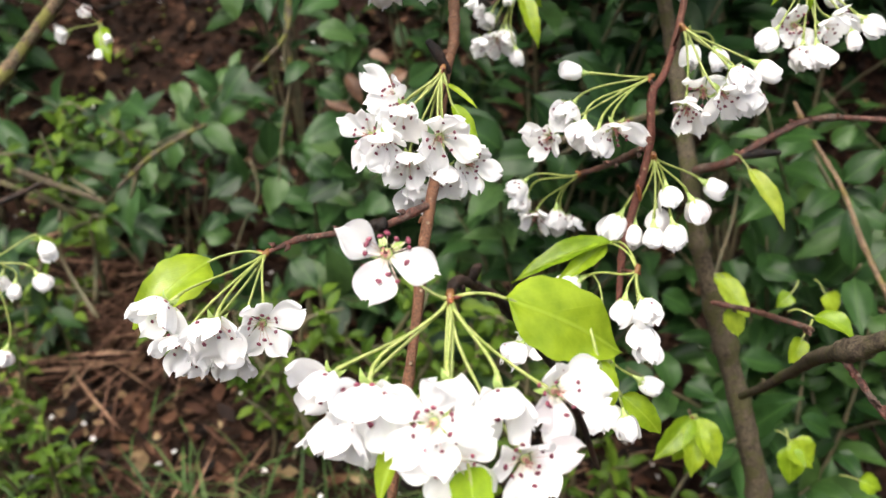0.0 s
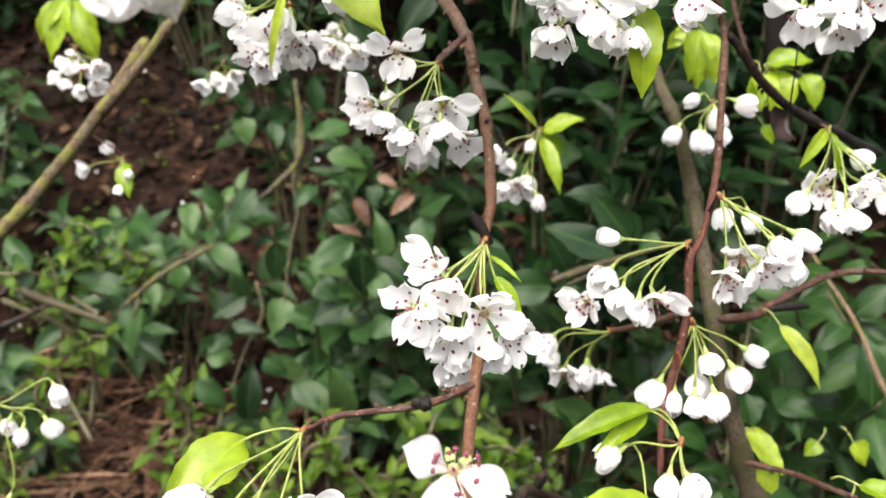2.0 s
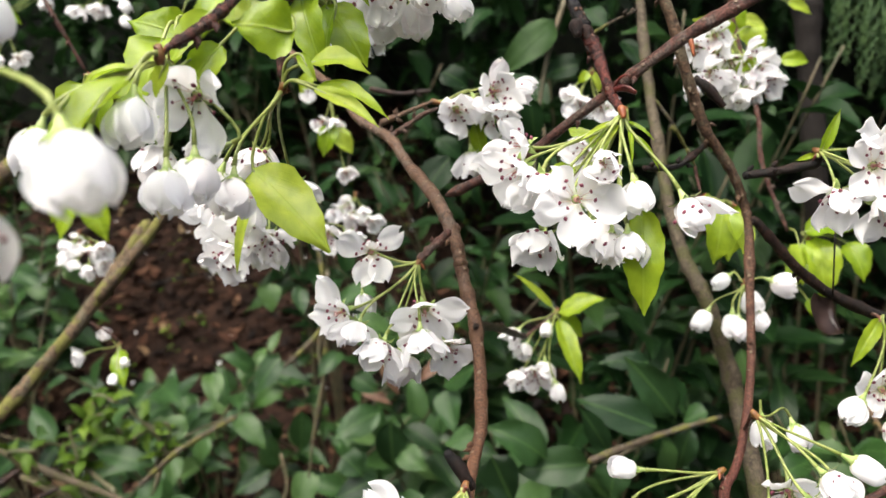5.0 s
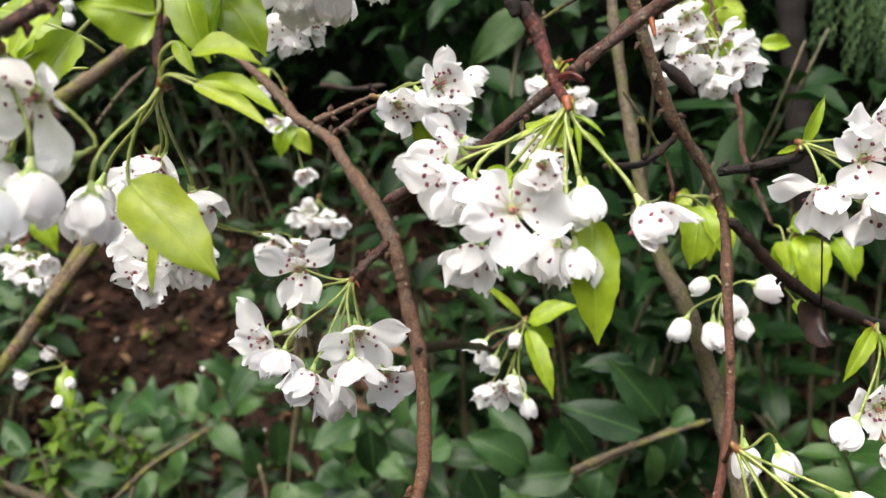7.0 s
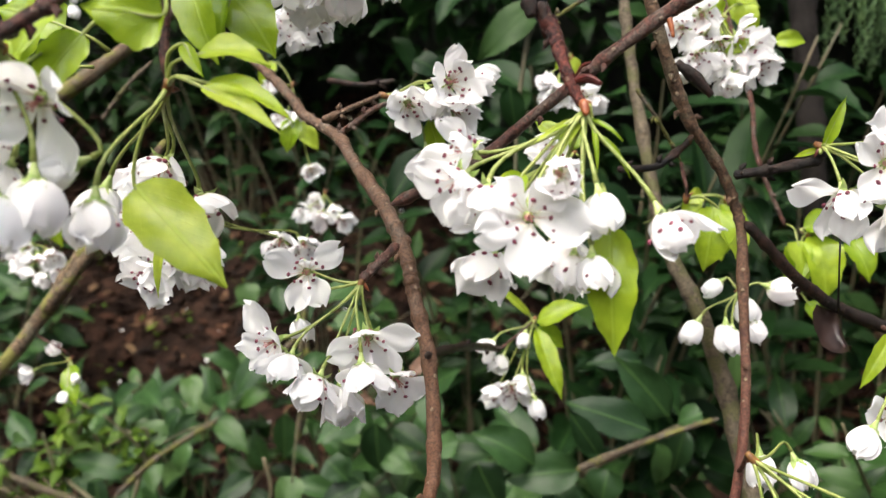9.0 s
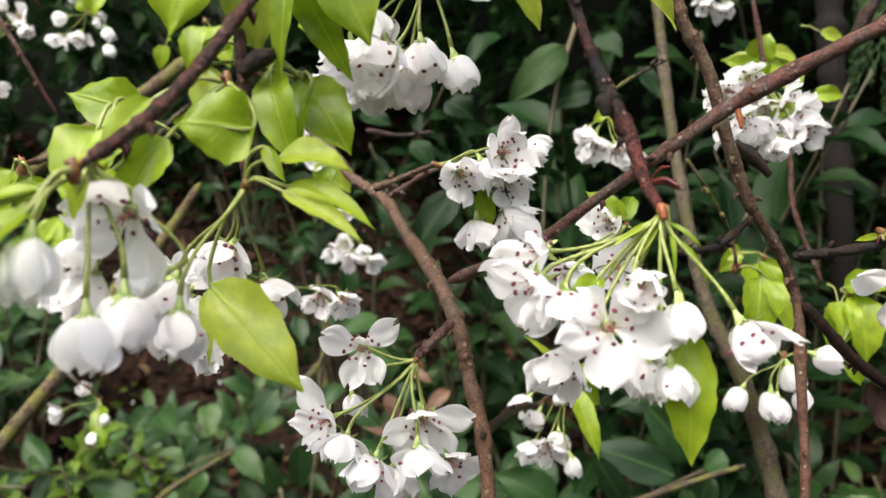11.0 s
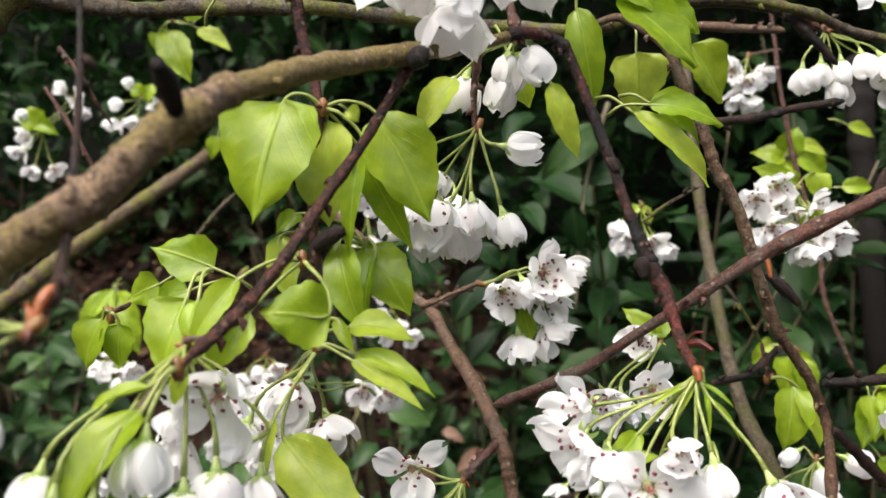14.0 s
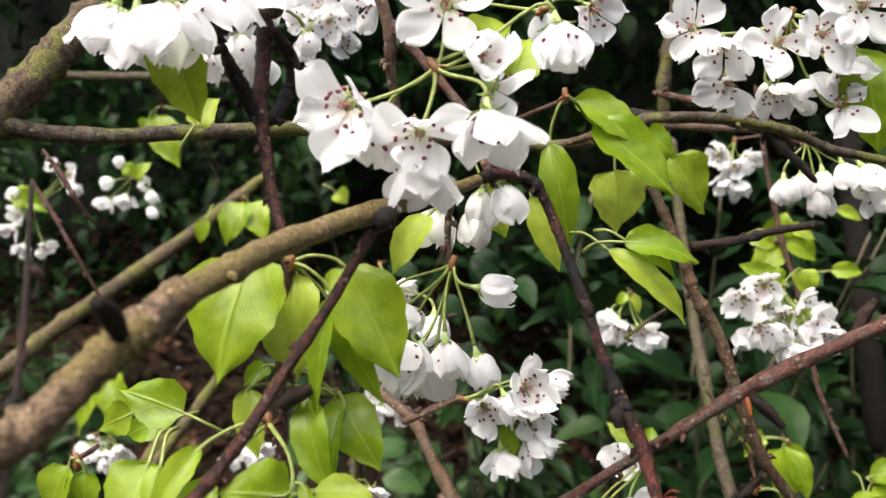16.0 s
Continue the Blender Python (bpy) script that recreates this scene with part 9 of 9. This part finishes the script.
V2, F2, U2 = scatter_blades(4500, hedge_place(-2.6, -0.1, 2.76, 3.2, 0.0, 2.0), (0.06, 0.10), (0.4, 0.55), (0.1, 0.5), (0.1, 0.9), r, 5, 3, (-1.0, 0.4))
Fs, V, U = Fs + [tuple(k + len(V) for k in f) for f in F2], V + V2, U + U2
stuff("hedge", "deep mass of dark evergreen leaves behind the shrubs", "hedge", V, Fs, [SHRUB_LEAF_SHADED], U)
# crowns added above the view to shade the shrubs and hedge
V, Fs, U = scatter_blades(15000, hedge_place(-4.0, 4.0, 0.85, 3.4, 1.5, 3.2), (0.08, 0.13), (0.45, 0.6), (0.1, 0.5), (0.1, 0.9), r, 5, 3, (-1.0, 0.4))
stuff("canopy", "evergreen crowns added above the view to shade the hedge", "hedge", V, Fs, [SHRUB_LEAF_SHADED], U)


def hedge_shade_sheet():
    """A near-black uneven sheet behind the leaves; the hedge's inner shade is put into its colour."""
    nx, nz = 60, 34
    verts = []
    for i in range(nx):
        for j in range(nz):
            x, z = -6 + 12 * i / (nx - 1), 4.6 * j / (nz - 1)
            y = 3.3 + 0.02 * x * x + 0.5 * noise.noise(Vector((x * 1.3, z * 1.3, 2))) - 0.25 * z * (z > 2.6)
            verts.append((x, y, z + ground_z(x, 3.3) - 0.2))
    stuff("thicket", "near-black sheet standing for the shade inside the hedge", "hedge", verts, grid_faces(nx, nz), [SHADE_WALL])


hedge_shade_sheet()


def shade_wall_round():
    """The same near-black wall, unseen, added round the sides and behind to cut low skylight."""
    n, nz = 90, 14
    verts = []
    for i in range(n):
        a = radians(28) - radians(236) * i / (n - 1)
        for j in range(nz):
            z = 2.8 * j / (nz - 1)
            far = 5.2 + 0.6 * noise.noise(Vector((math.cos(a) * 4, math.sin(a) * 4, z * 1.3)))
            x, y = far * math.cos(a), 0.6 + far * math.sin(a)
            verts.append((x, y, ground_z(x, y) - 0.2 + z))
    stuff("thicket", "unseen dark wall added round the clearing to cut skylight", "hedge", verts, grid_faces(n, nz), [SHADE_WALL])
    q = random.Random(77)

    def on_face(r):
        a, z = radians(28) - radians(236) * r.random(), 2.8 * r.random() ** 0.8
        far = 5.2 + 0.6 * noise.noise(Vector((math.cos(a) * 4, math.sin(a) * 4, z * 1.3))) - r.uniform(0.0, 0.22)
        x, y = far * math.cos(a), 0.6 + far * math.sin(a)
        return Vector((x, y, ground_z(x, y) - 0.1 + z))

    # leaves scattered over the unseen shading wall
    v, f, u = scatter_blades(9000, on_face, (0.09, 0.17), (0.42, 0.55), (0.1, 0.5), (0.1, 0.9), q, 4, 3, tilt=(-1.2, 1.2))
    stuff("thicket_leaves", "dark evergreen leaves scattered over the unseen shading wall", "leaves", v, f, [SHRUB_LEAF_SHADED], u)


shade_wall_round()


# ---- a conifer's drooping sprays at the far side ----
def conifer_spray(at, length, seed):
    q = random.Random(seed)
    root = tagged(new("conifer_spray"), "drooping feathery green conifer spray in shade", "conifer", "conifer sprays")
    root.location = at
    for _ in range(5):
        sway = Vector((q.uniform(-0.25, 0.25), q.uniform(-0.25, 0.25), -1)).normalized()
        side = sway.orthogonal().normalized()
        ln = length * q.uniform(0.7, 1.1)
        v, f = tube([(0, 0, 0, 0.0012), (*(sway * ln * 0.5 + side * 0.01), 0.0009), (*(sway * ln), 0.0003)], 5)
        for k in range(46):
            u = (k + 1) / 47
            p = sway * ln * u + side * 0.01 * math.sin(3.1 * u)
            side.rotate(Matrix.Rotation(2.4, 3, sway))
            tip = p + (side * 0.8 + sway * 0.9).normalized() * (0.022 * (1.1 - u) + 0.006)
            a, b = tube([(*p, 0.0009), (*((p + tip) / 2), 0.0010), (*tip, 0.0002)], 4, start=len(v))
            v += a
            f += b
        tagged(child("needles", mesh_of("needles", v, f, [CONIFER]), root), kind="stuff")


conifer_spray((0.467, 1.078, 1.152), 0.15, 0)
conifer_spray((0.460, 1.111, 1.178), 0.15, 1)
conifer_spray((0.526, 1.141, 1.147), 0.15, 2)
conifer_spray((0.571, 1.178, 1.178), 0.15, 3)
conifer_spray((0.489, 1.211, 1.232), 0.15, 4)
dead_leaf((0.151, 0.419, 0.945), (0.155, 0.432, 0.908))
DROP = "clear rain drop clinging to a petal or leaf"
drop((-0.0263, 0.3625, 1.0277), 0.0019, DROP)
drop((0.138, 0.414, 1.095), 0.0016, DROP)
drop((-0.0511, 0.3134, 1.0511), 0.0012, DROP)
drop((-0.0531, 0.3136, 1.0536), 0.0009, DROP)
drop((-0.0599, 0.3165, 1.0596), 0.0010, DROP)
drop((-0.006, 0.295, 1.088), 0.0007, DROP)
